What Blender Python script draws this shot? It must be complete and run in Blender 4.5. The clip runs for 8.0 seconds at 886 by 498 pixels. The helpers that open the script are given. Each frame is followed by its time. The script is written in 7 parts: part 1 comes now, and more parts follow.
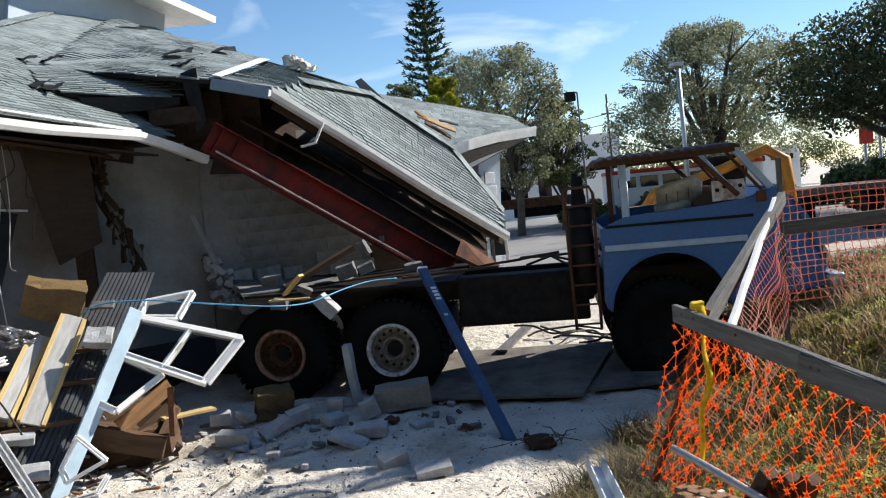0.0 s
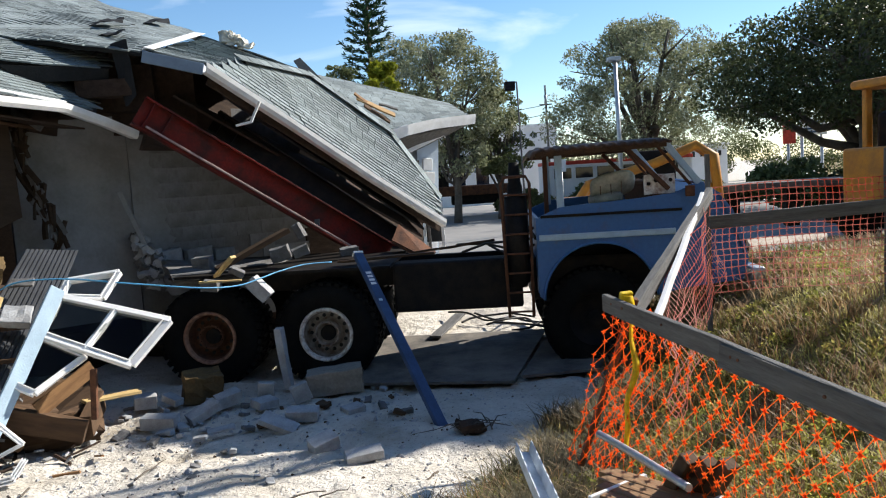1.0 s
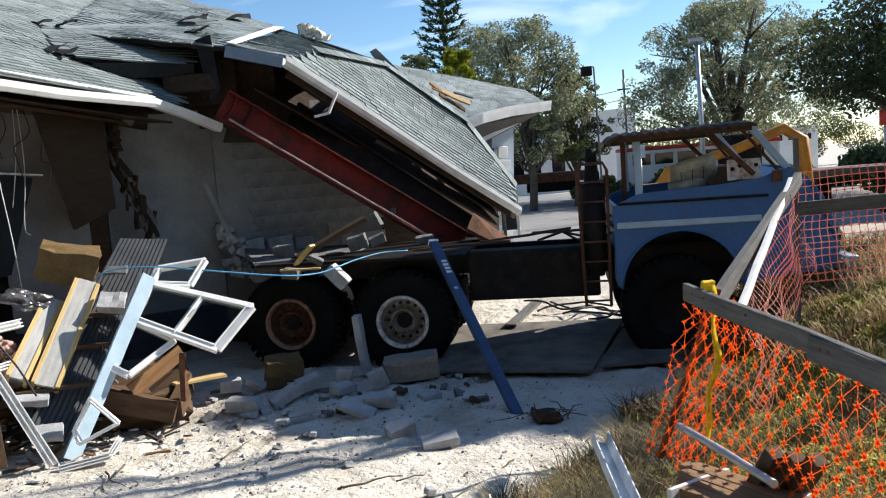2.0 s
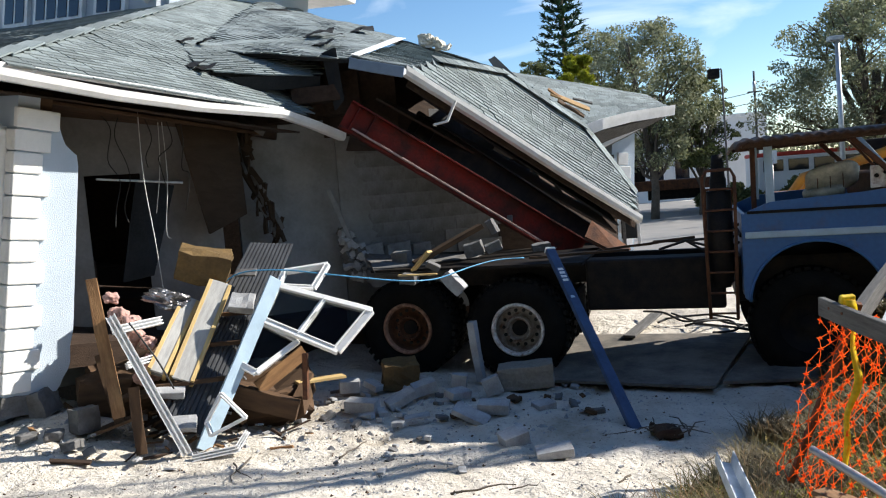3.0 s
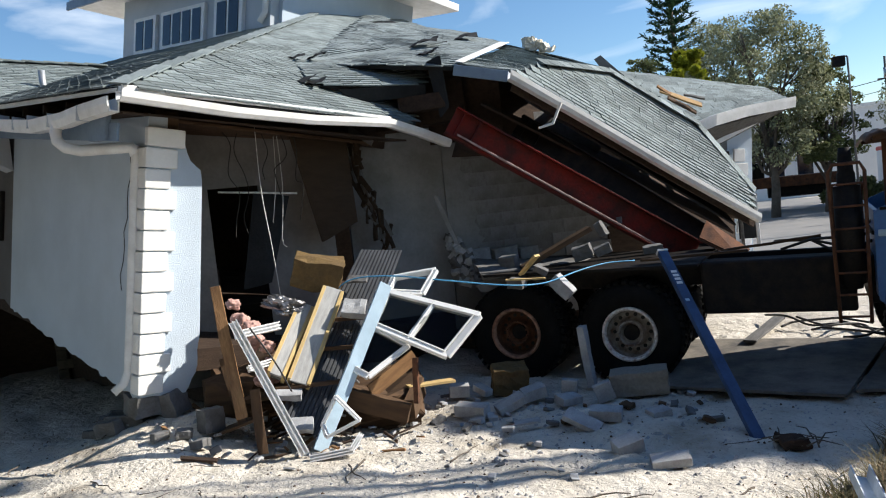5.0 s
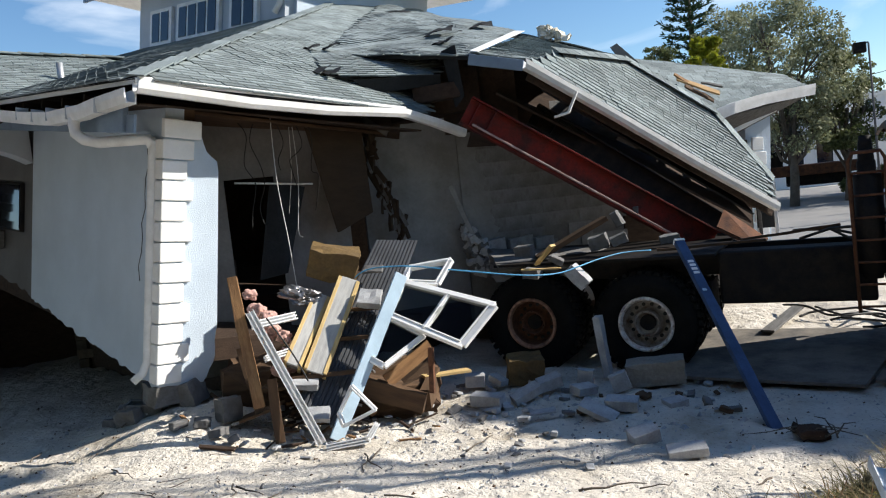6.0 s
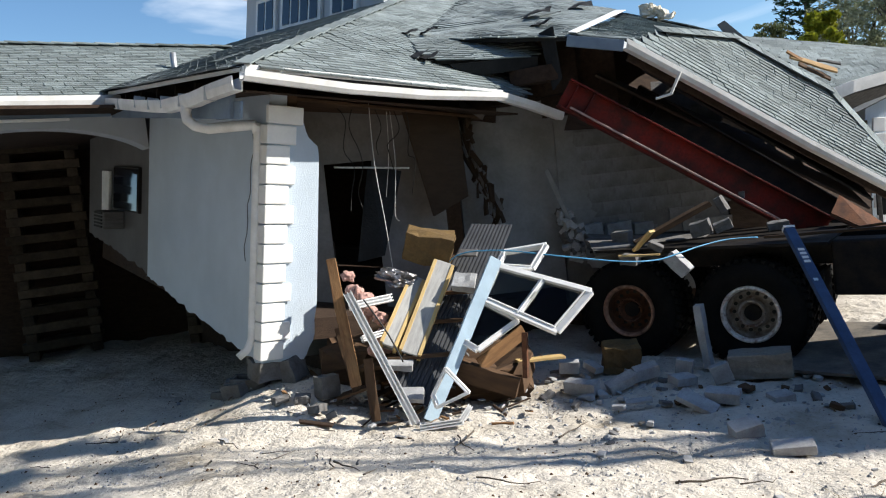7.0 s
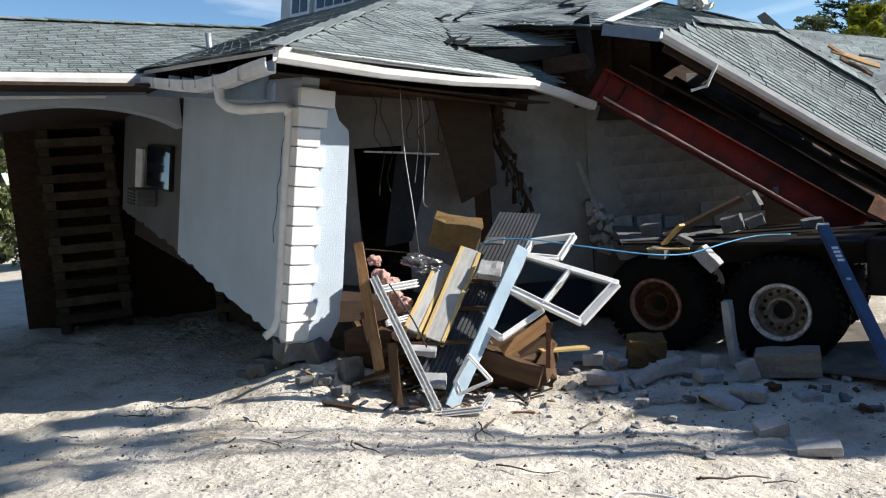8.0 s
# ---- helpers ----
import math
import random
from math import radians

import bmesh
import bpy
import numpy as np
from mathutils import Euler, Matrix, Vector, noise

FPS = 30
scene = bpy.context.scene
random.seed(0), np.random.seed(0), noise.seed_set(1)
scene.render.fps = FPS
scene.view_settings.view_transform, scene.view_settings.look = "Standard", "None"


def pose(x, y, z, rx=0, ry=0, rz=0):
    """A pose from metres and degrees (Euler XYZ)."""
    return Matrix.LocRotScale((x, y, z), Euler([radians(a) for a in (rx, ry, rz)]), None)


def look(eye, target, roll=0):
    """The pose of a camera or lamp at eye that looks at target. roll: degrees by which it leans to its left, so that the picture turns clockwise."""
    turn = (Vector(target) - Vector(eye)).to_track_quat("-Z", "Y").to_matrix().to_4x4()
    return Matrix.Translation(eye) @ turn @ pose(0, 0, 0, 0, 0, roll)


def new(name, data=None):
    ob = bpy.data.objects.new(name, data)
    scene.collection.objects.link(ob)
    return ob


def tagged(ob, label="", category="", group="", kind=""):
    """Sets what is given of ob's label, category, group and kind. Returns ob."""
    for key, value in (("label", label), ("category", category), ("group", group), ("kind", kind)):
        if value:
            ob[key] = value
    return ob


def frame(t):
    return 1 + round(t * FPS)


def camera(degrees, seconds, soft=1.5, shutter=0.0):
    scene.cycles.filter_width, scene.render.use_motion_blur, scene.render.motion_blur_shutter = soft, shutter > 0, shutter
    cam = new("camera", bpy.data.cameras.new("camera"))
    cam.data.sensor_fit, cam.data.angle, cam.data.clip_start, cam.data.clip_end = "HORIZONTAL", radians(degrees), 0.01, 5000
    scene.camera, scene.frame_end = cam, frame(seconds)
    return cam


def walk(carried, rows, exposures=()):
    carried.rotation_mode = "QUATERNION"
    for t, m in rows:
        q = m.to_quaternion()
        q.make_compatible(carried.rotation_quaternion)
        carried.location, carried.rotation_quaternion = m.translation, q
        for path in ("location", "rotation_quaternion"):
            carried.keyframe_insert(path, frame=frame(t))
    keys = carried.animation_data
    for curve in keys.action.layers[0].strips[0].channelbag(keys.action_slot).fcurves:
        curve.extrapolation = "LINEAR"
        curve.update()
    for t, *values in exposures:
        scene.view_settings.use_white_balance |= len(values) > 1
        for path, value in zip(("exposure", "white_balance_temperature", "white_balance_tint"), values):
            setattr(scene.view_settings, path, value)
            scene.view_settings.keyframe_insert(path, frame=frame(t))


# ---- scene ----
cam = camera(61.74, 8.0, soft=1.15)
PATH = [
    (0, pose(0.000, 0.000, 2.250, 85.92, 5.51, 0.20)),
    (0.5, pose(0.000, 0.000, 2.250, 85.60, 2.40, -6.80)),
    (1, pose(0.000, 0.000, 2.250, 84.44, 3.62, -4.60)),
    (1.5, pose(0.000, 0.000, 2.250, 82.70, 4.30, -3.29)),
    (1.7, pose(0.000, 0.000, 2.250, 83.04, 4.72, -0.17)),
    (2.8, pose(0.000, 0.000, 2.250, 86.02, 3.74, 2.84)),
    (3, pose(0.000, 0.000, 2.250, 85.17, 4.38, 10.20)),
    (3.5, pose(0.000, 0.000, 2.250, 85.74, 6.04, 13.88)),
    (4, pose(0.000, 0.000, 2.250, 86.57, 5.96, 12.26)),
    (4.5, pose(0.000, 0.000, 2.250, 87.11, 5.42, 17.79)),
    (4.7, pose(0.000, 0.000, 2.250, 86.48, 5.77, 17.98)),
    (5.8, pose(0.000, 0.000, 2.250, 86.15, 6.36, 19.91)),
    (6, pose(0.000, 0.000, 2.250, 85.63, 6.19, 19.58)),
    (6.5, pose(0.000, 0.000, 2.250, 84.97, 6.59, 22.08)),
    (7, pose(0.000, 0.000, 2.250, 85.20, 6.10, 26.97)),
    (7.5, pose(0.000, 0.000, 2.250, 83.76, 5.63, 26.71)),
    (8, pose(0.000, 0.000, 2.250, 84.39, 4.49, 29.21)),
]
walk(cam, PATH, [(0, 0.80), (0.5, 0.88), (1.7, 0.88), (3, 0.88), (4, 0.77), (6, 0.75), (8, 0.72)])

# ---- daylight: a clear sky and a sun low behind the truck ----
SUN_WAY = Vector((0.906, 0.423, 0.0)).normalized()
SUN_UP = radians(32.5)
world = bpy.data.worlds.new("clear_sky")
scene.world = world
world.use_nodes = True
wn, wl = world.node_tree.nodes, world.node_tree.links
sky = wn.new("ShaderNodeTexSky")
sky.sky_type, sky.sun_disc = "NISHITA", False
sky.sun_elevation, sky.sun_rotation = SUN_UP, math.atan2(SUN_WAY.x, SUN_WAY.y)
sky.air_density, sky.dust_density, sky.ozone_density = 1.0, 0.0, 3.2
# thin high cloud over the blue
w_geo = wn.new("ShaderNodeTexCoord")
w_map = wn.new("ShaderNodeMapping")
w_map.inputs["Scale"].default_value = (1.2, 1.2, 4.5)
w_noise = wn.new("ShaderNodeTexNoise")
w_noise.inputs["Scale"].default_value, w_noise.inputs["Detail"].default_value = 2.1, 7
w_noise.inputs["Distortion"].default_value = 0.7
w_ramp = wn.new("ShaderNodeValToRGB")
w_ramp.color_ramp.elements[0].position, w_ramp.color_ramp.elements[1].position = 0.55, 0.88
w_mix = wn.new("ShaderNodeMixRGB")
w_mix.inputs[2].default_value = (9.0, 9.5, 10.0, 1)
wl.new(w_geo.outputs["Generated"], w_map.inputs[0])
wl.new(w_map.outputs[0], w_noise.inputs[0])
wl.new(w_noise.outputs[0], w_ramp.inputs[0])
wl.new(w_ramp.outputs[0], w_mix.inputs[0])
w_hsv = wn.new("ShaderNodeHueSaturation")
w_hsv.inputs["Saturation"].default_value = 1.12
wl.new(sky.outputs[0], w_hsv.inputs["Color"])
wl.new(w_hsv.outputs[0], w_mix.inputs[1])
wl.new(w_mix.outputs[0], wn["Background"].inputs[0])
wn["Background"].inputs[1].default_value = 0.09
sun = new("sun", bpy.data.lights.new("sun", "SUN"))
sun.data.energy, sun.data.angle, sun.data.color = 5.0, radians(0.6), (1.0, 0.94, 0.84)
sun.matrix_world = look((SUN_WAY * math.cos(SUN_UP) + Vector((0, 0, math.sin(SUN_UP)))) * 60, (0, 0, 0))

# ---- materials ----
def mat(name, rgb, rough=0.8, metal=0.0, vary=0.25, scale=6.0, rgb2=None, bump=0.3, bscale=60.0, island=0.0, cover=0.5, spec=0.22, stretch=(1, 1, 1), local=True):
    """A surface with two scales of variation: large stains towards rgb2, fine grain, and relief."""
    m = bpy.data.materials.new(name)
    m.use_nodes = True
    n, l = m.node_tree.nodes, m.node_tree.links
    b = n["Principled BSDF"]
    b.inputs["Roughness"].default_value, b.inputs["Metallic"].default_value = rough, metal
    b.inputs["Specular IOR Level"].default_value = spec
    co = n.new("ShaderNodeTexCoord")
    mp = n.new("ShaderNodeMapping")
    mp.inputs["Scale"].default_value = stretch
    l.new(co.outputs["Object"], mp.inputs[0])
    big = n.new("ShaderNodeTexNoise")
    big.inputs["Scale"].default_value, big.inputs["Detail"].default_value = scale, 6
    big.inputs["Roughness"].default_value = 0.65
    fine = n.new("ShaderNodeTexNoise")
    fine.inputs["Scale"].default_value, fine.inputs["Detail"].default_value = bscale, 5
    for x in (big, fine):
        l.new(mp.outputs[0], x.inputs[0])
    ramp = n.new("ShaderNodeValToRGB")
    ramp.color_ramp.elements[0].position, ramp.color_ramp.elements[1].position = cover - 0.12, cover + 0.16
    l.new(big.outputs[0], ramp.inputs[0])
    rgb2 = rgb2 or tuple(c * 0.6 for c in rgb)
    mix = n.new("ShaderNodeMixRGB")
    mix.inputs[1].default_value, mix.inputs[2].default_value = (*rgb, 1), (*rgb2, 1)
    l.new(ramp.outputs[0], mix.inputs[0])
    hsv = n.new("ShaderNodeHueSaturation")
    l.new(mix.outputs[0], hsv.inputs["Color"])
    rng = n.new("ShaderNodeMapRange")
    rng.inputs[3].default_value, rng.inputs[4].default_value = 1 - vary, 1 + vary
    l.new(fine.outputs[0], rng.inputs[0])
    val = rng.outputs[0]
    if island:
        inf, geo = n.new("ShaderNodeObjectInfo"), n.new("ShaderNodeNewGeometry")
        add, fr, r2, mul = n.new("ShaderNodeMath"), n.new("ShaderNodeMath"), n.new("ShaderNodeMapRange"), n.new("ShaderNodeMath")
        fr.operation, mul.operation = "FRACT", "MULTIPLY"
        l.new(inf.outputs["Random"], add.inputs[0])
        l.new(geo.outputs["Random Per Island"], add.inputs[1])
        l.new(add.outputs[0], fr.inputs[0])
        r2.inputs[3].default_value, r2.inputs[4].default_value = 1 - island, 1 + island
        l.new(fr.outputs[0], r2.inputs[0])
        l.new(r2.outputs[0], mul.inputs[0])
        l.new(val, mul.inputs[1])
        val = mul.outputs[0]
    l.new(val, hsv.inputs["Value"])
    l.new(hsv.outputs[0], b.inputs["Base Color"])
    if bump:
        bp = n.new("ShaderNodeBump")
        bp.inputs["Strength"].default_value, bp.inputs["Distance"].default_value = bump, 0.01
        l.new(fine.outputs[0], bp.inputs["Height"])
        l.new(bp.outputs[0], b.inputs["Normal"])
    return m


M_STUCCO = mat("pale_blue_white_stucco", (0.51, 0.59, 0.68), 0.9, vary=0.08, scale=1.2, rgb2=(0.45, 0.525, 0.61), bump=0.6, bscale=90)
M_QUOIN = mat("white_quoin_paint", (0.85, 0.85, 0.84), 0.75, vary=0.05, scale=3, rgb2=(0.76, 0.76, 0.75), bump=0.25, bscale=70)
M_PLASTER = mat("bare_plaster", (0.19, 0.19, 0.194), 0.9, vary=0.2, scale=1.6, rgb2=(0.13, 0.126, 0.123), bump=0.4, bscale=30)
M_CONC = mat("grey_concrete", (0.17, 0.17, 0.174), 0.95, vary=0.2, scale=5, rgb2=(0.11, 0.106, 0.10), bump=0.7, bscale=45)
M_CONC_L = mat("pale_block", (0.40, 0.41, 0.425), 0.95, vary=0.2, scale=6, rgb2=(0.28, 0.28, 0.285), bump=0.5, bscale=60)
M_SHINGLE = mat("grey_green_shingle", (0.225, 0.262, 0.268), 0.9, vary=0.35, scale=1.4, rgb2=(0.155, 0.185, 0.19), bump=0.8, bscale=150, island=0.27, spec=0.3)
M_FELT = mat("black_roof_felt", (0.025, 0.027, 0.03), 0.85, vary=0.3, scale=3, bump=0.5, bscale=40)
M_TRIM = mat("white_trim_paint", (0.80, 0.80, 0.80), 0.45, vary=0.06, scale=4, rgb2=(0.66, 0.66, 0.65), bump=0.1, bscale=40)
M_BLUETRIM = mat("blue_grey_paint", (0.20, 0.27, 0.36), 0.6, vary=0.1, scale=3, rgb2=(0.15, 0.20, 0.28), bump=0.15)
# real dark timber; also colours sheets that stand in for deep shade
M_DARKWOOD = mat("dark_timber_and_shade", (0.055, 0.036, 0.026), 0.9, vary=0.35, scale=3, rgb2=(0.03, 0.02, 0.016), bump=0.5, bscale=30, stretch=(1, 6, 6))
M_WOOD = mat("raw_pine_board", (0.42, 0.28, 0.14), 0.8, vary=0.25, scale=3, rgb2=(0.36, 0.23, 0.11), bump=0.3, bscale=14, stretch=(1, 8, 8))
M_BROWN = mat("brown_plywood", (0.11, 0.066, 0.038), 0.85, vary=0.25, scale=2.5, rgb2=(0.06, 0.037, 0.024), bump=0.3, bscale=20, stretch=(1, 5, 5))
M_GREYWOOD = mat("weathered_grey_board", (0.15, 0.147, 0.145), 0.9, vary=0.3, scale=3, rgb2=(0.09, 0.087, 0.084), bump=0.6, bscale=16, stretch=(1, 9, 9))
M_RED = mat("red_beam_paint", (0.19, 0.012, 0.007), 0.6, vary=0.35, scale=2.5, rgb2=(0.05, 0.012, 0.010), bump=0.35, bscale=30, cover=0.47)
M_RUST = mat("rusty_steel", (0.16, 0.07, 0.038), 0.8, 0.2, vary=0.35, scale=6, rgb2=(0.07, 0.038, 0.028), bump=0.5, bscale=60)
M_TRUCKBLUE = mat("faded_blue_truck_paint", (0.042, 0.135, 0.33), 0.42, spec=0.4, vary=0.2, scale=3.5, rgb2=(0.09, 0.10, 0.12), bump=0.2, bscale=25, cover=0.66)
M_POSTBLUE = mat("blue_post_paint", (0.045, 0.085, 0.18), 0.55, vary=0.2, scale=5, rgb2=(0.03, 0.055, 0.12), bump=0.2)
M_PALEBLUE = mat("pale_blue_board_paint", (0.42, 0.55, 0.66), 0.6, vary=0.1, scale=4, rgb2=(0.34, 0.45, 0.55), bump=0.25)
M_RUBBER = mat("black_tyre_rubber", (0.006, 0.006, 0.006), 0.85, vary=0.3, scale=5, rgb2=(0.011, 0.0105, 0.010), bump=0.4, bscale=60, spec=0.1)
M_BLACK = mat("black_chassis_paint", (0.008, 0.008, 0.010), 0.65, vary=0.3, scale=5, rgb2=(0.024, 0.019, 0.015), bump=0.3, spec=0.14)
M_RIM = mat("worn_white_rim", (0.70, 0.67, 0.64), 0.6, 0.0, vary=0.25, scale=16, rgb2=(0.24, 0.13, 0.09), bump=0.3, cover=0.56)
M_RIMRUST = mat("rusted_rim", (0.38, 0.22, 0.15), 0.75, 0.0, vary=0.3, scale=12, rgb2=(0.14, 0.07, 0.05), bump=0.4)
M_YELLOW = mat("yellow_machine_paint", (0.56, 0.24, 0.03), 0.45, vary=0.2, scale=3, rgb2=(0.36, 0.16, 0.04), bump=0.1)
M_TAPE = mat("yellow_tape", (0.85, 0.58, 0.02), 0.4, vary=0.1, scale=20, bump=0)
M_BARK = mat("grey_bark", (0.13, 0.11, 0.09), 0.95, vary=0.35, scale=4, bump=0.8, bscale=20)
M_ASPHALT = mat("pale_asphalt", (0.20, 0.20, 0.20), 0.95, vary=0.15, scale=0.3, rgb2=(0.27, 0.26, 0.25), bump=0.3)
M_FARWHITE = mat("far_white_wall", (0.72, 0.73, 0.74), 0.9, vary=0.05, scale=0.4, bump=0, rgb2=(0.62, 0.63, 0.65))
M_DARKGLASS = mat("dark_window_glass", (0.012, 0.016, 0.026), 0.05, vary=0.1, scale=2, bump=0, spec=0.45)
M_PVC = mat("white_window_vinyl", (0.82, 0.82, 0.82), 0.4, vary=0.05, scale=5, rgb2=(0.70, 0.70, 0.69), bump=0.05)
M_STEEL = mat("galvanised_steel", (0.50, 0.52, 0.54), 0.45, 0.7, vary=0.15, scale=8, rgb2=(0.40, 0.41, 0.42), bump=0.1)
M_INSUL = mat("pink_insulation", (0.58, 0.36, 0.32), 0.95, vary=0.3, scale=9, rgb2=(0.40, 0.24, 0.20), bump=0.8, bscale=40)
M_FOAM = mat("cream_foam", (0.74, 0.70, 0.60), 0.9, vary=0.12, scale=6, bump=0.4)
M_SEAT = mat("cracked_vinyl_seat", (0.60, 0.58, 0.48), 0.6, vary=0.15, scale=8, rgb2=(0.30, 0.31, 0.25), bump=0.3)
M_HOSE = mat("blue_hose", (0.10, 0.36, 0.62), 0.45, vary=0.1, scale=8, bump=0)
M_CABLE = mat("dark_cable", (0.03, 0.03, 0.03), 0.6, vary=0.1, scale=8, bump=0)
M_WHITECABLE = mat("white_cable", (0.70, 0.70, 0.68), 0.6, vary=0.1, scale=8, bump=0)
M_REDSIGN = mat("red_sign_paint", (0.55, 0.06, 0.04), 0.5, vary=0.05, scale=4, bump=0)


def leaf_mat(name, rgb, rgb2, island=0.4, through_light=0.35):
    """Leaves: matt both sides, with light coming through them."""
    m = mat(name, rgb, 0.55, vary=0.25, scale=0.6, rgb2=rgb2, bump=0, island=island)
    n, l = m.node_tree.nodes, m.node_tree.links
    b, out = n["Principled BSDF"], n["Material Output"]
    tr, mx = n.new("ShaderNodeBsdfTranslucent"), n.new("ShaderNodeMixShader")
    l.new(b.inputs["Base Color"].links[0].from_socket, tr.inputs[0])
    mx.inputs[0].default_value = through_light
    l.new(b.outputs[0], mx.inputs[1])
    l.new(tr.outputs[0], mx.inputs[2])
    l.new(mx.outputs[0], out.inputs[0])
    return m


M_LEAF = leaf_mat("oak_leaf", (0.085, 0.11, 0.035), (0.14, 0.15, 0.07))
M_LEAF_PALE = leaf_mat("pale_oak_leaf", (0.19, 0.21, 0.11), (0.28, 0.29, 0.19))
# oak leaf again, with the crowns' shaded side put into the colour
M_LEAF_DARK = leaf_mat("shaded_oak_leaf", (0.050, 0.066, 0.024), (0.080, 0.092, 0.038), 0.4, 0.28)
M_PINE = leaf_mat("dark_pine_needles", (0.022, 0.06, 0.03), (0.04, 0.075, 0.035), 0.35, 0.15)
M_YLEAF = leaf_mat("yellow_green_leaf", (0.30, 0.30, 0.02), (0.16, 0.20, 0.02), 0.35)
M_BLADE = leaf_mat("dry_grass_blades", (0.58, 0.48, 0.22), (0.34, 0.36, 0.09), 0.45, 0.5)
M_STRAW = leaf_mat("brown_dry_stems", (0.46, 0.32, 0.17), (0.30, 0.18, 0.10), 0.4, 0.3)
M_BRUSH = leaf_mat("dark_dead_brush", (0.12, 0.095, 0.055), (0.17, 0.15, 0.06), 0.4, 0.25)
M_NET = leaf_mat("orange_safety_net", (0.90, 0.13, 0.015), (0.85, 0.11, 0.015), 0.1, 0.45)
M_NETRED = leaf_mat("red_safety_net", (0.50, 0.065, 0.035), (0.66, 0.30, 0.25), 0.1, 0.4)
M_DISH = mat("rust_patched_wheel_dish", (0.36, 0.33, 0.30), 0.8, vary=0.3, scale=9, rgb2=(0.13, 0.075, 0.05), bump=0.3)
M_DISHRUST = mat("rusted_wheel_dish", (0.13, 0.06, 0.035), 0.85, vary=0.3, scale=12, rgb2=(0.06, 0.03, 0.02), bump=0.4)
M_ROOFRUST = mat("dark_corrugated_metal", (0.060, 0.045, 0.038), 0.7, 0.3, vary=0.35, scale=4, rgb2=(0.13, 0.07, 0.045), bump=0.3)
M_WEED = leaf_mat("weed_leaf", (0.27, 0.31, 0.06), (0.46, 0.38, 0.12), 0.45, 0.5)
M_SCRAPE = mat("scraped_pink_primer", (0.46, 0.33, 0.31), 0.7, vary=0.25, scale=9, rgb2=(0.28, 0.15, 0.13), bump=0.2)
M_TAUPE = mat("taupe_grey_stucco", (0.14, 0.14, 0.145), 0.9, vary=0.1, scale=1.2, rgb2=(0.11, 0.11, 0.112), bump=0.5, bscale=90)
# greyer copy of the stucco for faces that lie in shade
M_SHADESTUCCO = mat("shaded_grey_stucco", (0.47, 0.51, 0.56), 0.9, vary=0.08, scale=1.2, rgb2=(0.42, 0.46, 0.50), bump=0.4, bscale=90)
M_PLASTER_L = mat("pale_scuffed_plaster", (0.28, 0.29, 0.305), 0.9, vary=0.14, scale=1.4, rgb2=(0.19, 0.192, 0.195), bump=0.4, bscale=24)
M_WALLBLOCK = mat("rendered_wall_block", (0.25, 0.255, 0.27), 0.92, vary=0.25, scale=2.2, rgb2=(0.14, 0.137, 0.135), bump=0.9, bscale=22, island=0.06)
M_CRIB = mat("dark_crib_timber", (0.075, 0.060, 0.046), 0.95, vary=0.35, scale=4, rgb2=(0.045, 0.037, 0.03), bump=0.5, bscale=20, island=0.4)


M_RIB = mat("grey_ribbed_metal", (0.085, 0.09, 0.10), 0.6, 0.2, vary=0.15, scale=3, rgb2=(0.06, 0.063, 0.07), bump=0.1)
M_YPINE = mat("yellow_pine", (0.60, 0.44, 0.20), 0.75, vary=0.25, scale=4, rgb2=(0.44, 0.31, 0.14), bump=0.25, bscale=16, stretch=(1, 8, 8))
M_WOOD2 = mat("split_brown_wood", (0.30, 0.17, 0.08), 0.8, vary=0.3, scale=3, rgb2=(0.19, 0.10, 0.05), bump=0.4, bscale=16, stretch=(1, 8, 8))
M_FOAMB = mat("brown_yellow_foam", (0.15, 0.098, 0.042), 0.95, vary=0.35, scale=4, rgb2=(0.10, 0.068, 0.035), bump=0.7, bscale=35)
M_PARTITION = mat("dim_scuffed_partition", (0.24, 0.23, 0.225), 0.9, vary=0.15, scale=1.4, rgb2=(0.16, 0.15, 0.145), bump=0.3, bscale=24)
M_STONE = mat("weathered_stone", (0.26, 0.24, 0.21), 0.95, vary=0.3, scale=5, rgb2=(0.22, 0.20, 0.17), bump=0.8, bscale=35)
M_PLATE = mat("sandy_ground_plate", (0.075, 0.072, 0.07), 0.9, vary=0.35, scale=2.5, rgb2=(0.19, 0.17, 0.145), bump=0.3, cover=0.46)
# brown plywood again, darkened for the shade inside the opening
M_PLYSHADE = mat("shaded_brown_ply", (0.050, 0.033, 0.021), 0.9, vary=0.25, scale=2.5, rgb2=(0.034, 0.023, 0.015), bump=0.3, bscale=20, stretch=(1, 5, 5))
M_PANEL = mat("grey_panel_skin", (0.42, 0.42, 0.41), 0.85, vary=0.12, scale=4, rgb2=(0.30, 0.30, 0.295), bump=0.2, bscale=30, stretch=(1, 5, 5))
M_STEEL2 = mat("bluish_white_metal", (0.66, 0.71, 0.76), 0.4, 0.1, vary=0.06, scale=5, bump=0.05)
M_CARDWOOD = mat("sawn_tan_lumber", (0.27, 0.165, 0.09), 0.8, vary=0.2, scale=3, rgb2=(0.19, 0.11, 0.06), bump=0.3, bscale=14, stretch=(1, 8, 8))
M_FOIL = mat("dull_crumpled_foil", (0.30, 0.30, 0.31), 0.35, 0.8, vary=0.3, scale=10, rgb2=(0.14, 0.13, 0.13), bump=0.6, bscale=30)
M_SLAB = mat("straw_strewn_slab", (0.52, 0.45, 0.37), 0.95, vary=0.35, scale=7, rgb2=(0.30, 0.23, 0.17), bump=0.8, bscale=26, stretch=(1, 3, 1))
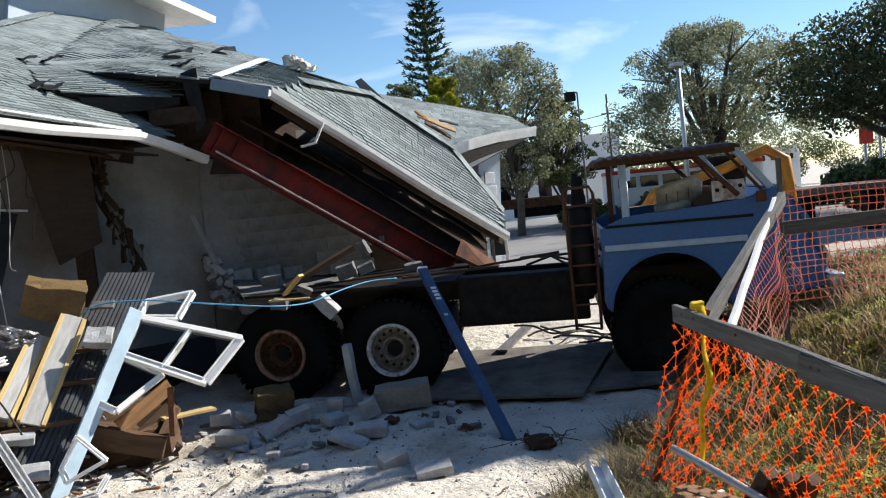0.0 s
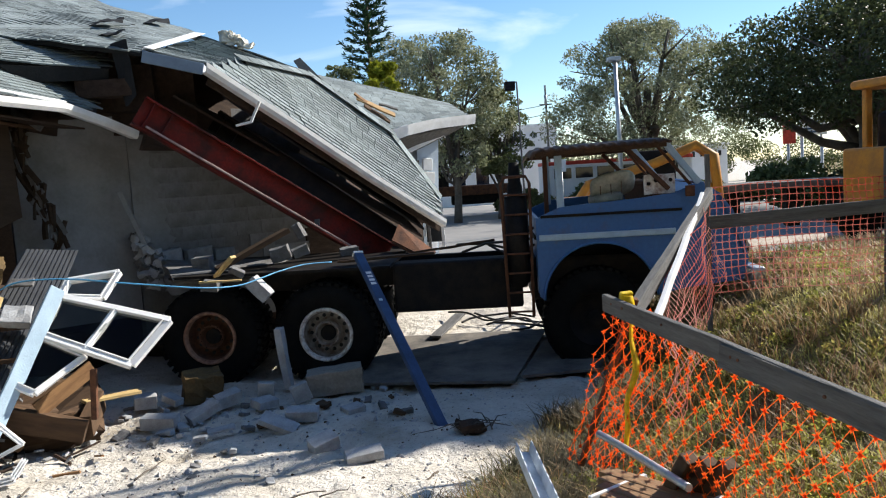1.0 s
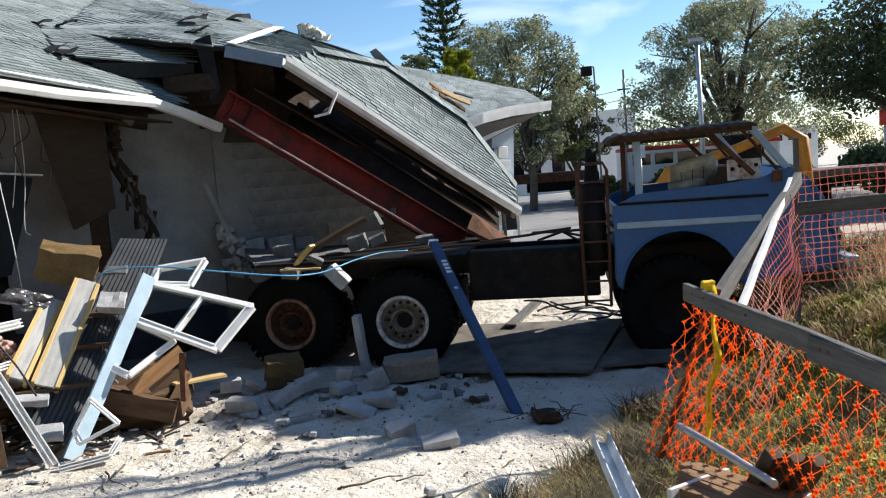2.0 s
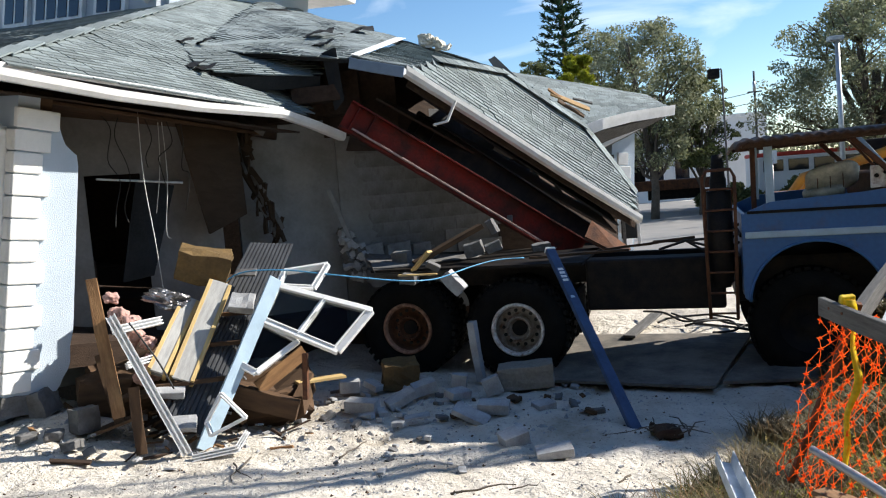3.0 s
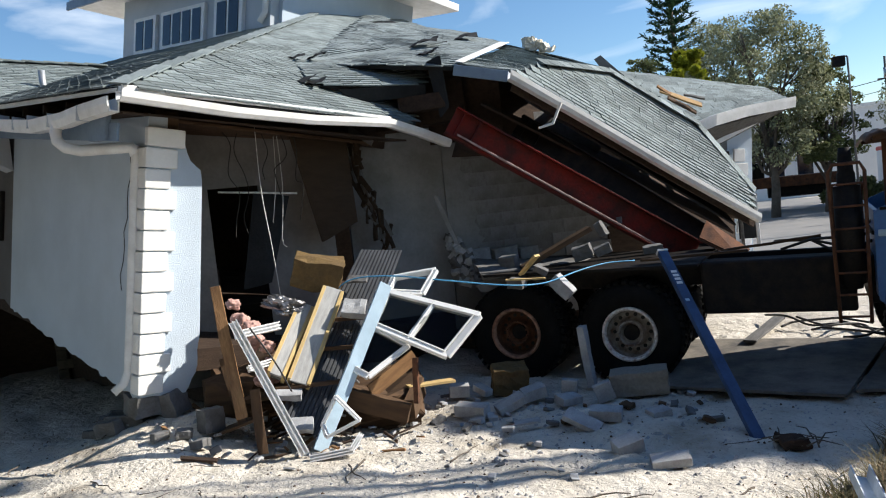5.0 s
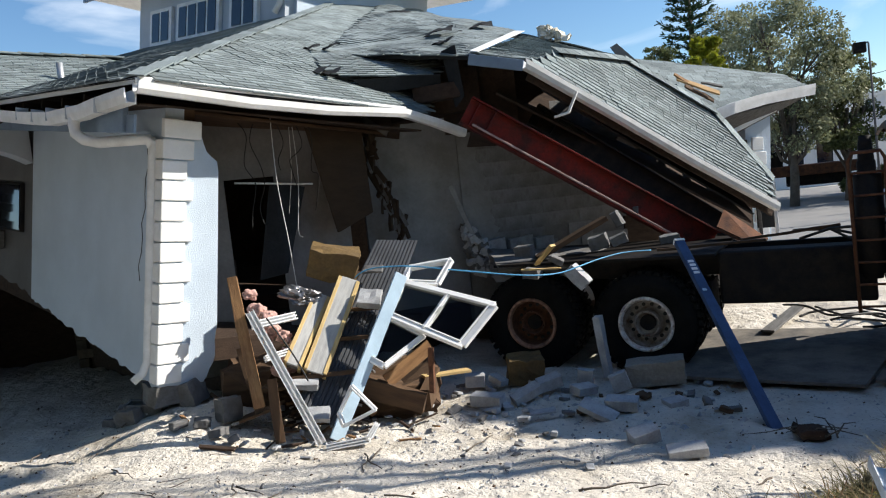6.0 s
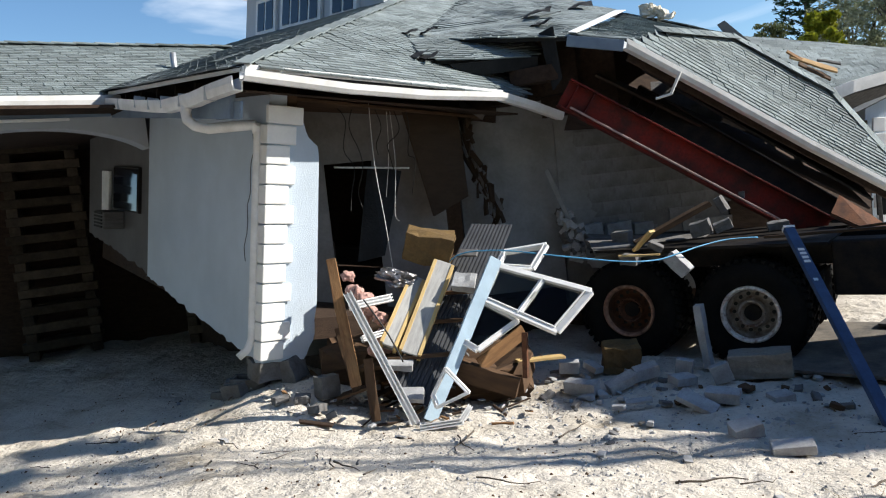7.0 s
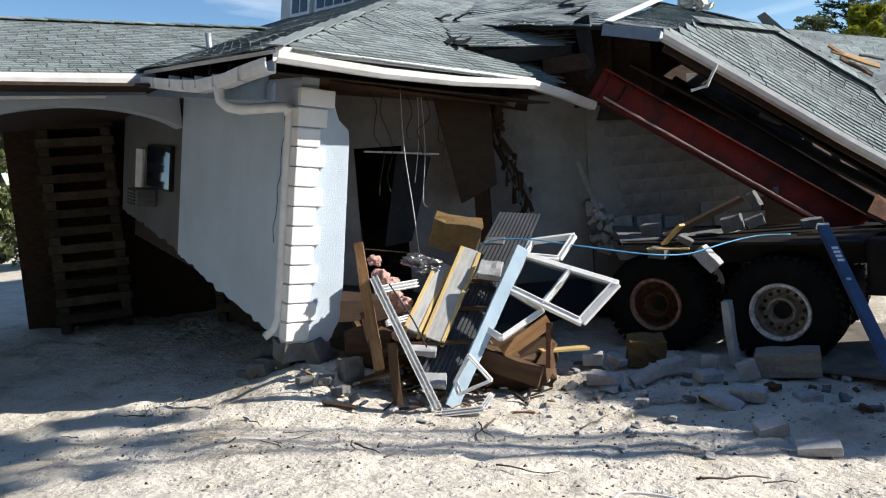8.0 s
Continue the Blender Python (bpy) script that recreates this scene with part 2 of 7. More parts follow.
M_SANDH = mat("reddish_sand", (0.48, 0.34, 0.26), 0.95, vary=0.25, scale=3, rgb2=(0.36, 0.22, 0.17), bump=0.7)


def ground_material():
    """Pale sand that gives way to dry grassy soil up the bank, with a ragged edge."""
    m = bpy.data.materials.new("sand_and_soil")
    m.use_nodes = True
    n, l = m.node_tree.nodes, m.node_tree.links
    b = n["Principled BSDF"]
    b.inputs["Roughness"].default_value, b.inputs["Specular IOR Level"].default_value = 0.95, 0.15
    co, sep = n.new("ShaderNodeTexCoord"), n.new("ShaderNodeSeparateXYZ")
    l.new(co.outputs["Object"], sep.inputs[0])

    def tex(scale, detail=6, rough=0.6):
        t = n.new("ShaderNodeTexNoise")
        t.inputs["Scale"].default_value, t.inputs["Detail"].default_value, t.inputs["Roughness"].default_value = scale, detail, rough
        l.new(co.outputs["Object"], t.inputs[0])
        return t.outputs[0]

    def calc(op, a, c):
        q = n.new("ShaderNodeMath")
        q.operation = op
        for k, v in enumerate((a, c)):
            if isinstance(v, (int, float)):
                q.inputs[k].default_value = v
            else:
                l.new(v, q.inputs[k])
        return q.outputs[0]

    def ramp(v, stops):
        r = n.new("ShaderNodeValToRGB")
        e = r.color_ramp.elements
        e[0].position, e[0].color = stops[0][0], (*stops[0][1], 1)
        e[1].position, e[1].color = stops[-1][0], (*stops[-1][1], 1)
        for p, c in stops[1:-1]:
            x = e.new(p)
            x.color = (*c, 1)
        l.new(v, r.inputs[0])
        return r.outputs[0]

    sand = ramp(tex(1.3), [(0.3, (0.38, 0.335, 0.27)), (0.47, (0.56, 0.515, 0.45)), (0.7, (0.66, 0.615, 0.55))])
    grit = ramp(tex(30, 4, 0.7), [(0.30, (0.55, 0.53, 0.5)), (0.42, (1, 1, 1)), (0.7, (1.1, 1.1, 1.1))])
    mul = n.new("ShaderNodeMixRGB")
    mul.blend_type = "MULTIPLY"
    mul.inputs[0].default_value = 1
    l.new(sand, mul.inputs[1])
    l.new(grit, mul.inputs[2])
    soil = ramp(tex(3.5), [(0.32, (0.13, 0.10, 0.055)), (0.5, (0.24, 0.18, 0.09)), (0.68, (0.15, 0.16, 0.055))])
    edge = calc("SUBTRACT", calc("ADD", sep.outputs[0], calc("MULTIPLY", calc("SUBTRACT", tex(2.2), 0.5), 1.6)), calc("MAXIMUM", 0.12, calc("ADD", -0.22, calc("MULTIPLY", calc("SUBTRACT", sep.outputs[1], 3.4), 0.63))))
    near = n.new("ShaderNodeMapRange")
    near.inputs[1].default_value, near.inputs[2].default_value = -0.15, 0.35
    l.new(edge, near.inputs[0])
    mix = n.new("ShaderNodeMixRGB")
    l.new(near.outputs[0], mix.inputs[0])
    l.new(mul.outputs[0], mix.inputs[1])
    l.new(soil, mix.inputs[2])
    l.new(mix.outputs[0], b.inputs["Base Color"])
    h = calc("ADD", calc("MULTIPLY", tex(7, 5, 0.6), 1.0), calc("MULTIPLY", tex(26, 5, 0.7), 0.22))
    bp = n.new("ShaderNodeBump")
    bp.inputs["Strength"].default_value, bp.inputs["Distance"].default_value = 1.0, 0.07
    l.new(h, bp.inputs["Height"])
    l.new(bp.outputs[0], b.inputs["Normal"])
    return m


M_GROUND = ground_material()


# ---- building blocks ----
def mesh_ob(name, bm, material, parent=None, label="", smooth=False):
    me = bpy.data.meshes.new(name)
    bm.normal_update()
    bm.to_mesh(me)
    bm.free()
    for m in material if isinstance(material, (list, tuple)) else [material]:
        me.materials.append(m)
    if smooth:
        me.polygons.foreach_set("use_smooth", [True] * len(me.polygons))
    ob = new(name, me)
    ob.parent = parent
    if label:
        ob["label"] = label
    return ob


def part(name, bm, material, parent, label="", smooth=False):
    return mesh_ob(name, bm, material, parent, label, smooth)


def root(name, m, label, category, group="", kind=""):
    e = new(name)
    e.empty_display_size = 0.1
    e.matrix_world = m
    return tagged(e, label, category, group, kind)


def box(sx, sy, sz, at=(0, 0, 0), m=None, bevel=0.0, bm=None):
    """A bevelled block centred at `at`, in bm or a new one."""
    b = bm or bmesh.new()
    t = bmesh.new()
    bmesh.ops.create_cube(t, size=1)
    bmesh.ops.scale(t, vec=(sx, sy, sz), verts=t.verts)
    if bevel:
        bmesh.ops.bevel(t, geom=t.edges[:], offset=min(bevel, 0.45 * min(sx, sy, sz)), segments=2, affect="EDGES", profile=0.5)
    bmesh.ops.translate(t, vec=at, verts=t.verts)
    if m is not None:
        bmesh.ops.transform(t, matrix=m, verts=t.verts)
    return absorb(b, t)


def absorb(b, t):
    vs = [b.verts.new(v.co) for v in t.verts]
    t.verts.index_update()
    for fc in t.faces:
        try:
            nf = b.faces.new([vs[v.index] for v in fc.verts])
            nf.material_index, nf.smooth = fc.material_index, fc.smooth
        except ValueError:
            pass
    t.free()
    return b


def along(p, q, up=(0, 0, 1)):
    """A pose at the middle of p-q with local x along it and local z near up. Also the length."""
    p, q = Vector(p), Vector(q)
    x = (q - p).normalized()
    z = Vector(up)
    z = (z - x * z.dot(x))
    if z.length < 1e-4:
        z = Vector((1, 0, 0)) - x * x.x
    z.normalize()
    y = z.cross(x)
    m = Matrix((x, y, z)).transposed().to_4x4()
    m.translation = (p + q) / 2
    return m, (q - p).length


def bar(p, q, w, h, up=(0, 0, 1), bevel=0.006, bm=None):
    """A board from p to q, w across and h along up."""
    m, L = along(p, q, up)
    return box(L, w, h, m=m, bevel=bevel, bm=bm)


def tube(points, r, sides=10, bm=None, taper=None):
    """A round pipe through points."""
    b = bm or bmesh.new()
    pts = [Vector(p) for p in points]
    rings = []
    for i, p in enumerate(pts):
        d = (pts[min(i + 1, len(pts) - 1)] - pts[max(i - 1, 0)]).normalized()
        a = d.orthogonal().normalized() if i == 0 else (rings_a - d * rings_a.dot(d)).normalized()
        rings_a = a
        c = d.cross(a)
        rr = r if taper is None else r * (1 + (taper - 1) * i / (len(pts) - 1))
        rings.append([b.verts.new(p + (a * math.cos(2 * math.pi * k / sides) + c * math.sin(2 * math.pi * k / sides)) * rr) for k in range(sides)])
    for r0, r1 in zip(rings, rings[1:]):
        for k in range(sides):
            fc = b.faces.new((r0[k], r0[(k + 1) % sides], r1[(k + 1) % sides], r1[k]))
            fc.smooth = True
    b.faces.new(rings[0][::-1])
    b.faces.new(rings[-1])
    return b


def lathe(profile, sides=40, bm=None):
    """Turn (radius, y) pairs about the y axis."""
    b = bm or bmesh.new()
    rings = [[b.verts.new((r * math.cos(2 * math.pi * k / sides), y, r * math.sin(2 * math.pi * k / sides))) for k in range(sides)] for r, y in profile]
    for r0, r1 in zip(rings, rings[1:]):
        for k in range(sides):
            fc = b.faces.new((r0[k], r0[(k + 1) % sides], r1[(k + 1) % sides], r1[k]))
            fc.smooth = True
    return b


def slab(corners, thick, bm=None, n=None):
    """A plate with the given outline, thick below it."""
    b = bm or bmesh.new()
    cs = [Vector(c) for c in corners]
    if n is None:
        n = Vector((0, 0, 0))
        for i in range(len(cs)):
            n += (cs[i] - cs[0]).cross(cs[(i + 1) % len(cs)] - cs[0])
        n.normalize()
        if n.z < 0:
            n = -n
    n = Vector(n)
    top = [b.verts.new(c) for c in cs]
    low = [b.verts.new(c - n * thick) for c in cs]
    b.faces.new(top)
    b.faces.new(low[::-1])
    for i in range(len(cs)):
        j = (i + 1) % len(cs)
        b.faces.new((top[j], top[i], low[i], low[j]))
    bmesh.ops.recalc_face_normals(b, faces=b.faces)
    return b


def ragged(bm, cuts=2, amount=0.02, seed=0):
    """Break straight edges up a little."""
    bmesh.ops.subdivide_edges(bm, edges=bm.edges[:], cuts=cuts, use_grid_fill=True)
    for v in bm.verts:
        v.co += noise.noise_vector(v.co * 9 + Vector((seed, seed, seed))) * amount
    return bm


def rough_block(sx, sy, sz, seed=0, amount=0.012):
    """A broken block with knocked edges."""
    b = box(sx, sy, sz, bevel=0.006)
    bmesh.ops.subdivide_edges(b, edges=[e for e in b.edges if e.calc_length() > 0.05], cuts=3, use_grid_fill=True)
    for v in b.verts:
        v.co += noise.noise_vector(v.co * 14 + Vector((seed * 3.1, 0, seed))) * amount
    return b


def ground_z(x, y):
    """Height of the site: a flat yard, a bank up to the verge where the camera stands."""
    def step(a, b, v):
        s = min(1, max(0, (v - a) / (b - a)))
        return s * s * (3 - 2 * s)
    z = 0.70 * (1 - step(1.2, 6.2, y + 0.12 * x)) * step(-9, -1.5, x)
    z = max(z, 0.12 * (1 - step(3, 6, y)))
    bank = step(1.6, 4.2, x - 0.16 * (y - 5)) * (1 - step(7.0, 12, y - 0.3 * x))
    z = max(z, z + (1.0 - z) * bank)
    # soil heaped against the house corner
    return z + 0.34 * math.exp(-((x + 5.2) ** 2 + (y - 6.25) ** 2) / 0.9)


# ---- ground ----
def ground_mesh():
    b = bmesh.new()
    xs = sorted(set([-600, -200, -80, -40, -25, -18] + [round(-14 + 0.09 * i, 3) for i in range(267)] + [11, 14, 20, 40, 80, 200, 600]))
    ys = sorted(set([-60, -20, -6, -2] + [round(0.09 * i, 3) for i in range(168)] + [16, 18, 22, 30, 45, 70, 120, 250, 600]))
    grid = []
    for y in ys:
        row = []
        for x in xs:
            z = ground_z(x, y)
            if -15 < x < 11 and -1 < y < 16:
                p = Vector((x, y, 0))
                z += 0.04 * noise.noise(p * 1.1) + 0.03 * noise.noise(p * 2.7) + 0.026 * noise.noise(p * 5.2) - 0.11 * max(0, noise.noise(p * 3.4 + Vector((7, 3, 0))) - 0.2) + 0.016 * noise.noise(p * 9.0)
            row.append(b.verts.new((x, y, z)))
        grid.append(row)
    for j in range(len(ys) - 1):
        for i in range(len(xs) - 1):
            f = b.faces.new((grid[j][i], grid[j][i + 1], grid[j + 1][i + 1], grid[j + 1][i]))
            f.smooth = True
    return b


tagged(mesh_ob("ground", ground_mesh(), M_GROUND), "pale churned sand with footprints and debris", "ground", kind="structure")
tagged(mesh_ob("road", slab([(-3, 19, 0.03), (14, 19, 0.03), (24, 52, 0.03), (-8, 52, 0.03)], 0.1), M_ASPHALT), "pale worn parking lot behind the house", "road", kind="structure")


# ---- roof pieces ----
def tab_mesh():
    b = bmesh.new()
    w, l, t = 0.119, 0.088, 0.006
    vs = [b.verts.new(c) for c in ((-w, -l, 0), (w, -l, 0), (w, l, 0), (-w, l, 0), (-w, -l, t * 2.8), (w, -l, t * 2.8), (w, l, t * 0.4), (-w, l, t * 0.4))]
    for q in ((4, 5, 6, 7), (0, 1, 5, 4), (1, 2, 6, 5), (3, 0, 4, 7)):
        b.faces.new([vs[i] for i in q])
    me = bpy.data.meshes.new("shingle")
    b.to_mesh(me)
    b.free()
    me.materials.append(M_SHINGLE)
    return me


TAB = tab_mesh()
LATE_SHINGLES = []


def shingle_sheet(parent, p00, p10, p11, p01, singles=0, gaps=0.0, sag=0.0, seed=1, deck=True):
    """Lap shingles over a four-cornered sheet, p00-p10 its lower edge. Rows of tabs, each its own thin wedge."""
    rnd = random.Random(seed)
    p00, p10, p11, p01 = (Vector(p) for p in (p00, p10, p11, p01))
    def at(u, v):
        p = (p00 * (1 - u) + p10 * u) * (1 - v) + (p01 * (1 - u) + p11 * u) * v
        n = (p10 - p00).cross(p01 - p00).normalized()
        if n.z < 0:
            n = -n
        return p + n * (sag * (noise.noise(p * 0.9) + 0.5 * noise.noise(p * 2.1))), n
    rise = max((p01 - p00).length, (p11 - p10).length)
    rows = max(2, round(rise / 0.12))
    joined, count = bmesh.new(), 0
    for r in range(rows):
        v = (r + 0.5) / rows
        a, c = at(0, v)[0], at(1, v)[0]
        n_tabs = max(1, round((c - a).length / 0.25))
        off = 0.5 * (r % 2) + rnd.uniform(-0.08, 0.08)
        for k in range(n_tabs + 1):
            u = (k + off) / n_tabs
            if u < 0.2 / n_tabs or u > 1 - 0.2 / n_tabs:
                continue
            p, n = at(u, v)
            if gaps and noise.noise(p * 1.3 + Vector((seed, 0, 0))) > 1 - gaps:
                continue
            x = (at(min(1, u + 0.02), v)[0] - at(max(0, u - 0.02), v)[0]).normalized()
            z = n
            y = z.cross(x)
            m = Matrix((x, y, z)).transposed().to_4x4()
            m.translation = p + n * 0.008
            m = m @ Matrix.Rotation(rnd.gauss(0, 0.012), 4, "Z") @ Matrix.Rotation(rnd.gauss(0.0, 0.012), 4, "X")
            if count < singles and r < rows * 0.7:
                LATE_SHINGLES.append((parent, m))
                count += 1
            else:
                t = bmesh.new()
                t.from_mesh(TAB)
                bmesh.ops.transform(t, matrix=m, verts=t.verts)
                absorb(joined, t)
    tagged(part("shingle_field", joined, M_SHINGLE, parent), kind="stuff")
    if deck:
        b = bmesh.new()
        nu, nv = 14, 10
        top = [[b.verts.new(at(i / nu, j / nv)[0] - at(i / nu, j / nv)[1] * 0.006) for i in range(nu + 1)] for j in range(nv + 1)]
        low = [[b.verts.new(at(i / nu, j / nv)[0] - at(i / nu, j / nv)[1] * 0.05) for i in range(nu + 1)] for j in range(nv + 1)]
        for j in range(nv):
            for i in range(nu):
                b.faces.new((top[j][i], top[j][i + 1], top[j + 1][i + 1], top[j + 1][i]))
                b.faces.new((low[j][i], low[j + 1][i], low[j + 1][i + 1], low[j][i + 1]))
        for i in range(nu):
            b.faces.new((top[0][i], low[0][i], low[0][i + 1], top[0][i + 1]))
            b.faces.new((top[nv][i], top[nv][i + 1], low[nv][i + 1], low[nv][i]))
        for j in range(nv):
            b.faces.new((top[j][0], top[j + 1][0], low[j + 1][0], low[j][0]))
            b.faces.new((top[j][nu], low[j][nu], low[j + 1][nu], top[j + 1][nu]))
        part("roof_deck", b, M_FELT, parent, "dark felted roof deck")


def gutter(parent, pts, out, name="gutter", drop=0.10):
    """A white folded gutter swept through pts; out points away from the eave."""
    prof = [(0.0, 0.03), (0.0, -drop), (0.092, -drop), (0.115, -0.03), (0.12, 0.03), (0.105, 0.03), (0.10, -0.025), (0.08, -drop + 0.014), (0.014, -drop + 0.014), (0.014, 0.03)]
    b = bmesh.new()
    out = Vector(out).normalized()
    rings = []
    for p in pts:
        p = Vector(p)
        rings.append([b.verts.new(p + out * o + Vector((0, 0, 1)) * h) for o, h in prof])
    for r0, r1 in zip(rings, rings[1:]):
        for k in range(len(prof)):
            j = (k + 1) % len(prof)
            b.faces.new((r0[k], r0[j], r1[j], r1[k]))
    b.faces.new(rings[0])
    b.faces.new(rings[-1][::-1])
    bmesh.ops.recalc_face_normals(b, faces=b.faces)
    return part(name, b, M_TRIM, parent, "white painted metal gutter")


# ---- the leaning house: a along the front, b along the side, c up ----
HOUSE = Matrix(((0.3722, -0.9165, 0.1464, -5.31), (0.9212, 0.384, 0.0622, 5.85), (-0.1132, 0.1118, 0.9873, 0.645), (0, 0, 0, 1)))
INTO = HOUSE.inverted()
L = lambda x, y, z: INTO @ Vector((x, y, z))
house = root("house", HOUSE, "collapsed white stucco house leaning over onto a truck", "house")


def ragged_wall(outline, thick, axis, name, material, label="", seed=0, jag=0.03):
    """A wall slab from an outline in its plane, with broken edges. axis: the house axis it is square to."""
    pts = []
    for (p, q, rough) in [(outline[i], outline[(i + 1) % len(outline)], outline[i][2]) for i in range(len(outline))]:
        n = max(1, int((Vector(q[:2]) - Vector(p[:2])).length / 0.07)) if rough else 1
        for k in range(n):
            t = k / n
            x, y = p[0] + (q[0] - p[0]) * t, p[1] + (q[1] - p[1]) * t
            if rough and k:
                v = noise.noise_vector(Vector((x * 6, y * 6, seed))) * jag * 1.6
                x, y = x + v.x, y + v.y
            pts.append((x, y))
    b = bmesh.new()
    mk = (lambda x, y, d: (d, x, y)) if axis == "a" else (lambda x, y, d: (x, d, y))
    f0 = [b.verts.new(mk(x, y, 0)) for x, y in pts]
    f1 = [b.verts.new(mk(x, y, thick)) for x, y in pts]
    b.faces.new(f0)
    b.faces.new(f1[::-1])
    for i in range(len(pts)):
        j = (i + 1) % len(pts)
        b.faces.new((f0[i], f1[i], f1[j], f0[j]))
    bmesh.ops.recalc_face_normals(b, faces=b.faces)
    bmesh.ops.triangulate(b, faces=[f for f in b.faces if len(f.verts) > 4])
    return part(name, b, material, house, label)


# side wall with a window opening and a broken lower edge
wall = ragged_wall([(0.0, -0.05, 1), (1.6, 0.16, 1), (3.42, 0.44, 0), (3.42, 2.78, 0), (0.0, 2.78, 0)], 0.2, "a", "wall", M_STUCCO, "white stucco side wall with a long crack", 2, 0.04)
# the wall goes on under the covered drive, set back and darker grey
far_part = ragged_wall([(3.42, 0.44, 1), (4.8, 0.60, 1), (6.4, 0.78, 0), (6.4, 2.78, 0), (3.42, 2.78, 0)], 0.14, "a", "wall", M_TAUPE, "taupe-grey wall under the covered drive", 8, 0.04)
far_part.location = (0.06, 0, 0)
# front return wall, torn off
ragged_wall([(0.2, -0.05, 1), (0.50, -0.04, 1), (0.61, 0.16, 1), (0.64, 0.6, 0), (0.60, 2.16, 1), (0.58, 2.27, 1), (0.46, 2.36, 1), (0.40, 2.50, 1), (0.2, 2.60, 0)], 0.2, "b", "wall", M_STUCCO, "torn white stucco corner wall", 5, 0.018)
# raw footing under the corner
part("footing", ragged(box(0.55, 0.3, 0.2, at=(0.25, 0.14, -0.13)), 3, 0.03, 4), M_CONC, house, "broken grey block footing")
# corner post above the quoins
part("corner_post", box(0.26, 0.22, 0.34, at=(0.20, 0.13, 2.66), bevel=0.01), M_BROWN, house, "bare plywood corner post")
# crack in the side wall
crack = [(-0.002, 0.30 + 0.16 * i / 10 + 0.03 * math.sin(i * 2.3), 2.5 - 1.5 * i / 10) for i in range(11)]
part("crack", tube(crack, 0.004, 5), M_CABLE, house)

# quoins
QUOIN_PLACES = []
for k in range(12):
    lng = 0.34 if k % 2 else 0.27
    QUOIN_PLACES.append((k, lng))
# downpipe and its elbow
part("downpipe", tube([(-0.06, 0.15, 2.46), (-0.05, 0.14, 2.36), (-0.05, 0.14, 2.25), (-0.05, 0.14, 1.2), (-0.05, 0.14, 0.22), (-0.09, 0.15, 0.10), (-0.18, 0.17, 0.02)], 0.042, 12), M_TRIM, house, "white downpipe with elbows")
part("gutter_outlet", tube([(-0.56, 0.70, 2.70), (-0.58, 0.70, 2.54), (-0.57, 0.68, 2.46), (-0.52, 0.60, 2.40), (-0.42, 0.50, 2.38), (-0.16, 0.24, 2.43), (-0.08, 0.17, 2.44), (-0.05, 0.14, 2.38)], 0.055, 14), M_TRIM, house)
part("pipe_clip", box(0.03, 0.12, 0.05, at=(-0.02, 0.14, 1.25), bevel=0.004), M_TRIM, house)
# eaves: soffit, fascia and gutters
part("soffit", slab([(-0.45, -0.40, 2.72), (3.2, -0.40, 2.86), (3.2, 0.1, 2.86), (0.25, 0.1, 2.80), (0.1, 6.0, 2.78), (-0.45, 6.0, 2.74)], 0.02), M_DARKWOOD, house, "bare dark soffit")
part("fascia", bar((-0.44, -0.30, 2.54), (-0.44, 3.6, 2.66), 0.03, 0.17), M_BLUETRIM, house, "blue-grey fascia board")
gutter(house, [(-0.55, -0.46, 2.86), (0.6, -0.46, 2.87), (1.6, -0.46, 2.92), (2.75, -0.46, 3.03), (3.3, -0.46, 2.98), (3.85, -0.48, 2.90)], (0, -1, 0), drop=0.07)
gutter(house, [(-0.50, -0.44, 2.80), (-0.52, 0.1, 2.74), (-0.52, 0.47, 2.69), (-0.52, 1.23, 2.65), (-0.52, 1.9, 2.68), (-0.52, 3.42, 2.78)], (-1, 0, 0), drop=0.10)
part("drip_edge", bar((-0.53, -0.50, 2.90), (-0.53, 3.42, 2.87), 0.03, 0.05), M_TRIM, house, "white drip edge")
part("drip_edge", bar((-0.52, -0.50, 2.915), (2.8, -0.50, 3.065), 0.035, 0.05), M_TRIM, house, "white drip edge")
for k in range(9):
    part("rafter_tail", box(0.42, 0.04, 0.09, at=(-0.26, 0.2 + 0.55 * k, 2.81)), M_DARKWOOD, house)
for b0 in (0.1, 0.75, 1.25, 1.65, 2.1, 2.7):
    part("gutter_joint", box(0.13, 0.012, 0.135, at=(-0.58, b0, 2.66 + (0.04 if b0 < 0.5 or b0 > 2 else 0)), bevel=0.003), M_SHADESTUCCO, house)

# dark panels added where only the shaded gap below the roof edge shows
part("eave_filler", box(0.05, 6.6, 0.45, at=(0.32, 3.4, 2.98)), M_DARKWOOD, house)
part("eave_filler", box(3.2, 0.05, 0.44, at=(1.9, 0.32, 3.0)), M_DARKWOOD, house)
part("eave_box", box(0.06, 0.34, 0.24, at=(-0.46, 0.02, 2.58), bevel=0.01), M_BLUETRIM, house, "blue-grey boxed eave end")
FLAP = [L(-4.21, 8.12, 3.80), L(-3.11, 9.08, 3.77), L(-3.36, 11.1, 4.66), L(-4.9, 8.94, 4.32)]
FELT = [L(-3.95, 8.30, 3.72), L(-3.08, 9.04, 3.74), L(-3.11, 9.10, 3.62), L(-3.80, 8.55, 3.56)]
F2A, F2B = (0.15, 12.0, 3.01), (-0.98, 11.16, 3.84)
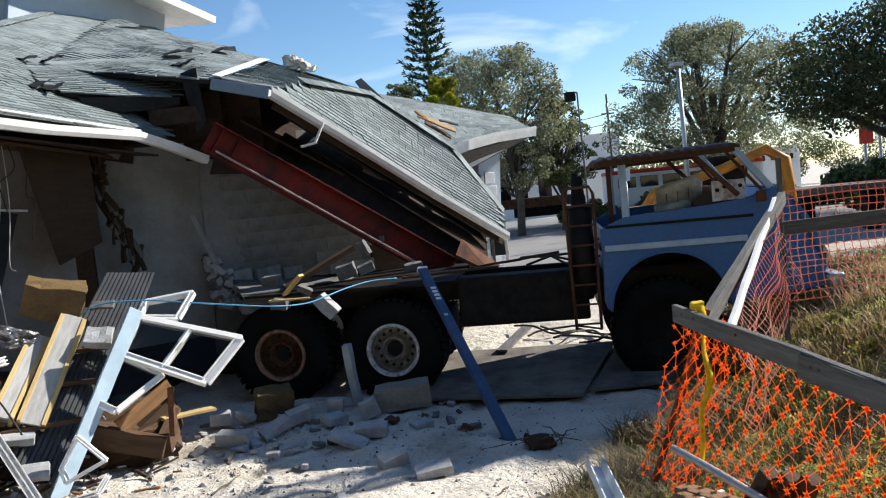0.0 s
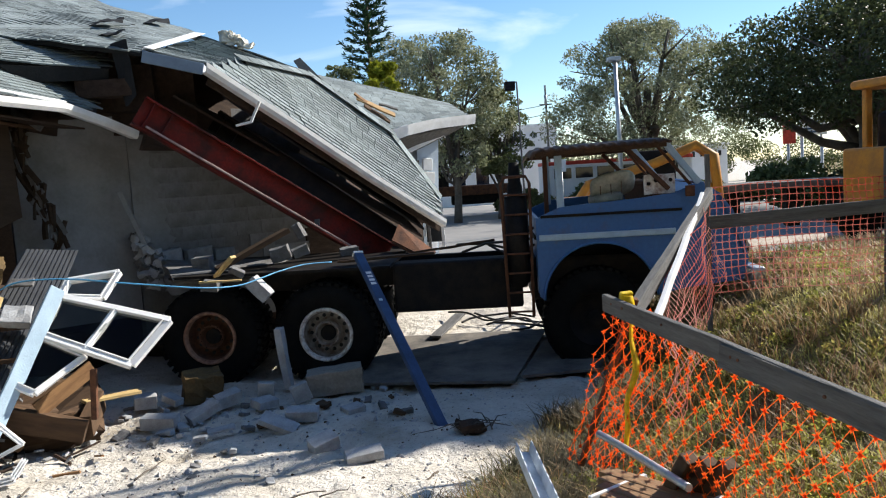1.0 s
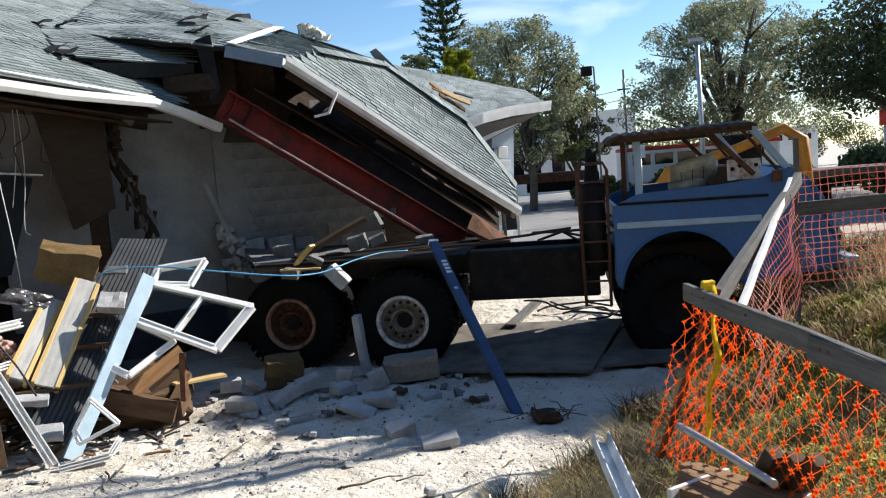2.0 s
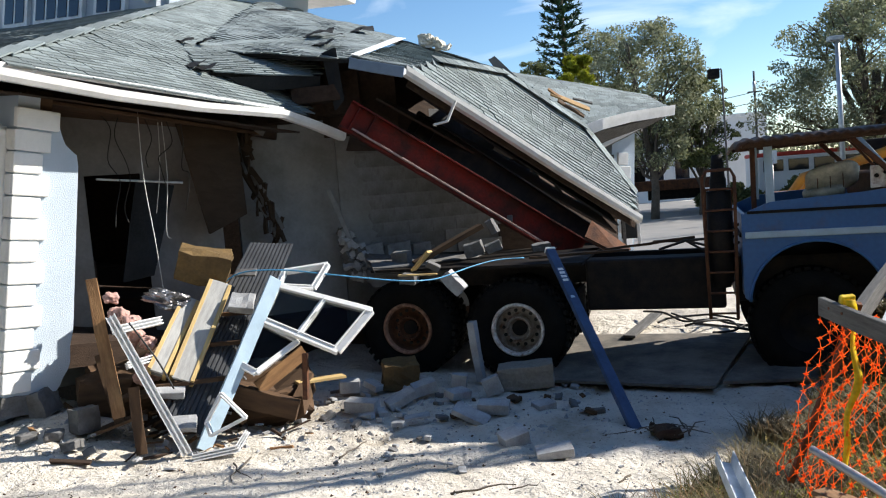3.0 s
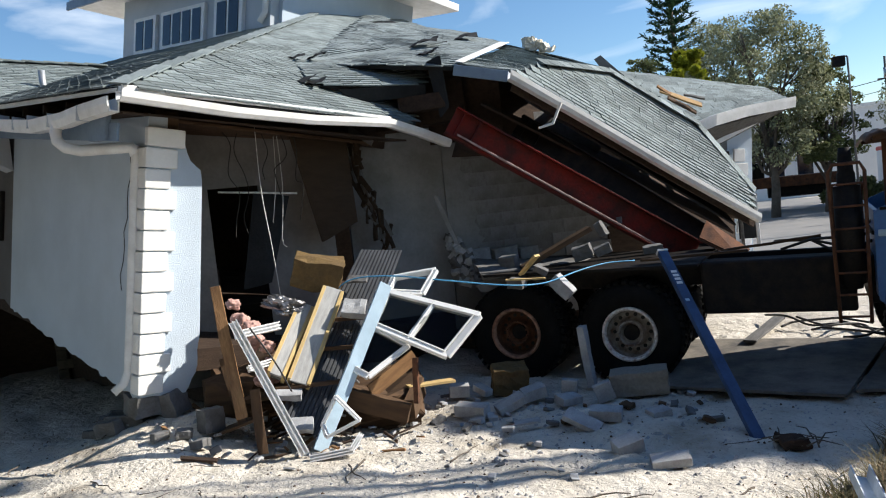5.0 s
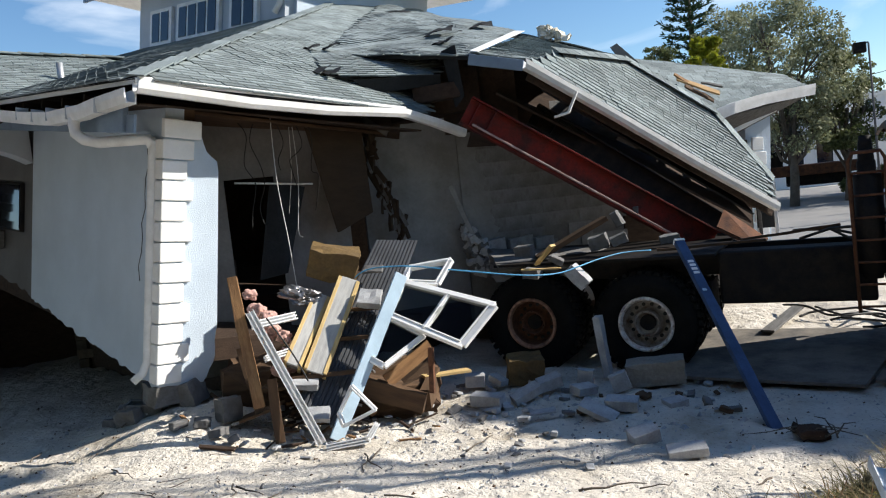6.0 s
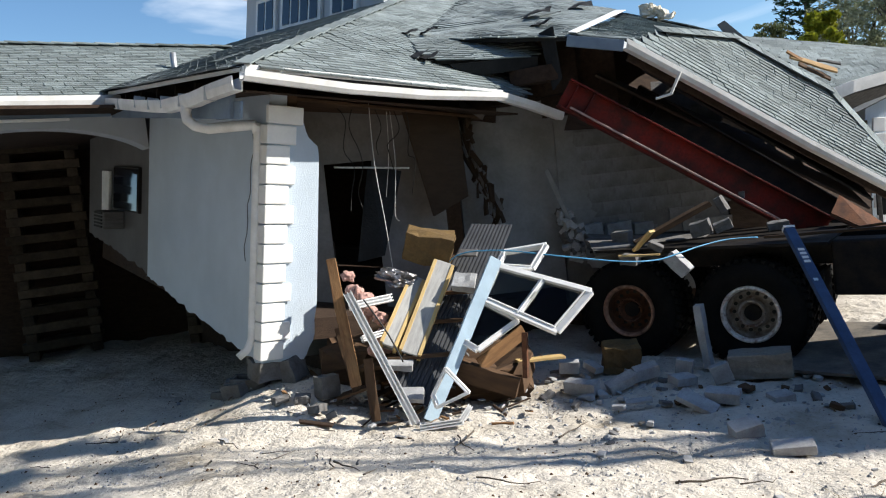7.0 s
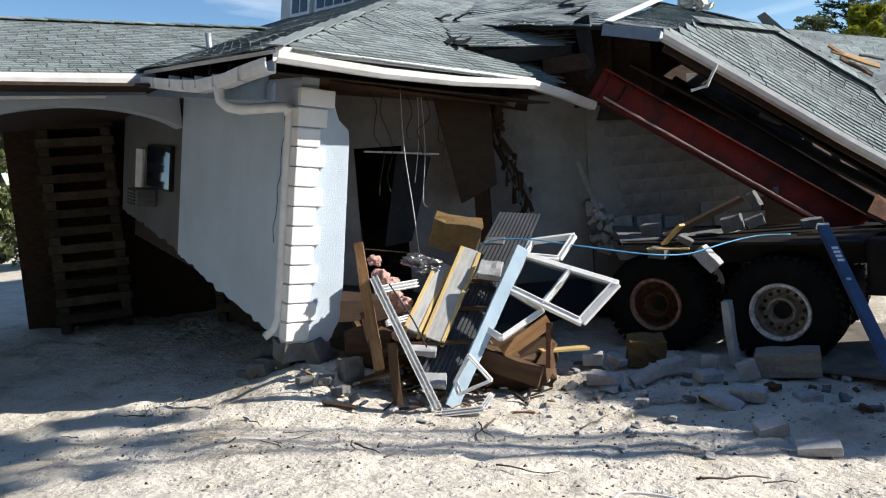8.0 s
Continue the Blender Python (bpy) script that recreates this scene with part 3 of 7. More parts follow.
# standing roof: two slopes that meet on a hip
shingle_sheet(house, (-0.55, -0.5, 2.92), (3.25, -0.5, 3.06), (8.6, 5.0, 6.25), (6.0, 5.0, 5.75), singles=300, sag=0.02, seed=3)
shingle_sheet(house, (-0.55, 6.4, 2.90), (-0.55, -0.5, 2.92), (6.0, 5.0, 5.75), (5.0, 10.9, 5.25), sag=0.02, seed=4)
for k in range(26):
    t = (k + 0.5) / 26
    p = Vector((-0.55, -0.5, 2.95)).lerp(Vector((6.0, 5.0, 5.79)), t)
    m, _ = along(p - Vector((0.65, 0.55, 0.284)) * 0.17, p + Vector((0.65, 0.55, 0.284)) * 0.17)
    part("hip_cap", box(0.34, 0.16, 0.016, m=m @ Matrix.Rotation(-0.05, 4, "Y")), M_SHINGLE, house)
# lifted flap of shingles over the tear
shingle_sheet(house, FLAP[0], FLAP[1], FLAP[2], FLAP[3], singles=120, sag=0.05, seed=6)
part("torn_felt", slab(FELT, 0.02, n=(0.3, -0.9, 0)), M_FELT, house, "dark underside of the lifted roof edge")
for k, (x0, y0, z0, s) in enumerate(((-4.35, 8.15, 3.86, 0.22), (-4.2, 8.12, 3.82, 0.2), (-4.85, 8.95, 4.36, 0.14), (-4.6, 9.1, 4.36, 0.14), (-3.6, 10.6, 4.62, 0.24), (-3.35, 9.9, 4.30, 0.22), (-3.2, 9.4, 4.02, 0.2), (-3.3, 11.8, 4.86, 0.24))):
    b = bmesh.new()
    bmesh.ops.create_grid(b, x_segments=7, y_segments=4, size=1)
    for v in b.verts:
        v.co = Vector((v.co.x * s, v.co.y * s * 0.55 + 0.1 * s * math.sin(v.co.x * 5 + k), 0.20 * s * math.sin((v.co.x + 1) * 1.6) * (0.6 - 0.4 * v.co.y) + 0.05 * noise.noise(v.co * 3 + Vector((k, 0, 0)))))
    bmesh.ops.transform(b, matrix=INTO @ pose(x0, y0, z0 - 0.01, 27, -8, -25 + 17 * k % 40), verts=b.verts)
    part("curled_felt", b, M_FELT, house, "curled torn black roofing felt", True)
# hanging strip at the end of the tear
part("hanging_felt", slab([L(-3.02, 9.05, 4.02), L(-2.82, 8.95, 4.05), L(-2.78, 9.0, 3.42), L(-2.90, 9.02, 3.30)], 0.03, n=(0, -1, 0)), M_FELT, house)

# raised clerestory with windows
part("clerestory_wall", box(0.2, 5.9, 2.2, at=(5.1, 8.05, 5.65)), M_SHADESTUCCO, house, "stucco clerestory side coloured grey-blue for shade")
part("clerestory_wall", box(3.6, 0.2, 2.3, at=(7.0, 5.1, 5.45)), M_STUCCO, house, "white stucco clerestory")
part("clerestory_wall", box(0.2, 5.9, 2.6, at=(8.7, 8.05, 5.9)), M_STUCCO, house)
part("clerestory_roof", box(5.2, 8.4, 0.16, at=(7.0, 8.5, 6.66), bevel=0.01), M_TRIM, house, "flat overhanging white roof")
part("clerestory_fascia", box(0.05, 8.4, 0.2, at=(4.36, 8.5, 6.56)), M_BLUETRIM, house)
part("corner_pipe", tube([(4.95, 5.2, 6.7), (4.95, 5.2, 5.6), (4.9, 5.3, 5.4)], 0.06), M_TRIM, house)
for b0, w, panes in ((9.83, 0.85, 2), (8.2, 1.62, 4), (6.43, 0.85, 2)):
    win = part("window", box(0.10, w + 0.16, 0.84, at=(4.97, b0, 5.65), bevel=0.01), M_TRIM, house, "white framed clerestory window")
    for k in range(panes):
        part("pane", box(0.02, w / panes - 0.09, 0.66, at=(4.915, b0 - w / 2 + w / panes * (k + 0.5), 5.65)), M_DARKGLASS, win, "dark glass pane")
part("clerestory_sill", box(0.1, 5.9, 0.07, at=(4.96, 8.05, 5.20)), M_TRIM, house)

# inside: ceiling, partition with a doorway, bare walls
part("ceiling", slab([(0.1, 0.1, 2.76), (3.0, 0.1, 2.82), (4.6, 1.4, 2.9), (6.0, 6.0, 2.8), (0.1, 6.1, 2.76)], 0.03), M_BROWN, house, "torn ceiling board")


def upright(p, q, z0, z1, thick, name, material, label="", holes=(), parent=house):
    """A wall in world places from plan point p to q, with openings (from, to, low, high) along it."""
    p, q = Vector((p[0], p[1], 0)), Vector((q[0], q[1], 0))
    d = (q - p).normalized()
    n = Vector((d.y, -d.x, 0))
    cuts = sorted({0.0, (q - p).length, *[h for ho in holes for h in ho[:2]]})
    b = bmesh.new()
    for s0, s1 in zip(cuts, cuts[1:]):
        mid = (s0 + s1) / 2
        hole = [h for h in holes if h[0] < mid < h[1]]
        for lo, hi in ([(z0, z1)] if not hole else [(z0, hole[0][2]), (hole[0][3], z1)]):
            if hi - lo > 0.01:
                m, ln = along(p + d * s0 + Vector((0, 0, (lo + hi) / 2)), p + d * s1 + Vector((0, 0, (lo + hi) / 2)))
                box(ln, thick, hi - lo, m=m, bm=b)
    bmesh.ops.transform(b, matrix=INTO, verts=b.verts)
    return part(name, b, material, parent, label)


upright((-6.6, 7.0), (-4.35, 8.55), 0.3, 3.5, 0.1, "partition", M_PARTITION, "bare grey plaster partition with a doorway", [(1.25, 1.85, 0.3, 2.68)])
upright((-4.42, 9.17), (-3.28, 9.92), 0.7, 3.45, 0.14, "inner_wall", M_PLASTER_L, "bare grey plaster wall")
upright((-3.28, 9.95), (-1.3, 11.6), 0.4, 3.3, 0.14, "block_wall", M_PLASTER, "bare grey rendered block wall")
# dark sheets added to close the rooms; their shade is in the colour
upright((-1.3, 11.6), (0.65, 14.5), 0.2, 2.6, 0.15, "dark_backing", M_DARKWOOD)
upright((-6.8, 8.2), (-1.6, 12.0), -0.2, 1.1, 0.12, "dark_backing", M_DARKWOOD)
upright((-9.2, 12.0), (0.2, 16.6), -0.3, 4.2, 0.15, "dark_backing", M_DARKWOOD)
upright((-9.9, 9.4), (-9.2, 12.0), -0.3, 3.4, 0.15, "dark_backing", M_DARKWOOD)
upright((-13.5, 8.0), (-9.6, 12.0), -0.3, 3.9, 0.15, "dark_backing", M_DARKWOOD)
# dark sheet added for the blackness under the raised house
upright((-10.2, 9.6), (-5.6, 7.7), -0.2, 1.7, 0.12, "underfloor_backing", M_DARKWOOD)
# floor, joists and footings under the raised house
part("floor", slab([(0.22, 0.3, 0.34), (3.0, 0.3, 0.30), (7.5, 1.0, 0.3), (7.5, 6.2, 0.62), (0.22, 6.2, 0.62)], 0.25), M_DARKWOOD, house, "dark timber floor seen from below")
for k in range(9):
    part("joist", bar((0.25, 0.7 + 0.62 * k, 0.12 + 0.05 * k), (7.0, 0.7 + 0.62 * k, 0.12 + 0.05 * k), 0.05, 0.2), M_DARKWOOD, house)
win = part("window", box(0.10, 1.10, 0.66, at=(0.06, 4.42, 1.60), bevel=0.012), M_BLACK, house, "dark framed side window")
part("pane", box(0.012, 1.04, 0.60, at=(0.004, 4.42, 1.60)), M_DARKGLASS, win, "dark reflecting glass pane")
part("shutter", box(0.05, 0.34, 0.64, at=(0.03, 5.38, 1.52), bevel=0.01), M_TRIM, house, "pale narrow shutter")
ac = part("air_conditioner", box(0.3, 0.46, 0.26, at=(-0.1, 4.80, 1.12), bevel=0.02), M_GREYWOOD, house, "grey window air conditioner")
for k in range(5):
    part("louvre", box(0.02, 0.36, 0.025, at=(-0.257, 4.80, 1.02 + 0.05 * k)), M_BLACK, ac)
# the block courses of the bare wall, each block a little out of true
brnd = random.Random(77)
wall_p, wall_q = Vector((-3.28, 9.95, 0)), Vector((-1.3, 11.6, 0))
wall_d = (wall_q - wall_p).normalized()
wall_n = Vector((wall_d.y, -wall_d.x, 0))
BLOCK = None
for r in range(12):
    for k in range(7):
        at = 0.04 + 0.40 * k + 0.2 * (r % 2)
        z = 1.0 + 0.2 * r
        if at + 0.2 > 2.55 or (r < 3 and brnd.random() < 0.25):
            continue
        p = wall_p + wall_d * (at + 0.18) + wall_n * (0.060 + brnd.uniform(0, 0.005)) + Vector((0, 0, z + 0.1))
        m = Matrix((wall_d, -wall_n, Vector((0, 0, 1)))).transposed().to_4x4()
        m.translation = p
        m = m @ Euler((brnd.gauss(0, 0.008), brnd.gauss(0, 0.006), brnd.gauss(0, 0.008))).to_matrix().to_4x4()
        if BLOCK is None:
            ob = part("wall_block", box(0.399, 0.05, 0.199, bevel=0.003), M_WALLBLOCK, house)
            BLOCK = ob.data
        else:
            ob = new("wall_block", BLOCK)
            ob.parent = house
        ob.matrix_basis = INTO @ m
part("loose_strip", bar(L(-3.30, 9.62, 2.32), L(-3.06, 9.64, 1.62), 0.10, 0.06, up=(0.6, -0.8, 0)), M_PLASTER_L, house, "pale split strip of plaster edge")
prnd = random.Random(21)
edge = [(0.16 + 0.30 * t + prnd.uniform(-0.05, 0.05), 3.28 - 1.62 * t) for t in [i / 26 for i in range(27)]]
skin = [(-0.03, 3.28)] + edge + [(0.28, 1.45), (0.05, 1.30), (-0.03, 1.35)]
b = bmesh.new()
for d in (0.098, 0.118):
    b.faces.new([b.verts.new(wall_p + wall_d * u + wall_n * d + Vector((0, 0, z))) for u, z in skin])
b.verts.ensure_lookup_table()
for i in range(len(skin)):
    j = (i + 1) % len(skin)
    b.faces.new((b.verts[i], b.verts[j], b.verts[len(skin) + j], b.verts[len(skin) + i]))
bmesh.ops.recalc_face_normals(b, faces=b.faces)
bmesh.ops.transform(b, matrix=INTO, verts=b.verts)
part("plaster_skin", b, M_PLASTER_L, house, "torn edge of the plaster skin")
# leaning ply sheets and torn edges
part("loose_panel", slab([L(-4.42, 7.85, 3.2), L(-4.02, 8.5, 3.25), L(-3.98, 8.5, 2.1), L(-4.30, 8.15, 1.9)], 0.025, n=(0.8, -0.6, 0)), M_PLYSHADE, house, "hanging brown ceiling panel")
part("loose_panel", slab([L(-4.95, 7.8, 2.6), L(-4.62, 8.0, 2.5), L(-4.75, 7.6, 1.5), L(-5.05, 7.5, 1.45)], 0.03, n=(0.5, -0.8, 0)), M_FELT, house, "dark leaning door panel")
rnd = random.Random(5)
for k in range(44):
    t = k / 43
    p = Vector((-3.98 - 0.10 * math.sin(t * 5), 8.75 + 0.35 * t, 3.2 - 1.5 * t)) + Vector((rnd.uniform(-0.07, 0.07), rnd.uniform(-0.05, 0.05), 0))
    b = ragged(box(rnd.uniform(0.03, 0.08), 0.03, rnd.uniform(0.16, 0.46)), 2, 0.012, k)
    bmesh.ops.transform(b, matrix=INTO @ Matrix.Translation(p) @ Euler((rnd.gauss(0, 0.3), rnd.gauss(-0.15, 0.35), rnd.uniform(0, 3))).to_matrix().to_4x4(), verts=b.verts)
    part("torn_lath", b, M_PLYSHADE if k % 3 else M_CONC, house)
for k in range(58):
    t = k / 57
    spread = 0.04 + 0.22 * t
    p = Vector((-3.16 + 0.22 * t, 9.72 + 0.04 * t, 1.72 - 0.62 * t)) + Vector((rnd.uniform(-0.6, 1.4) * spread, rnd.uniform(-0.12, 0.02), rnd.uniform(-0.05, 0.05)))
    b = rough_block(rnd.uniform(0.07, 0.20), rnd.uniform(0.08, 0.14), rnd.uniform(0.05, 0.13), k + 40, 0.022)
    bmesh.ops.transform(b, matrix=INTO @ Matrix.Translation(p) @ Euler((rnd.uniform(-0.5, 0.5), rnd.uniform(-0.7, 0.7), rnd.uniform(-0.6, 0.6))).to_matrix().to_4x4(), verts=b.verts)
    part("broken_block", b, M_CONC_L if k % 3 else M_CONC, house)
# block faces left standing along the foot of the bare wall
for k, (u, z, w, h) in enumerate(((0.35, 1.42, 0.36, 0.19), (0.78, 1.40, 0.38, 0.20), (0.30, 1.20, 0.34, 0.18), (1.15, 1.38, 0.30, 0.16), (0.72, 1.19, 0.40, 0.19))):
    b = rough_block(w, 0.10, h, 300 + k, 0.012)
    m = Matrix((wall_d, -wall_n, Vector((0, 0, 1)))).transposed().to_4x4()
    m.translation = wall_p + wall_d * u + wall_n * 0.15 + Vector((0, 0, z))
    bmesh.ops.transform(b, matrix=INTO @ m @ Euler((0.05, rnd.uniform(-0.12, 0.12), 0.04)).to_matrix().to_4x4(), verts=b.verts)
    part("wall_block", b, M_CONC_L, house)

# covered drive-through with its arch, seen past the side wall
wing = root("covered_drive", Matrix.Translation((-9.1, 7.5, 0)), "shingled covered drive with a low white arch", "porch")
WI = Matrix.Translation((9.1, -7.5, 0))
Wp = lambda *p: WI @ Vector(p)
shingle_sheet(wing, Wp(-9.96, 2.90, 3.85), Wp(-8.19, 6.97, 3.89), Wp(-9.05, 10.14, 5.03), Wp(-12.85, 3.08, 5.01), seed=8)
gutter(wing, [Wp(-9.96, 2.90, 3.83), Wp(-8.14, 6.92, 3.85)], (0.92, -0.40, 0))
part("fascia", bar(Wp(-9.94, 2.90, 3.68), Wp(-8.22, 6.83, 3.71), 0.04, 0.17), M_BLUETRIM, wing, "blue-grey fascia board")
part("fascia_strip", bar(Wp(-9.86, 2.90, 3.56), Wp(-8.37, 6.33, 3.59), 0.04, 0.035), M_TRIM, wing, "white strip under the fascia")
for k in range(26):
    p, q = Vector(Wp(-12.85, 3.08, 5.04)), Vector(Wp(-9.05, 10.14, 5.06))
    m, _ = along(p.lerp(q, k / 26), p.lerp(q, (k + 1.15) / 26))
    part("ridge_cap", box((q - p).length / 26 * 1.15, 0.2, 0.03, m=m @ Matrix.Rotation(0.05, 4, "Y"), bevel=0.008), M_SHINGLE, wing)
part("valley_flashing", bar(Wp(-8.17, 6.88, 3.91), Wp(-8.55, 8.42, 4.43), 0.08, 0.03), M_TRIM, wing, "white valley flashing")
part("vent_pipe", tube([Wp(-8.60, 8.42, 4.20), Wp(-8.60, 8.42, 4.69)], 0.045), M_STEEL, wing, "short grey vent pipe")
# the arch springs from the side wall and the ceiling of the drive lies behind it
AW, AD, AN = Vector((-8.19, 7.36, 0)), Vector((-0.3745, -0.9272, 0)), Vector((-0.9272, 0.3745, 0))
b = bmesh.new()
N_ARCH = 28
arch_rows = []
for k in range(N_ARCH + 1):
    d = 2.75 * k / N_ARCH
    low = 3.15 + 0.36 * math.sin(math.pi * min(0.99, max(0.01, d / 2.75))) ** 0.55
    p = AW + AD * d
    arch_rows.append([b.verts.new(WI @ (p + AN * o + Vector((0, 0, h)))) for o, h in ((0, low), (0, 3.80), (0.26, 3.80), (0.26, low))])
for r0, r1 in zip(arch_rows, arch_rows[1:]):
    for i in range(4):
        b.faces.new((r0[i], r0[(i + 1) % 4], r1[(i + 1) % 4], r1[i]))
b.faces.new(arch_rows[0])
b.faces.new(arch_rows[-1][::-1])
bmesh.ops.recalc_face_normals(b, faces=b.faces)
part("arch", b, M_SHADESTUCCO, wing, "white stucco arch coloured grey for shade")
m = Matrix((AD, AN, Vector((0, 0, 1)))).transposed().to_4x4()
m.translation = WI @ (AW + AD * 2.95 + AN * 0.13 + Vector((0, 0, 1.9)))
part("pier", box(0.42, 0.28, 3.8, m=m, bevel=0.012), M_SHADESTUCCO, wing, "added stucco pier coloured grey for shade")
# ceiling added to keep skylight off the wall, coloured dark as well
part("ceiling", slab([WI @ (AW + AD * u + AN * v + Vector((0, 0, 3.70))) for u, v in ((-0.4, -0.7), (4.4, -0.7), (4.4, 6.2), (-0.4, 6.2))], 0.04), M_DARKWOOD, wing, "dark ceiling added under the drive roof")

# ---- fallen roof section ----
fallen = root("fallen_roof", Matrix.Translation((-0.5, 10.5, 1.3)), "fallen grey shingled roof section resting on the truck", "roof")
FM = Matrix.Translation((0.5, -10.5, -1.3))
Q = lambda *p: FM @ Vector(p)
G1, G2 = (-1.963, 8.988, 3.675), (0.848, 11.77, 1.557)
shingle_sheet(fallen, Q(*G1), Q(*G2), Q(0.89, 12.17, 1.90), Q(-1.78, 9.84, 3.90), singles=150, sag=0.02, seed=11)
shingle_sheet(fallen, Q(-1.78, 9.84, 3.91), Q(0.89, 12.17, 1.91), Q(F2A[0], F2A[1], F2A[2]), Q(F2B[0], F2B[1], F2B[2]), singles=150, sag=0.03, seed=12)
shingle_sheet(fallen, Q(-2.62, 8.84, 3.87), Q(-1.93, 8.98, 3.70), Q(-1.18, 13.4, 4.20), Q(-2.66, 12.0, 4.62), sag=0.03, seed=13)
shingle_sheet(fallen, Q(0.15, 13.6, 3.10), Q(1.82, 14.89, 3.41), Q(1.6, 16.42, 3.79), Q(-1.25, 14.6, 4.36), sag=0.02, seed=14)
shingle_sheet(house, L(-4.95, 9.14, 4.30), L(-2.66, 8.93, 3.94), L(-2.75, 12.18, 4.74), L(-6.16, 14.77, 6.30), gaps=0.45, sag=0.05, seed=15)
shingle_sheet(house, L(-2.75, 12.18, 4.72), L(-1.25, 13.4, 4.22), L(-1.3, 14.9, 4.42), L(-6.1, 15.2, 6.25), sag=0.03, seed=16)
part("timber_end", bar(L(-3.45, 9.0, 3.50), L(-2.85, 9.1, 3.52), 0.18, 0.20), M_DARKWOOD, house, "splintered brown roof timbers")
part("timber_end", bar(L(-4.2, 9.35, 3.50), L(-2.7, 9.5, 3.55), 0.3, 0.55), M_DARKWOOD, house)
# dark sheets added in the torn roof's gaps, standing for its shade
part("attic_backing", slab([L(-2.9, 9.4, 2.8), L(-1.3, 12.2, 2.8), L(-1.3, 12.2, 4.1), L(-2.6, 9.9, 4.0)], 0.05, n=(0.6, -0.6, 0)), M_DARKWOOD, house)
part("attic_backing", slab([L(-3.2, 9.45, 3.0), L(-2.25, 9.55, 3.0), L(-2.25, 9.55, 3.88), L(-3.2, 9.45, 4.0)], 0.05, n=(0, -1, 0)), M_DARKWOOD, house)
shingle_sheet(fallen, Q(-0.98, 11.14, 3.83), Q(0.15, 11.98, 3.0), Q(0.16, 13.62, 3.08), Q(-1.20, 13.45, 4.14), seed=17)
# cap shingles along the fold and the upper edge of the fallen slope
def cap_row(parent, p, q, up, n, wide):
    p, q, up = Vector(p), Vector(q), Vector(up).normalized()
    for k in range(n):
        m, ln = along(p.lerp(q, k / n), p.lerp(q, (k + 1.2) / n), up)
        part("ridge_cap", box(ln, wide, 0.008, m=Matrix.Translation(up * 0.022) @ m @ Matrix.Rotation(0.02, 4, "Y"), bevel=0.002), M_SHINGLE, parent)


cap_row(fallen, Q(-1.75, 9.86, 3.925), Q(-0.98, 11.14, 3.86), (0.35, -0.5, 0.8), 7, 0.20)
cap_row(fallen, Q(-0.98, 11.15, 3.86), Q(0.15, 11.99, 3.03), (0.6, -0.3, 0.74), 7, 0.22)
cap_row(fallen, Q(0.15, 11.99, 3.03), Q(0.89, 12.18, 1.94), (0.75, -0.35, 0.55), 6, 0.20)
# dark sheet added under the slope to stop light leaking in
part("attic_cover_sheet", slab([Q(-1.85, 9.3, 3.40), Q(0.6, 11.75, 1.45), Q(0.4, 12.4, 1.75), Q(-1.9, 9.9, 3.62)], 0.03), M_FELT, fallen)
# dark underside between the eave and the wall, shade in its colour, with rafters
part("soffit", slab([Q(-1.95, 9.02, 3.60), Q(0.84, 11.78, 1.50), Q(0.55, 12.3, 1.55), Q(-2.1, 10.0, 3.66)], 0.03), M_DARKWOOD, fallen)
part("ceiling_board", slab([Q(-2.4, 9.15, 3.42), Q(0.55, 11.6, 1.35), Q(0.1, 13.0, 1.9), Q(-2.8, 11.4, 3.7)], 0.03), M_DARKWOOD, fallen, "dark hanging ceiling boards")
for k in range(9):
    t = (k + 0.5) / 9
    p = Vector(Q(-1.95, 9.05, 3.55)).lerp(Q(0.80, 11.75, 1.48), t)
    part("rafter", bar(p, p + Vector((-0.25, 1.6, 0.25)), 0.045, 0.14), M_DARKWOOD, fallen)
gutter(fallen, [Q(-2.0, 8.93, 3.70), Q(-1.2, 9.7, 3.10), Q(-0.2, 10.70, 2.33), Q(0.87, 11.76, 1.55)], (0.70, -0.71, 0), drop=0.085)
part("fascia", bar(Q(-1.96, 9.02, 3.56), Q(0.85, 11.81, 1.45), 0.03, 0.14), M_DARKWOOD, fallen, "dark fascia board under the gutter")
part("fascia_end", bar(Q(-2.62, 8.80, 3.82), Q(-1.98, 8.92, 3.66), 0.04, 0.13), M_BLUETRIM, fallen, "grey painted fascia end")
part("flashing_strip", slab([Q(-2.60, 8.83, 3.93), Q(-2.51, 8.86, 3.91), Q(-2.52, 11.7, 4.63), Q(-2.68, 11.7, 4.66)], 0.01), M_TRIM, fallen, "white metal flashing strip")
part("gutter_hook", bar(Q(-1.55, 9.25, 3.05), Q(-1.42, 9.25, 3.30), 0.05, 0.03), M_TRIM, fallen)
part("gutter_hook", bar(Q(-1.72, 9.2, 3.02), Q(-1.53, 9.25, 3.06), 0.05, 0.03), M_TRIM, fallen)
gutter(fallen, [Q(0.10, 13.55, 3.08), Q(0.45, 13.75, 3.20), Q(1.0, 14.2, 3.32), Q(1.84, 14.86, 3.42)], (0.62, -0.78, 0), drop=0.16)
# grey stands in for the return's shaded underside
part("corner_return", slab([Q(0.2, 13.6, 3.0), Q(1.8, 14.9, 3.30), Q(1.6, 15.2, 3.22), Q(0.4, 14.4, 2.7)], 0.03), M_GREYWOOD, fallen, "bent grey soffit return")
part("corner_bracket", bar(Q(0.45, 14.2, 2.75), Q(1.6, 14.9, 3.25), 0.06, 0.08), M_TRIM, fallen)
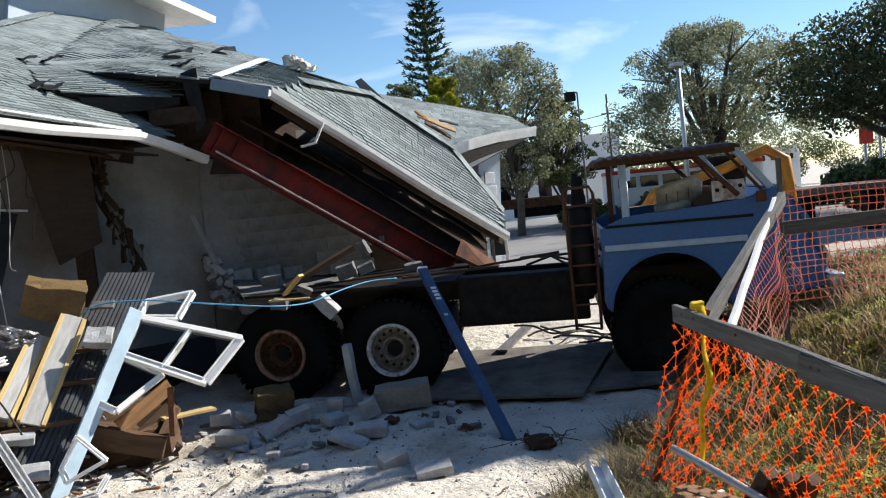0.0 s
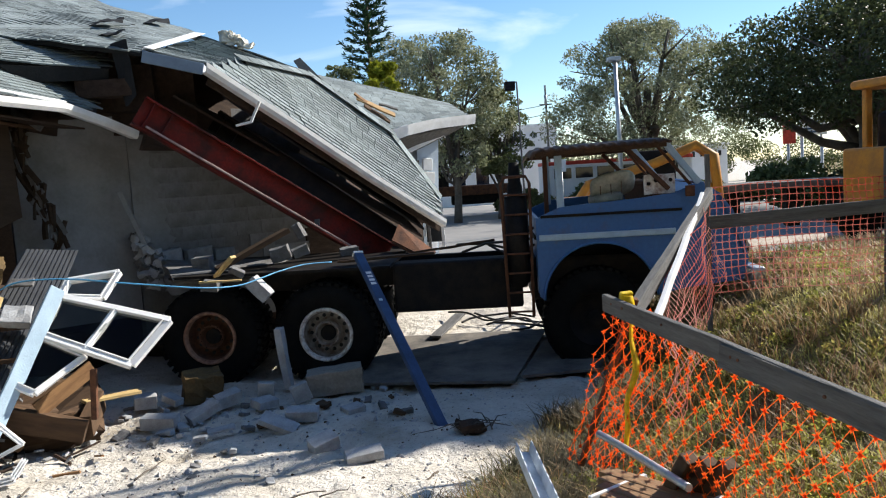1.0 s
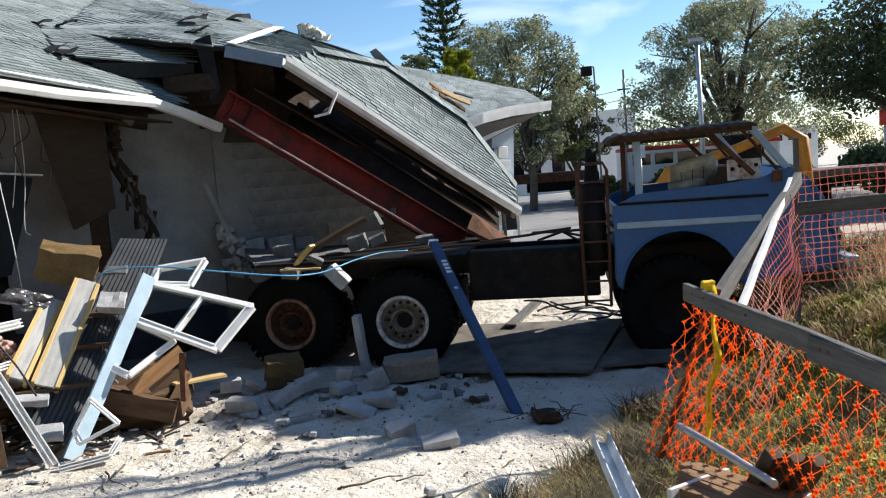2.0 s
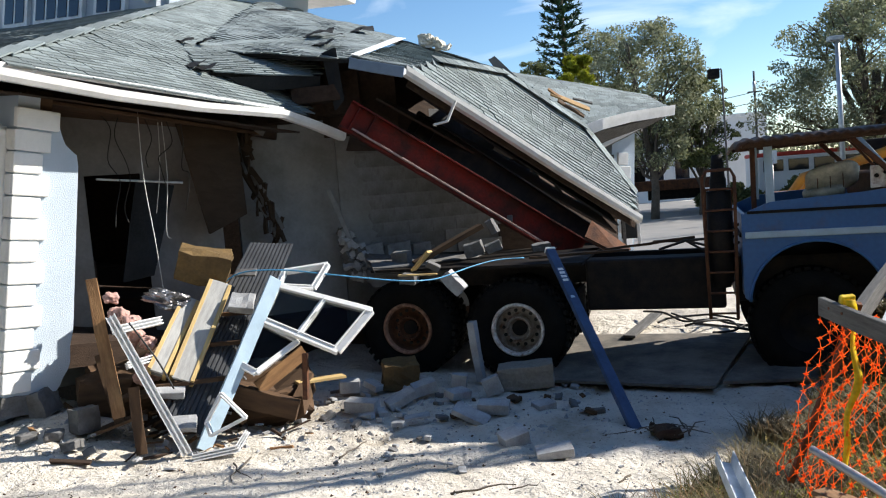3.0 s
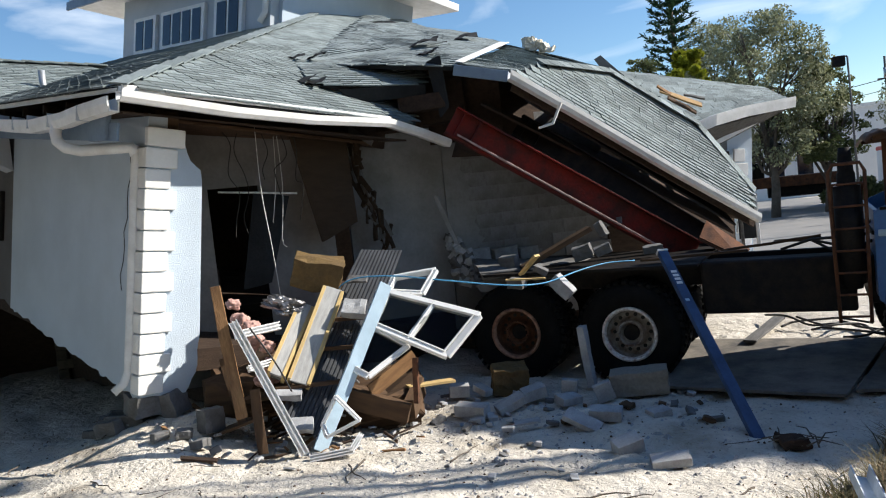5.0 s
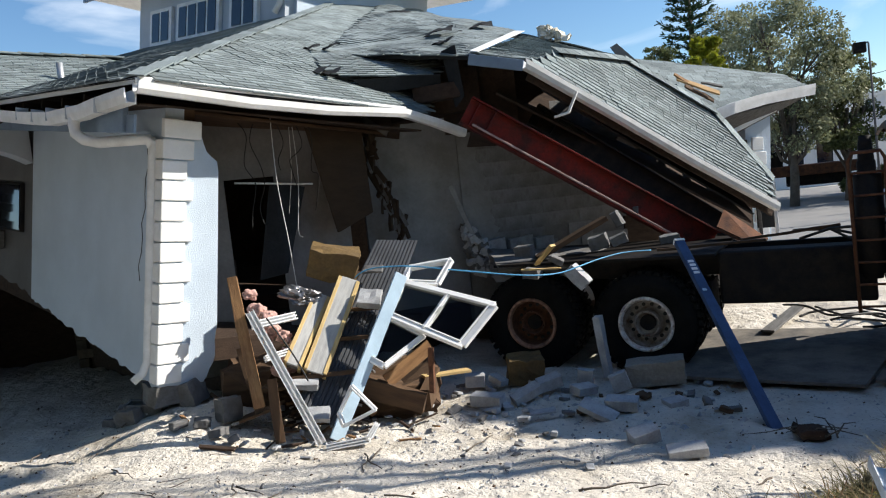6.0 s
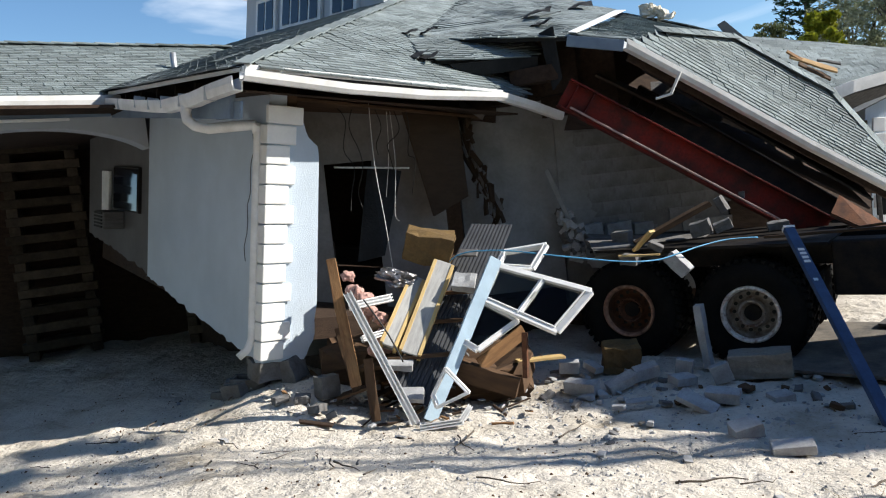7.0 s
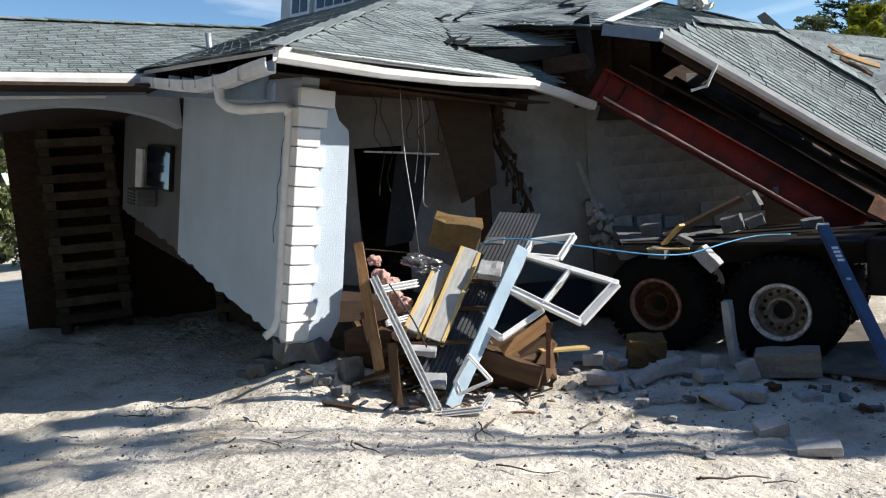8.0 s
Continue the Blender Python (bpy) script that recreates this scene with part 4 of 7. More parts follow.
# torn boards and foam on the broken ridge
part("torn_board", slab([Q(-1.40, 13.2, 4.40), Q(-1.28, 13.2, 4.45), Q(-0.80, 13.3, 3.92), Q(-1.15, 13.25, 4.0)], 0.03, n=(0, -1, 0)), M_PLASTER, fallen, "snapped grey ridge board")
for k in range(4):
    b = rough_block(0.20 - 0.03 * k, 0.2, 0.16 - 0.03 * k, 60 + k, 0.06)
    bmesh.ops.translate(b, vec=Q(-2.30 + 0.11 * k, 12.2, 4.65 - 0.05 * k), verts=b.verts)
    part("torn_foam", b, M_FOAM, fallen, "torn cream foam")
for k, (p, q, w, m_) in enumerate((((-0.36, 13.28, 3.72), (0.30, 13.50, 3.40), 0.12, M_WOOD), ((-0.24, 13.22, 3.58), (0.20, 13.40, 3.28), 0.10, M_BROWN), ((-0.40, 13.26, 3.80), (-0.10, 13.34, 3.56), 0.07, M_WOOD2), ((0.02, 13.30, 3.60), (0.34, 13.42, 3.50), 0.05, M_GREYWOOD))):
    part("torn_board", ragged(bar(Q(*p), Q(*q), w, 0.03, up=(0.2, -0.6, 0.8)), 2, 0.012, k), m_, fallen, "splintered raw wood at a roof tear")
# far lit corner of the house under the roof tip
far_wall = part("far_corner_wall", box(0.5, 0.2, 2.6, m=Matrix.Translation(Q(0.80, 14.7, 1.75)) @ pose(0, 0, 0, 0, 4, 30)), M_STUCCO, fallen, "white stucco corner with quoins")
for k in range(7):
    part("quoin", box(0.30 if k % 2 else 0.22, 0.05, 0.23, m=Matrix.Translation(Q(0.88, 14.56, 0.95 + 0.26 * k)) @ pose(0, 0, 0, 0, 4, 30), bevel=0.01), M_QUOIN, fallen)
part("side_frame", bar(Q(0.95, 12.5, 1.05), Q(0.93, 12.45, 1.85), 0.06, 0.05, up=(1, 0, 0)), M_TRIM, fallen)
part("side_frame", bar(Q(0.72, 12.5, 1.05), Q(0.70, 12.45, 1.85), 0.05, 0.05, up=(1, 0, 0)), M_GREYWOOD, fallen)
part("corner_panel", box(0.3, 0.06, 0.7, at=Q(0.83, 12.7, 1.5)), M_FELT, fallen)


# ---- steel carrying beams under the house ----
def i_beam(p, q, w, h, name, label, material, tf=0.022, tw=0.014):
    m, ln = along(p, q)
    ob = root(name, m, label, "steel beam", group="house moving beams")
    part("flange", box(ln, w, tf, at=(0, 0, h / 2 - tf / 2), bevel=0.004), material, ob)
    part("flange", box(ln, w, tf, at=(0, 0, -h / 2 + tf / 2), bevel=0.004), material, ob, "scuffed pale bottom flange")
    part("web", box(ln, tw, h - 2 * tf), material, ob)
    for k in range(2):
        part("stiffener", box(0.014, w * 0.9, h - 2 * tf, at=(-ln / 2 + 0.12 + 0.22 * k, 0, 0)), material, ob)
    return ob


i_beam((-2.72, 8.80, 3.22), (-0.02, 10.12, 1.22), 0.18, 0.36, "steel_beam", "red painted steel beam sloping down onto the truck", M_RED)
i_beam((-2.1, 9.75, 3.15), (0.5, 10.75, 1.10), 0.18, 0.30, "steel_beam", "dark steel beam behind the first", M_BLACK)
lip = root("beam_lip", Matrix.Translation((-1.5, 9.25, 2.2)), "pale scraped edge strip along the beam", "edge strip")
part("strip", bar((-1.13, -0.53, 0.83), (1.12, 0.62, -0.86), 0.03, 0.025), M_SCRAPE, lip)
bolster = root("bolster", Matrix.Translation((0.3, 9.8, 1.2)), "rusty brown folded steel bolster plate", "steel plate")
part("face", slab([(-0.14, 0.1, 0.46), (0.34, 0.08, 0.06), (0.20, -0.12, 0.0), (-0.24, -0.10, 0.27)], 0.04, n=(0.2, -0.7, 0.6)), M_RUST, bolster)
part("web", slab([(-0.24, -0.10, 0.26), (0.20, -0.12, -0.01), (0.2, 0.2, -0.05), (-0.2, 0.25, 0.2)], 0.03), M_RUST, bolster)

# ---- the old truck ----
TRUCK = Matrix(((0.989, 0.146, 0, -0.785), (-0.146, 0.989, 0, 8.51), (0, 0, 1, 0), (0, 0, 0, 1)))
truck = root("truck", TRUCK, "old faded blue truck with an open burnt-out cab", "truck")


def tyre_mesh():
    b = lathe([(0.31, 0.03), (0.36, -0.01), (0.47, -0.02), (0.555, 0.01), (0.585, 0.05), (0.59, 0.14), (0.585, 0.23), (0.555, 0.27), (0.47, 0.29), (0.31, 0.26)], 56)
    return b


def tread_mesh():
    b = bmesh.new()
    for k in range(40):
        for side in (0, 1):
            m = Matrix.Rotation(2 * math.pi * (k + 0.5 * side) / 40, 4, "Y") @ pose(0, 0.075 + 0.13 * side, 0.593, 0, 0, 14 if side else -14)
            box(0.058, 0.125, 0.035, m=m, bm=b)
    return b


def ring_mesh():
    return lathe([(0.318, 0.03), (0.312, 0.0), (0.296, -0.008), (0.284, -0.002), (0.276, 0.02), (0.268, 0.05)], 44)


def dish_mesh():
    b = lathe([(0.268, 0.05), (0.258, 0.15), (0.235, 0.20), (0.18, 0.19), (0.155, 0.13), (0.15, 0.07), (0.14, 0.06), (0.125, 0.075), (0.118, 0.16), (0.0, 0.16)], 44)
    for k in range(10):
        t = bmesh.new()
        bmesh.ops.create_cone(t, cap_ends=True, segments=6, radius1=0.014, radius2=0.012, depth=0.03)
        bmesh.ops.transform(t, matrix=Matrix.Rotation(2 * math.pi * k / 10, 4, "Y") @ pose(0.138, 0.05, 0, 90, 0, 0), verts=t.verts)
        absorb(b, t)
    return b


TYRE = None
for s, y0, rim_mat, lab in ((-1.38, 0.0, M_RIMRUST, "rusted brown wheel rim"), (0.0, 0.0, M_RIM, "worn white wheel rim"), (-1.38, 0.34, M_RIMRUST, ""), (0.0, 0.34, M_RIM, ""), (-1.38, 1.62, M_RIMRUST, ""), (0.0, 1.62, M_RIM, ""), (3.12, 0.12, M_BLACK, ""), (3.12, 1.7, M_BLACK, "")):
    wheel = part("wheel", tube([(0, 0.12, 0), (0, 0.26, 0)], 0.09, 16), M_BLACK, truck, "black dusty wheel hub")
    wheel.location = (s, y0, 0.545 if s < -1 else 0.52)
    wheel.rotation_euler = (0, s * 0.7, 0)
    if TYRE is None:
        ty = part("tyre", tyre_mesh(), M_RUBBER, wheel, "black lugged truck tyre")
        TYRE = ty.data
        tread = tagged(part("tread", tread_mesh(), M_RUBBER, ty, "worn lugged tread"), kind="stuff")
        TREAD = tread.data
    else:
        ty = new("tyre", TYRE)
        ty.parent = wheel
        tread = tagged(new("tread", TREAD), kind="stuff")
        tread.parent = ty
    # black disc added for the deep shade in the front wheel arch
    if s > 2:
        part("arch_shade_disc", lathe([(0.31, 0.05), (0.27, 0.10), (0.2, 0.16), (0.0, 0.15)], 32), M_BLACK, wheel)
    if y0 < 0.2 and s < 2:
        rim = part("rim", ring_mesh(), rim_mat, wheel, lab)
        part("dish", dish_mesh(), M_DISH if rim_mat is M_RIM else M_DISHRUST, rim, "deep rust-patched wheel dish, darker than its ring")
        for k in range(14):
            hole = part("hand_hole", tube([(0, 0.180, 0), (0, 0.200, 0)], 0.022, 8), M_CABLE, rim)
            hole.location = (0.208 * math.cos(2 * math.pi * k / 14), 0, 0.208 * math.sin(2 * math.pi * k / 14))
for y0 in (0.55, 1.35):
    part("chassis_rail", box(6.0, 0.09, 0.26, at=(1.05, y0, 1.12), bevel=0.01), M_BLACK, truck, "black steel chassis rail")
part("side_tank", box(1.5, 0.34, 0.58, at=(1.55, 0.36, 0.99), bevel=0.03), M_BLACK, truck, "black side tank")
part("deck_plate", box(2.6, 2.0, 0.03, at=(-0.5, 1.0, 1.27)), M_BLACK, truck)
part("mudguard", box(0.9, 0.5, 0.03, at=(-0.05, 0.3, 1.26)), M_BLACK, truck)
for s in (-1.38, 0.0, 3.12):
    part("axle", tube([(s, 0.3, 0.53), (s, 1.7, 0.53)], 0.08), M_BLACK, truck)
part("underbody", box(1.6, 1.5, 0.5, at=(3.2, 1.05, 1.0), bevel=0.05), M_BLACK, truck)
part("mud_flap", box(0.03, 0.5, 0.5, at=(0.72, 0.3, 0.72)), M_RUBBER, truck)


def cab_side(y, name, label=""):
    """The pressed side of the cab and bonnet, with the wheel arch cut out."""
    arch = [(3.16 + 0.63 * math.cos(a), 0.80 + 0.62 * math.sin(a)) for a in [math.pi * (1 - k / 18) for k in range(19)]]
    out = [(2.48, 0.84)] + arch + [(4.10, 0.86), (4.72, 0.92), (4.78, 1.15), (4.72, 1.42), (4.62, 1.70), (4.48, 1.88), (4.30, 2.00), (4.18, 2.00), (4.02, 1.92), (3.6, 1.88), (3.0, 1.85), (2.74, 1.83), (2.52, 1.74), (2.47, 1.70)]
    b = bmesh.new()
    for d in (0, 0.035):
        b.faces.new([b.verts.new((s, y + d, z)) for s, z in out])
    b.verts.ensure_lookup_table()
    n = len(out)
    for i in range(n):
        j = (i + 1) % n
        b.faces.new((b.verts[i], b.verts[j], b.verts[n + j], b.verts[n + i]))
    bmesh.ops.recalc_face_normals(b, faces=b.faces)
    ob = part(name, b, M_TRUCKBLUE, truck, label)
    lip = part("arch_lip", tube([(s, y - 0.01, z) for s, z in arch], 0.016, 8), M_TRUCKBLUE, ob)
    return ob


side = cab_side(0.0, "cab_side", "faded blue cab side with dents and rust")
part("trim_strip", box(1.5, 0.03, 0.07, at=(3.25, -0.012, 1.50), bevel=0.012), M_PALEBLUE, side, "pale dented trim strip")
part("body_seam", box(1.55, 0.016, 0.03, at=(3.30, -0.006, 1.735), bevel=0.004), M_BLACK, side, "dark gap along the door top")
cab_side(2.0, "cab_side")
part("cab_back", box(0.04, 2.0, 0.85, at=(2.49, 1.02, 1.30)), M_TRUCKBLUE, truck)
part("scuttle", slab([(4.02, 0.0, 1.93), (4.02, 2.03, 1.93), (4.32, 2.03, 2.06), (4.32, 0.0, 2.02)], 0.03), M_TRUCKBLUE, truck)
part("bonnet", slab([(4.28, 0.0, 2.02), (4.28, 2.03, 2.02), (4.50, 2.03, 1.90), (4.50, 0.0, 1.88)], 0.03), M_TRUCKBLUE, truck)
part("bonnet", slab([(4.48, 0.0, 1.89), (4.48, 2.03, 1.89), (4.76, 2.03, 1.20), (4.76, 0.0, 1.18)], 0.03, n=(0.9, 0, 0.3)), M_TRUCKBLUE, truck)
part("bumper", bar((4.86, -0.1, 0.95), (4.86, 2.1, 0.95), 0.14, 0.22, bevel=0.03), M_STEEL, truck, "dull steel bumper")
part("cab_floor", box(1.7, 1.9, 0.04, at=(3.3, 1.0, 1.50)), M_BLACK, truck)
part("hinge", box(0.10, 0.05, 0.12, at=(4.16, -0.03, 1.93), bevel=0.012), M_RUST, side, "rusty door hinge block")
part("dash_panel", ragged(box(0.34, 0.03, 0.22, at=(3.86, 0.10, 2.02), bevel=0.006), 3, 0.006, 2), M_RIM, truck, "scuffed white dash panel with rust")
for k in range(4):
    part("dial", tube([(3.74 + 0.08 * k, 0.075, 2.03 + 0.03 * (k % 2)), (3.74 + 0.08 * k, 0.10, 2.03 + 0.03 * (k % 2))], 0.022, 10), M_BLACK, truck)
# open cab frame and its corrugated roof
for s0, s1, y0, z1 in ((2.76, 2.75, 0.05, 2.46), (2.76, 2.75, 1.98, 2.46)):
    part("rear_pillar", bar((s0, y0, 1.78), (s1, y0, z1), 0.06, 0.08, up=(1, 0, 0)), M_PALEBLUE, truck, "faded blue cab pillar")
for y0 in (0.05, 1.98):
    part("front_pillar", bar((4.30, y0, 1.98), (3.90, y0, 2.50), 0.06, 0.07, up=(1, 0, 0)), M_PALEBLUE, truck, "slanted faded windscreen pillar")
    part("inner_pillar", bar((4.22, y0 + 0.03, 1.96), (3.83, y0 + 0.03, 2.46), 0.04, 0.03, up=(1, 0, 0)), M_RUST, truck)
    part("brace", bar((3.95, y0, 1.96), (3.52, y0, 2.42), 0.05, 0.05, up=(1, 0, 0)), M_RUST, truck, "rusty cab brace")
part("post", bar((2.62, 0.3, 1.2), (2.62, 0.3, 2.42), 0.05, 0.05, up=(1, 0, 0)), M_RUST, truck)
part("windscreen_bar", bar((4.28, 0.05, 2.0), (4.28, 2.0, 2.0), 0.05, 0.05), M_RUST, truck)
part("dash", box(0.25, 1.8, 0.28, at=(3.9, 1.0, 1.92), bevel=0.05), M_RUST, truck, "burnt dashboard")
b = bmesh.new()
NS = 60
rows = []
for j in range(9):
    y = -0.12 + 2.3 * j / 8
    crown = 0.05 * math.sin(math.pi * j / 8)
    rows.append([b.verts.new((2.44 + 1.52 * i / NS, y, 2.47 + crown + 0.03 * (i / NS) + 0.014 * math.sin(i * 1.45) - (0.09 * max(0, 1 - i / 3) ** 1.5))) for i in range(NS + 1)])
for j in range(8):
    for i in range(NS):
        b.faces.new((rows[j][i], rows[j][i + 1], rows[j + 1][i + 1], rows[j + 1][i])).smooth = True
roof = part("cab_roof", b, M_ROOFRUST, truck, "rusty corrugated metal cab roof")
mod = roof.modifiers.new("thickness", "SOLIDIFY")
mod.thickness = 0.03
part("roof_rail", bar((2.50, -0.04, 2.425), (3.92, -0.04, 2.455), 0.05, 0.06), M_ROOFRUST, truck)
part("roof_rail", bar((2.50, 2.06, 2.425), (3.92, 2.06, 2.455), 0.05, 0.06), M_ROOFRUST, truck)
def cushion(sx, sy, sz, m):
    b = bmesh.new()
    bmesh.ops.create_uvsphere(b, u_segments=24, v_segments=14, radius=1)
    for v in b.verts:
        v.co = Vector((math.copysign(abs(v.co.x) ** 0.6, v.co.x) * sx, math.copysign(abs(v.co.y) ** 0.8, v.co.y) * sy, math.copysign(abs(v.co.z) ** 0.6, v.co.z) * sz))
    bmesh.ops.transform(b, matrix=m, verts=b.verts)
    return b


seat = part("seat", cushion(0.2, 0.26, 0.07, pose(3.33, 0.55, 1.88, 0, -6, 0)), M_SEAT, truck, "cracked pale green vinyl seat", True)
part("seat_back", cushion(0.27, 0.06, 0.17, pose(3.40, 0.45, 2.03, 32, -10, 8)), M_SEAT, seat, "", True)
for k in range(3):
    part("seat_rib", bar((3.24 + 0.12 * k, 0.29, 1.93), (3.26 + 0.12 * k, 0.44, 2.17), 0.008, 0.012, up=(0, -1, 0.5)), M_RUST, seat)
# ladder rack and exhaust behind the cab
rack = part("ladder_rack", tube([(2.13, 0.0, 0.62), (2.10, 0.0, 2.12), (2.14, 0.0, 2.20), (2.38, 0.0, 2.20), (2.42, 0.0, 2.12), (2.40, 0.0, 0.62)], 0.018), M_RUST, truck, "thin rusty ladder rack")
for k in range(7):
    part("rung", tube([(2.12, 0.0, 0.68 + 0.22 * k), (2.41, 0.0, 0.68 + 0.22 * k)], 0.012, 8), M_RUST, rack)
for x0 in (2.13, 2.40):
    part("strut", tube([(x0, 0.0, 2.0), (x0, 0.55, 1.9), (x0, 0.55, 1.1)], 0.014, 8), M_RUST, rack)
part("exhaust_pipe", tube([(2.26, 0.12, 0.95), (2.26, 0.12, 2.10), (2.26, 0.12, 2.12), (2.26, 0.12, 2.28), (2.26, 0.12, 2.36)], 0.095, 16, taper=0.55), M_BLACK, truck, "black exhaust stack")
part("exhaust_sleeve", tube([(2.26, 0.12, 1.0), (2.26, 0.12, 1.98)], 0.125, 16), M_BLACK, truck)
for k in range(3):
    part("air_line", tube([(2.5, 0.5, 1.6 - 0.1 * k), (2.2, 0.4, 1.45 - 0.1 * k), (1.9, 0.6, 1.42), (1.6, 0.7, 1.32)], 0.016, 7), M_CABLE, truck)
# ---- trees ----
def leaf_cloud(clumps, n, size, seed, flat=0.5):
    """Many small leaf quads spread in uneven clumps (centre, radius)."""
    rnd = np.random.RandomState(seed)
    w = np.array([c[1] ** 2 for c in clumps])
    pick = rnd.choice(len(clumps), n, p=w / w.sum())
    c = np.array([c[0] for c in clumps])[pick]
    r = np.array([c[1] for c in clumps])[pick]
    d = rnd.normal(size=(n, 3))
    d /= np.linalg.norm(d, axis=1)[:, None]
    rad = r * (0.45 + 0.6 * rnd.rand(n) ** 0.6)
    p = c + d * rad[:, None] * [1, 1, 0.72]
    a = rnd.normal(size=(n, 3))
    a /= np.linalg.norm(a, axis=1)[:, None]
    bb = np.cross(a, rnd.normal(size=(n, 3)))
    bb /= np.linalg.norm(bb, axis=1)[:, None]
    s = size * (0.6 + 0.8 * rnd.rand(n))[:, None]
    v = np.stack([p - a * s, p + bb * s * flat, p + a * s, p - bb * s * flat], 1).reshape(-1, 3)
    me = bpy.data.meshes.new("crown")
    me.from_pydata(v.tolist(), [], (np.arange(n * 4).reshape(-1, 4)).tolist())
    return me


def tree(name, at, height, radius, crown_low, leaf_mat, label, seed, leaves=14000, leaf=0.16, limbs=9, clump_n=60, spread=1.0, puff=(0.06, 0.17)):
    ob = root(name, Matrix.Translation(at), label, "tree", group="background trees")
    rnd = random.Random(seed)
    tr = tube([(0, 0, -0.2), (0.1, 0, height * 0.15), (0.05, 0.1, height * 0.35), (0.2, 0, height * 0.6)], radius * 0.07, 10, taper=0.45)
    clumps = []
    for k in range(limbs):
        a = 2 * math.pi * k / limbs + rnd.uniform(-0.3, 0.3)
        z1 = rnd.uniform(crown_low + 0.1 * height, height * 0.85)
        q = Vector((math.cos(a), math.sin(a), 0)) * radius * rnd.uniform(0.3, 0.62)
        tube([(0.1, 0.05, height * rnd.uniform(0.15, 0.4)), q * 0.4 + Vector((0, 0, z1 * 0.6)), q * 0.75 + Vector((0, 0, z1 * 0.85)), q + Vector((0, 0, z1))], radius * 0.03, 6, bm=tr, taper=0.25)
        for j in range(3):
            q2 = q + Vector((rnd.uniform(-1, 1), rnd.uniform(-1, 1), rnd.uniform(-0.4, 0.25))) * radius * 0.3
            tube([q * 0.75 + Vector((0, 0, z1 * 0.85)), q2 + Vector((0, 0, z1))], radius * 0.012, 5, bm=tr, taper=0.3)
    part("trunk", tr, M_BARK, ob, "grey branching trunk")
    for k in range(clump_n):
        a, u, h = rnd.uniform(0, 2 * math.pi), rnd.random() ** 0.5, rnd.random()
        z = crown_low + (height - crown_low) * (h * 0.85 + 0.05)
        rr = radius * spread * math.sin(math.pi * min(1, 0.22 + 0.75 * h)) ** 0.6 * u * 0.9
        clumps.append(((rr * math.cos(a), rr * math.sin(a), z), radius * rnd.uniform(*puff)))
    me = leaf_cloud(clumps, leaves, leaf, seed)
    me.materials.append(leaf_mat)
    crown = new("crown", me)
    crown.parent = ob
    return ob


tree("oak_tree", (15.4, 42.5, 0), 10.9, 6.4, 2.6, M_LEAF_PALE, "broad grey-green oak behind the parking lot", 2, 52000, 0.078, limbs=16, clump_n=330, spread=1.05, puff=(0.05, 0.14))
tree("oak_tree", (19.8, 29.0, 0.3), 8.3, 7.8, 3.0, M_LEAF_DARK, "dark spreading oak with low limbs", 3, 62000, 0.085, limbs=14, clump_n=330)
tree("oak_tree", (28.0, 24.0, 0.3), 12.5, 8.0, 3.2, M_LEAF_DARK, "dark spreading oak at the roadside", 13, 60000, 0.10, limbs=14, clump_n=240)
# trees out of view; this one throws the shadow on the near sand
tree("oak_tree", (8.9, 10.4, 0.9), 12.3, 1.7, 9.4, M_LEAF, "overhanging oak at the verge", 23, 3200, 0.13, clump_n=34)
# two slim crowns added unseen, placed to shade the ground by the truck
tree("oak_tree", (14.0, 13.35, 0.8), 9.5, 1.05, 8.2, M_LEAF, "unseen slim oak added to shade the sand", 27, 5200, 0.13, clump_n=40, puff=(0.16, 0.34))
tree("oak_tree", (12.3, 14.0, 0.8), 9.4, 0.95, 8.3, M_LEAF, "unseen slim oak added to shade the sand", 28, 5200, 0.13, clump_n=46, puff=(0.18, 0.36))
# oaks added at the back to cut the sky's fill on shaded faces
tree("oak_tree", (6.0, -9.5, 0.7), 12.5, 8.5, 2.0, M_LEAF, "unseen oak added behind the viewer to cut skylight", 24, 34000, 0.32, clump_n=220)
tree("oak_tree", (-5.5, -10.0, 0.5), 13.5, 8.5, 2.0, M_LEAF, "unseen oak added behind the viewer to cut skylight", 25, 34000, 0.32, clump_n=220)
tree("oak_tree", (-17.0, -6.0, 0.3), 13.0, 8.0, 2.0, M_LEAF, "unseen oak added behind the viewer to cut skylight", 26, 34000, 0.32, clump_n=220)
tree("shade_tree", (3.4, 35.0, 0), 9.4, 3.1, 2.2, M_LEAF_PALE, "thin-leaved tree behind the house", 4, 23460, 0.07, limbs=14, clump_n=140, puff=(0.08, 0.22))
tree("shade_tree", (1.6, 38.0, 0), 9.8, 3.0, 3.0, M_LEAF_PALE, "thin-leaved tree behind the house", 5, 17595, 0.07, limbs=14, clump_n=120, puff=(0.08, 0.22))
tree("shade_tree", (5.6, 36.0, 0), 6.6, 2.2, 2.0, M_LEAF, "low dark tree behind the house", 6, 13684, 0.07, limbs=14, clump_n=80, puff=(0.08, 0.22))
tree("shade_tree", (-1.9, 37.5, 0), 8.6, 1.6, 3.0, M_LEAF, "sparse tree beside the pine", 9, 4887, 0.07, limbs=14, clump_n=60, puff=(0.08, 0.22))
tree("yellow_tree", (0.35, 31.0, 0), 7.4, 1.5, 3.0, M_YLEAF, "yellow-green tree behind the roof", 7, 6000, 0.11, clump_n=40)
tree("yellow_tree", (-24.0, 12.0, 0), 5.5, 3.0, 0.6, M_LEAF, "sunlit shrub tree beyond the covered drive", 17, 7000, 0.14, clump_n=40)
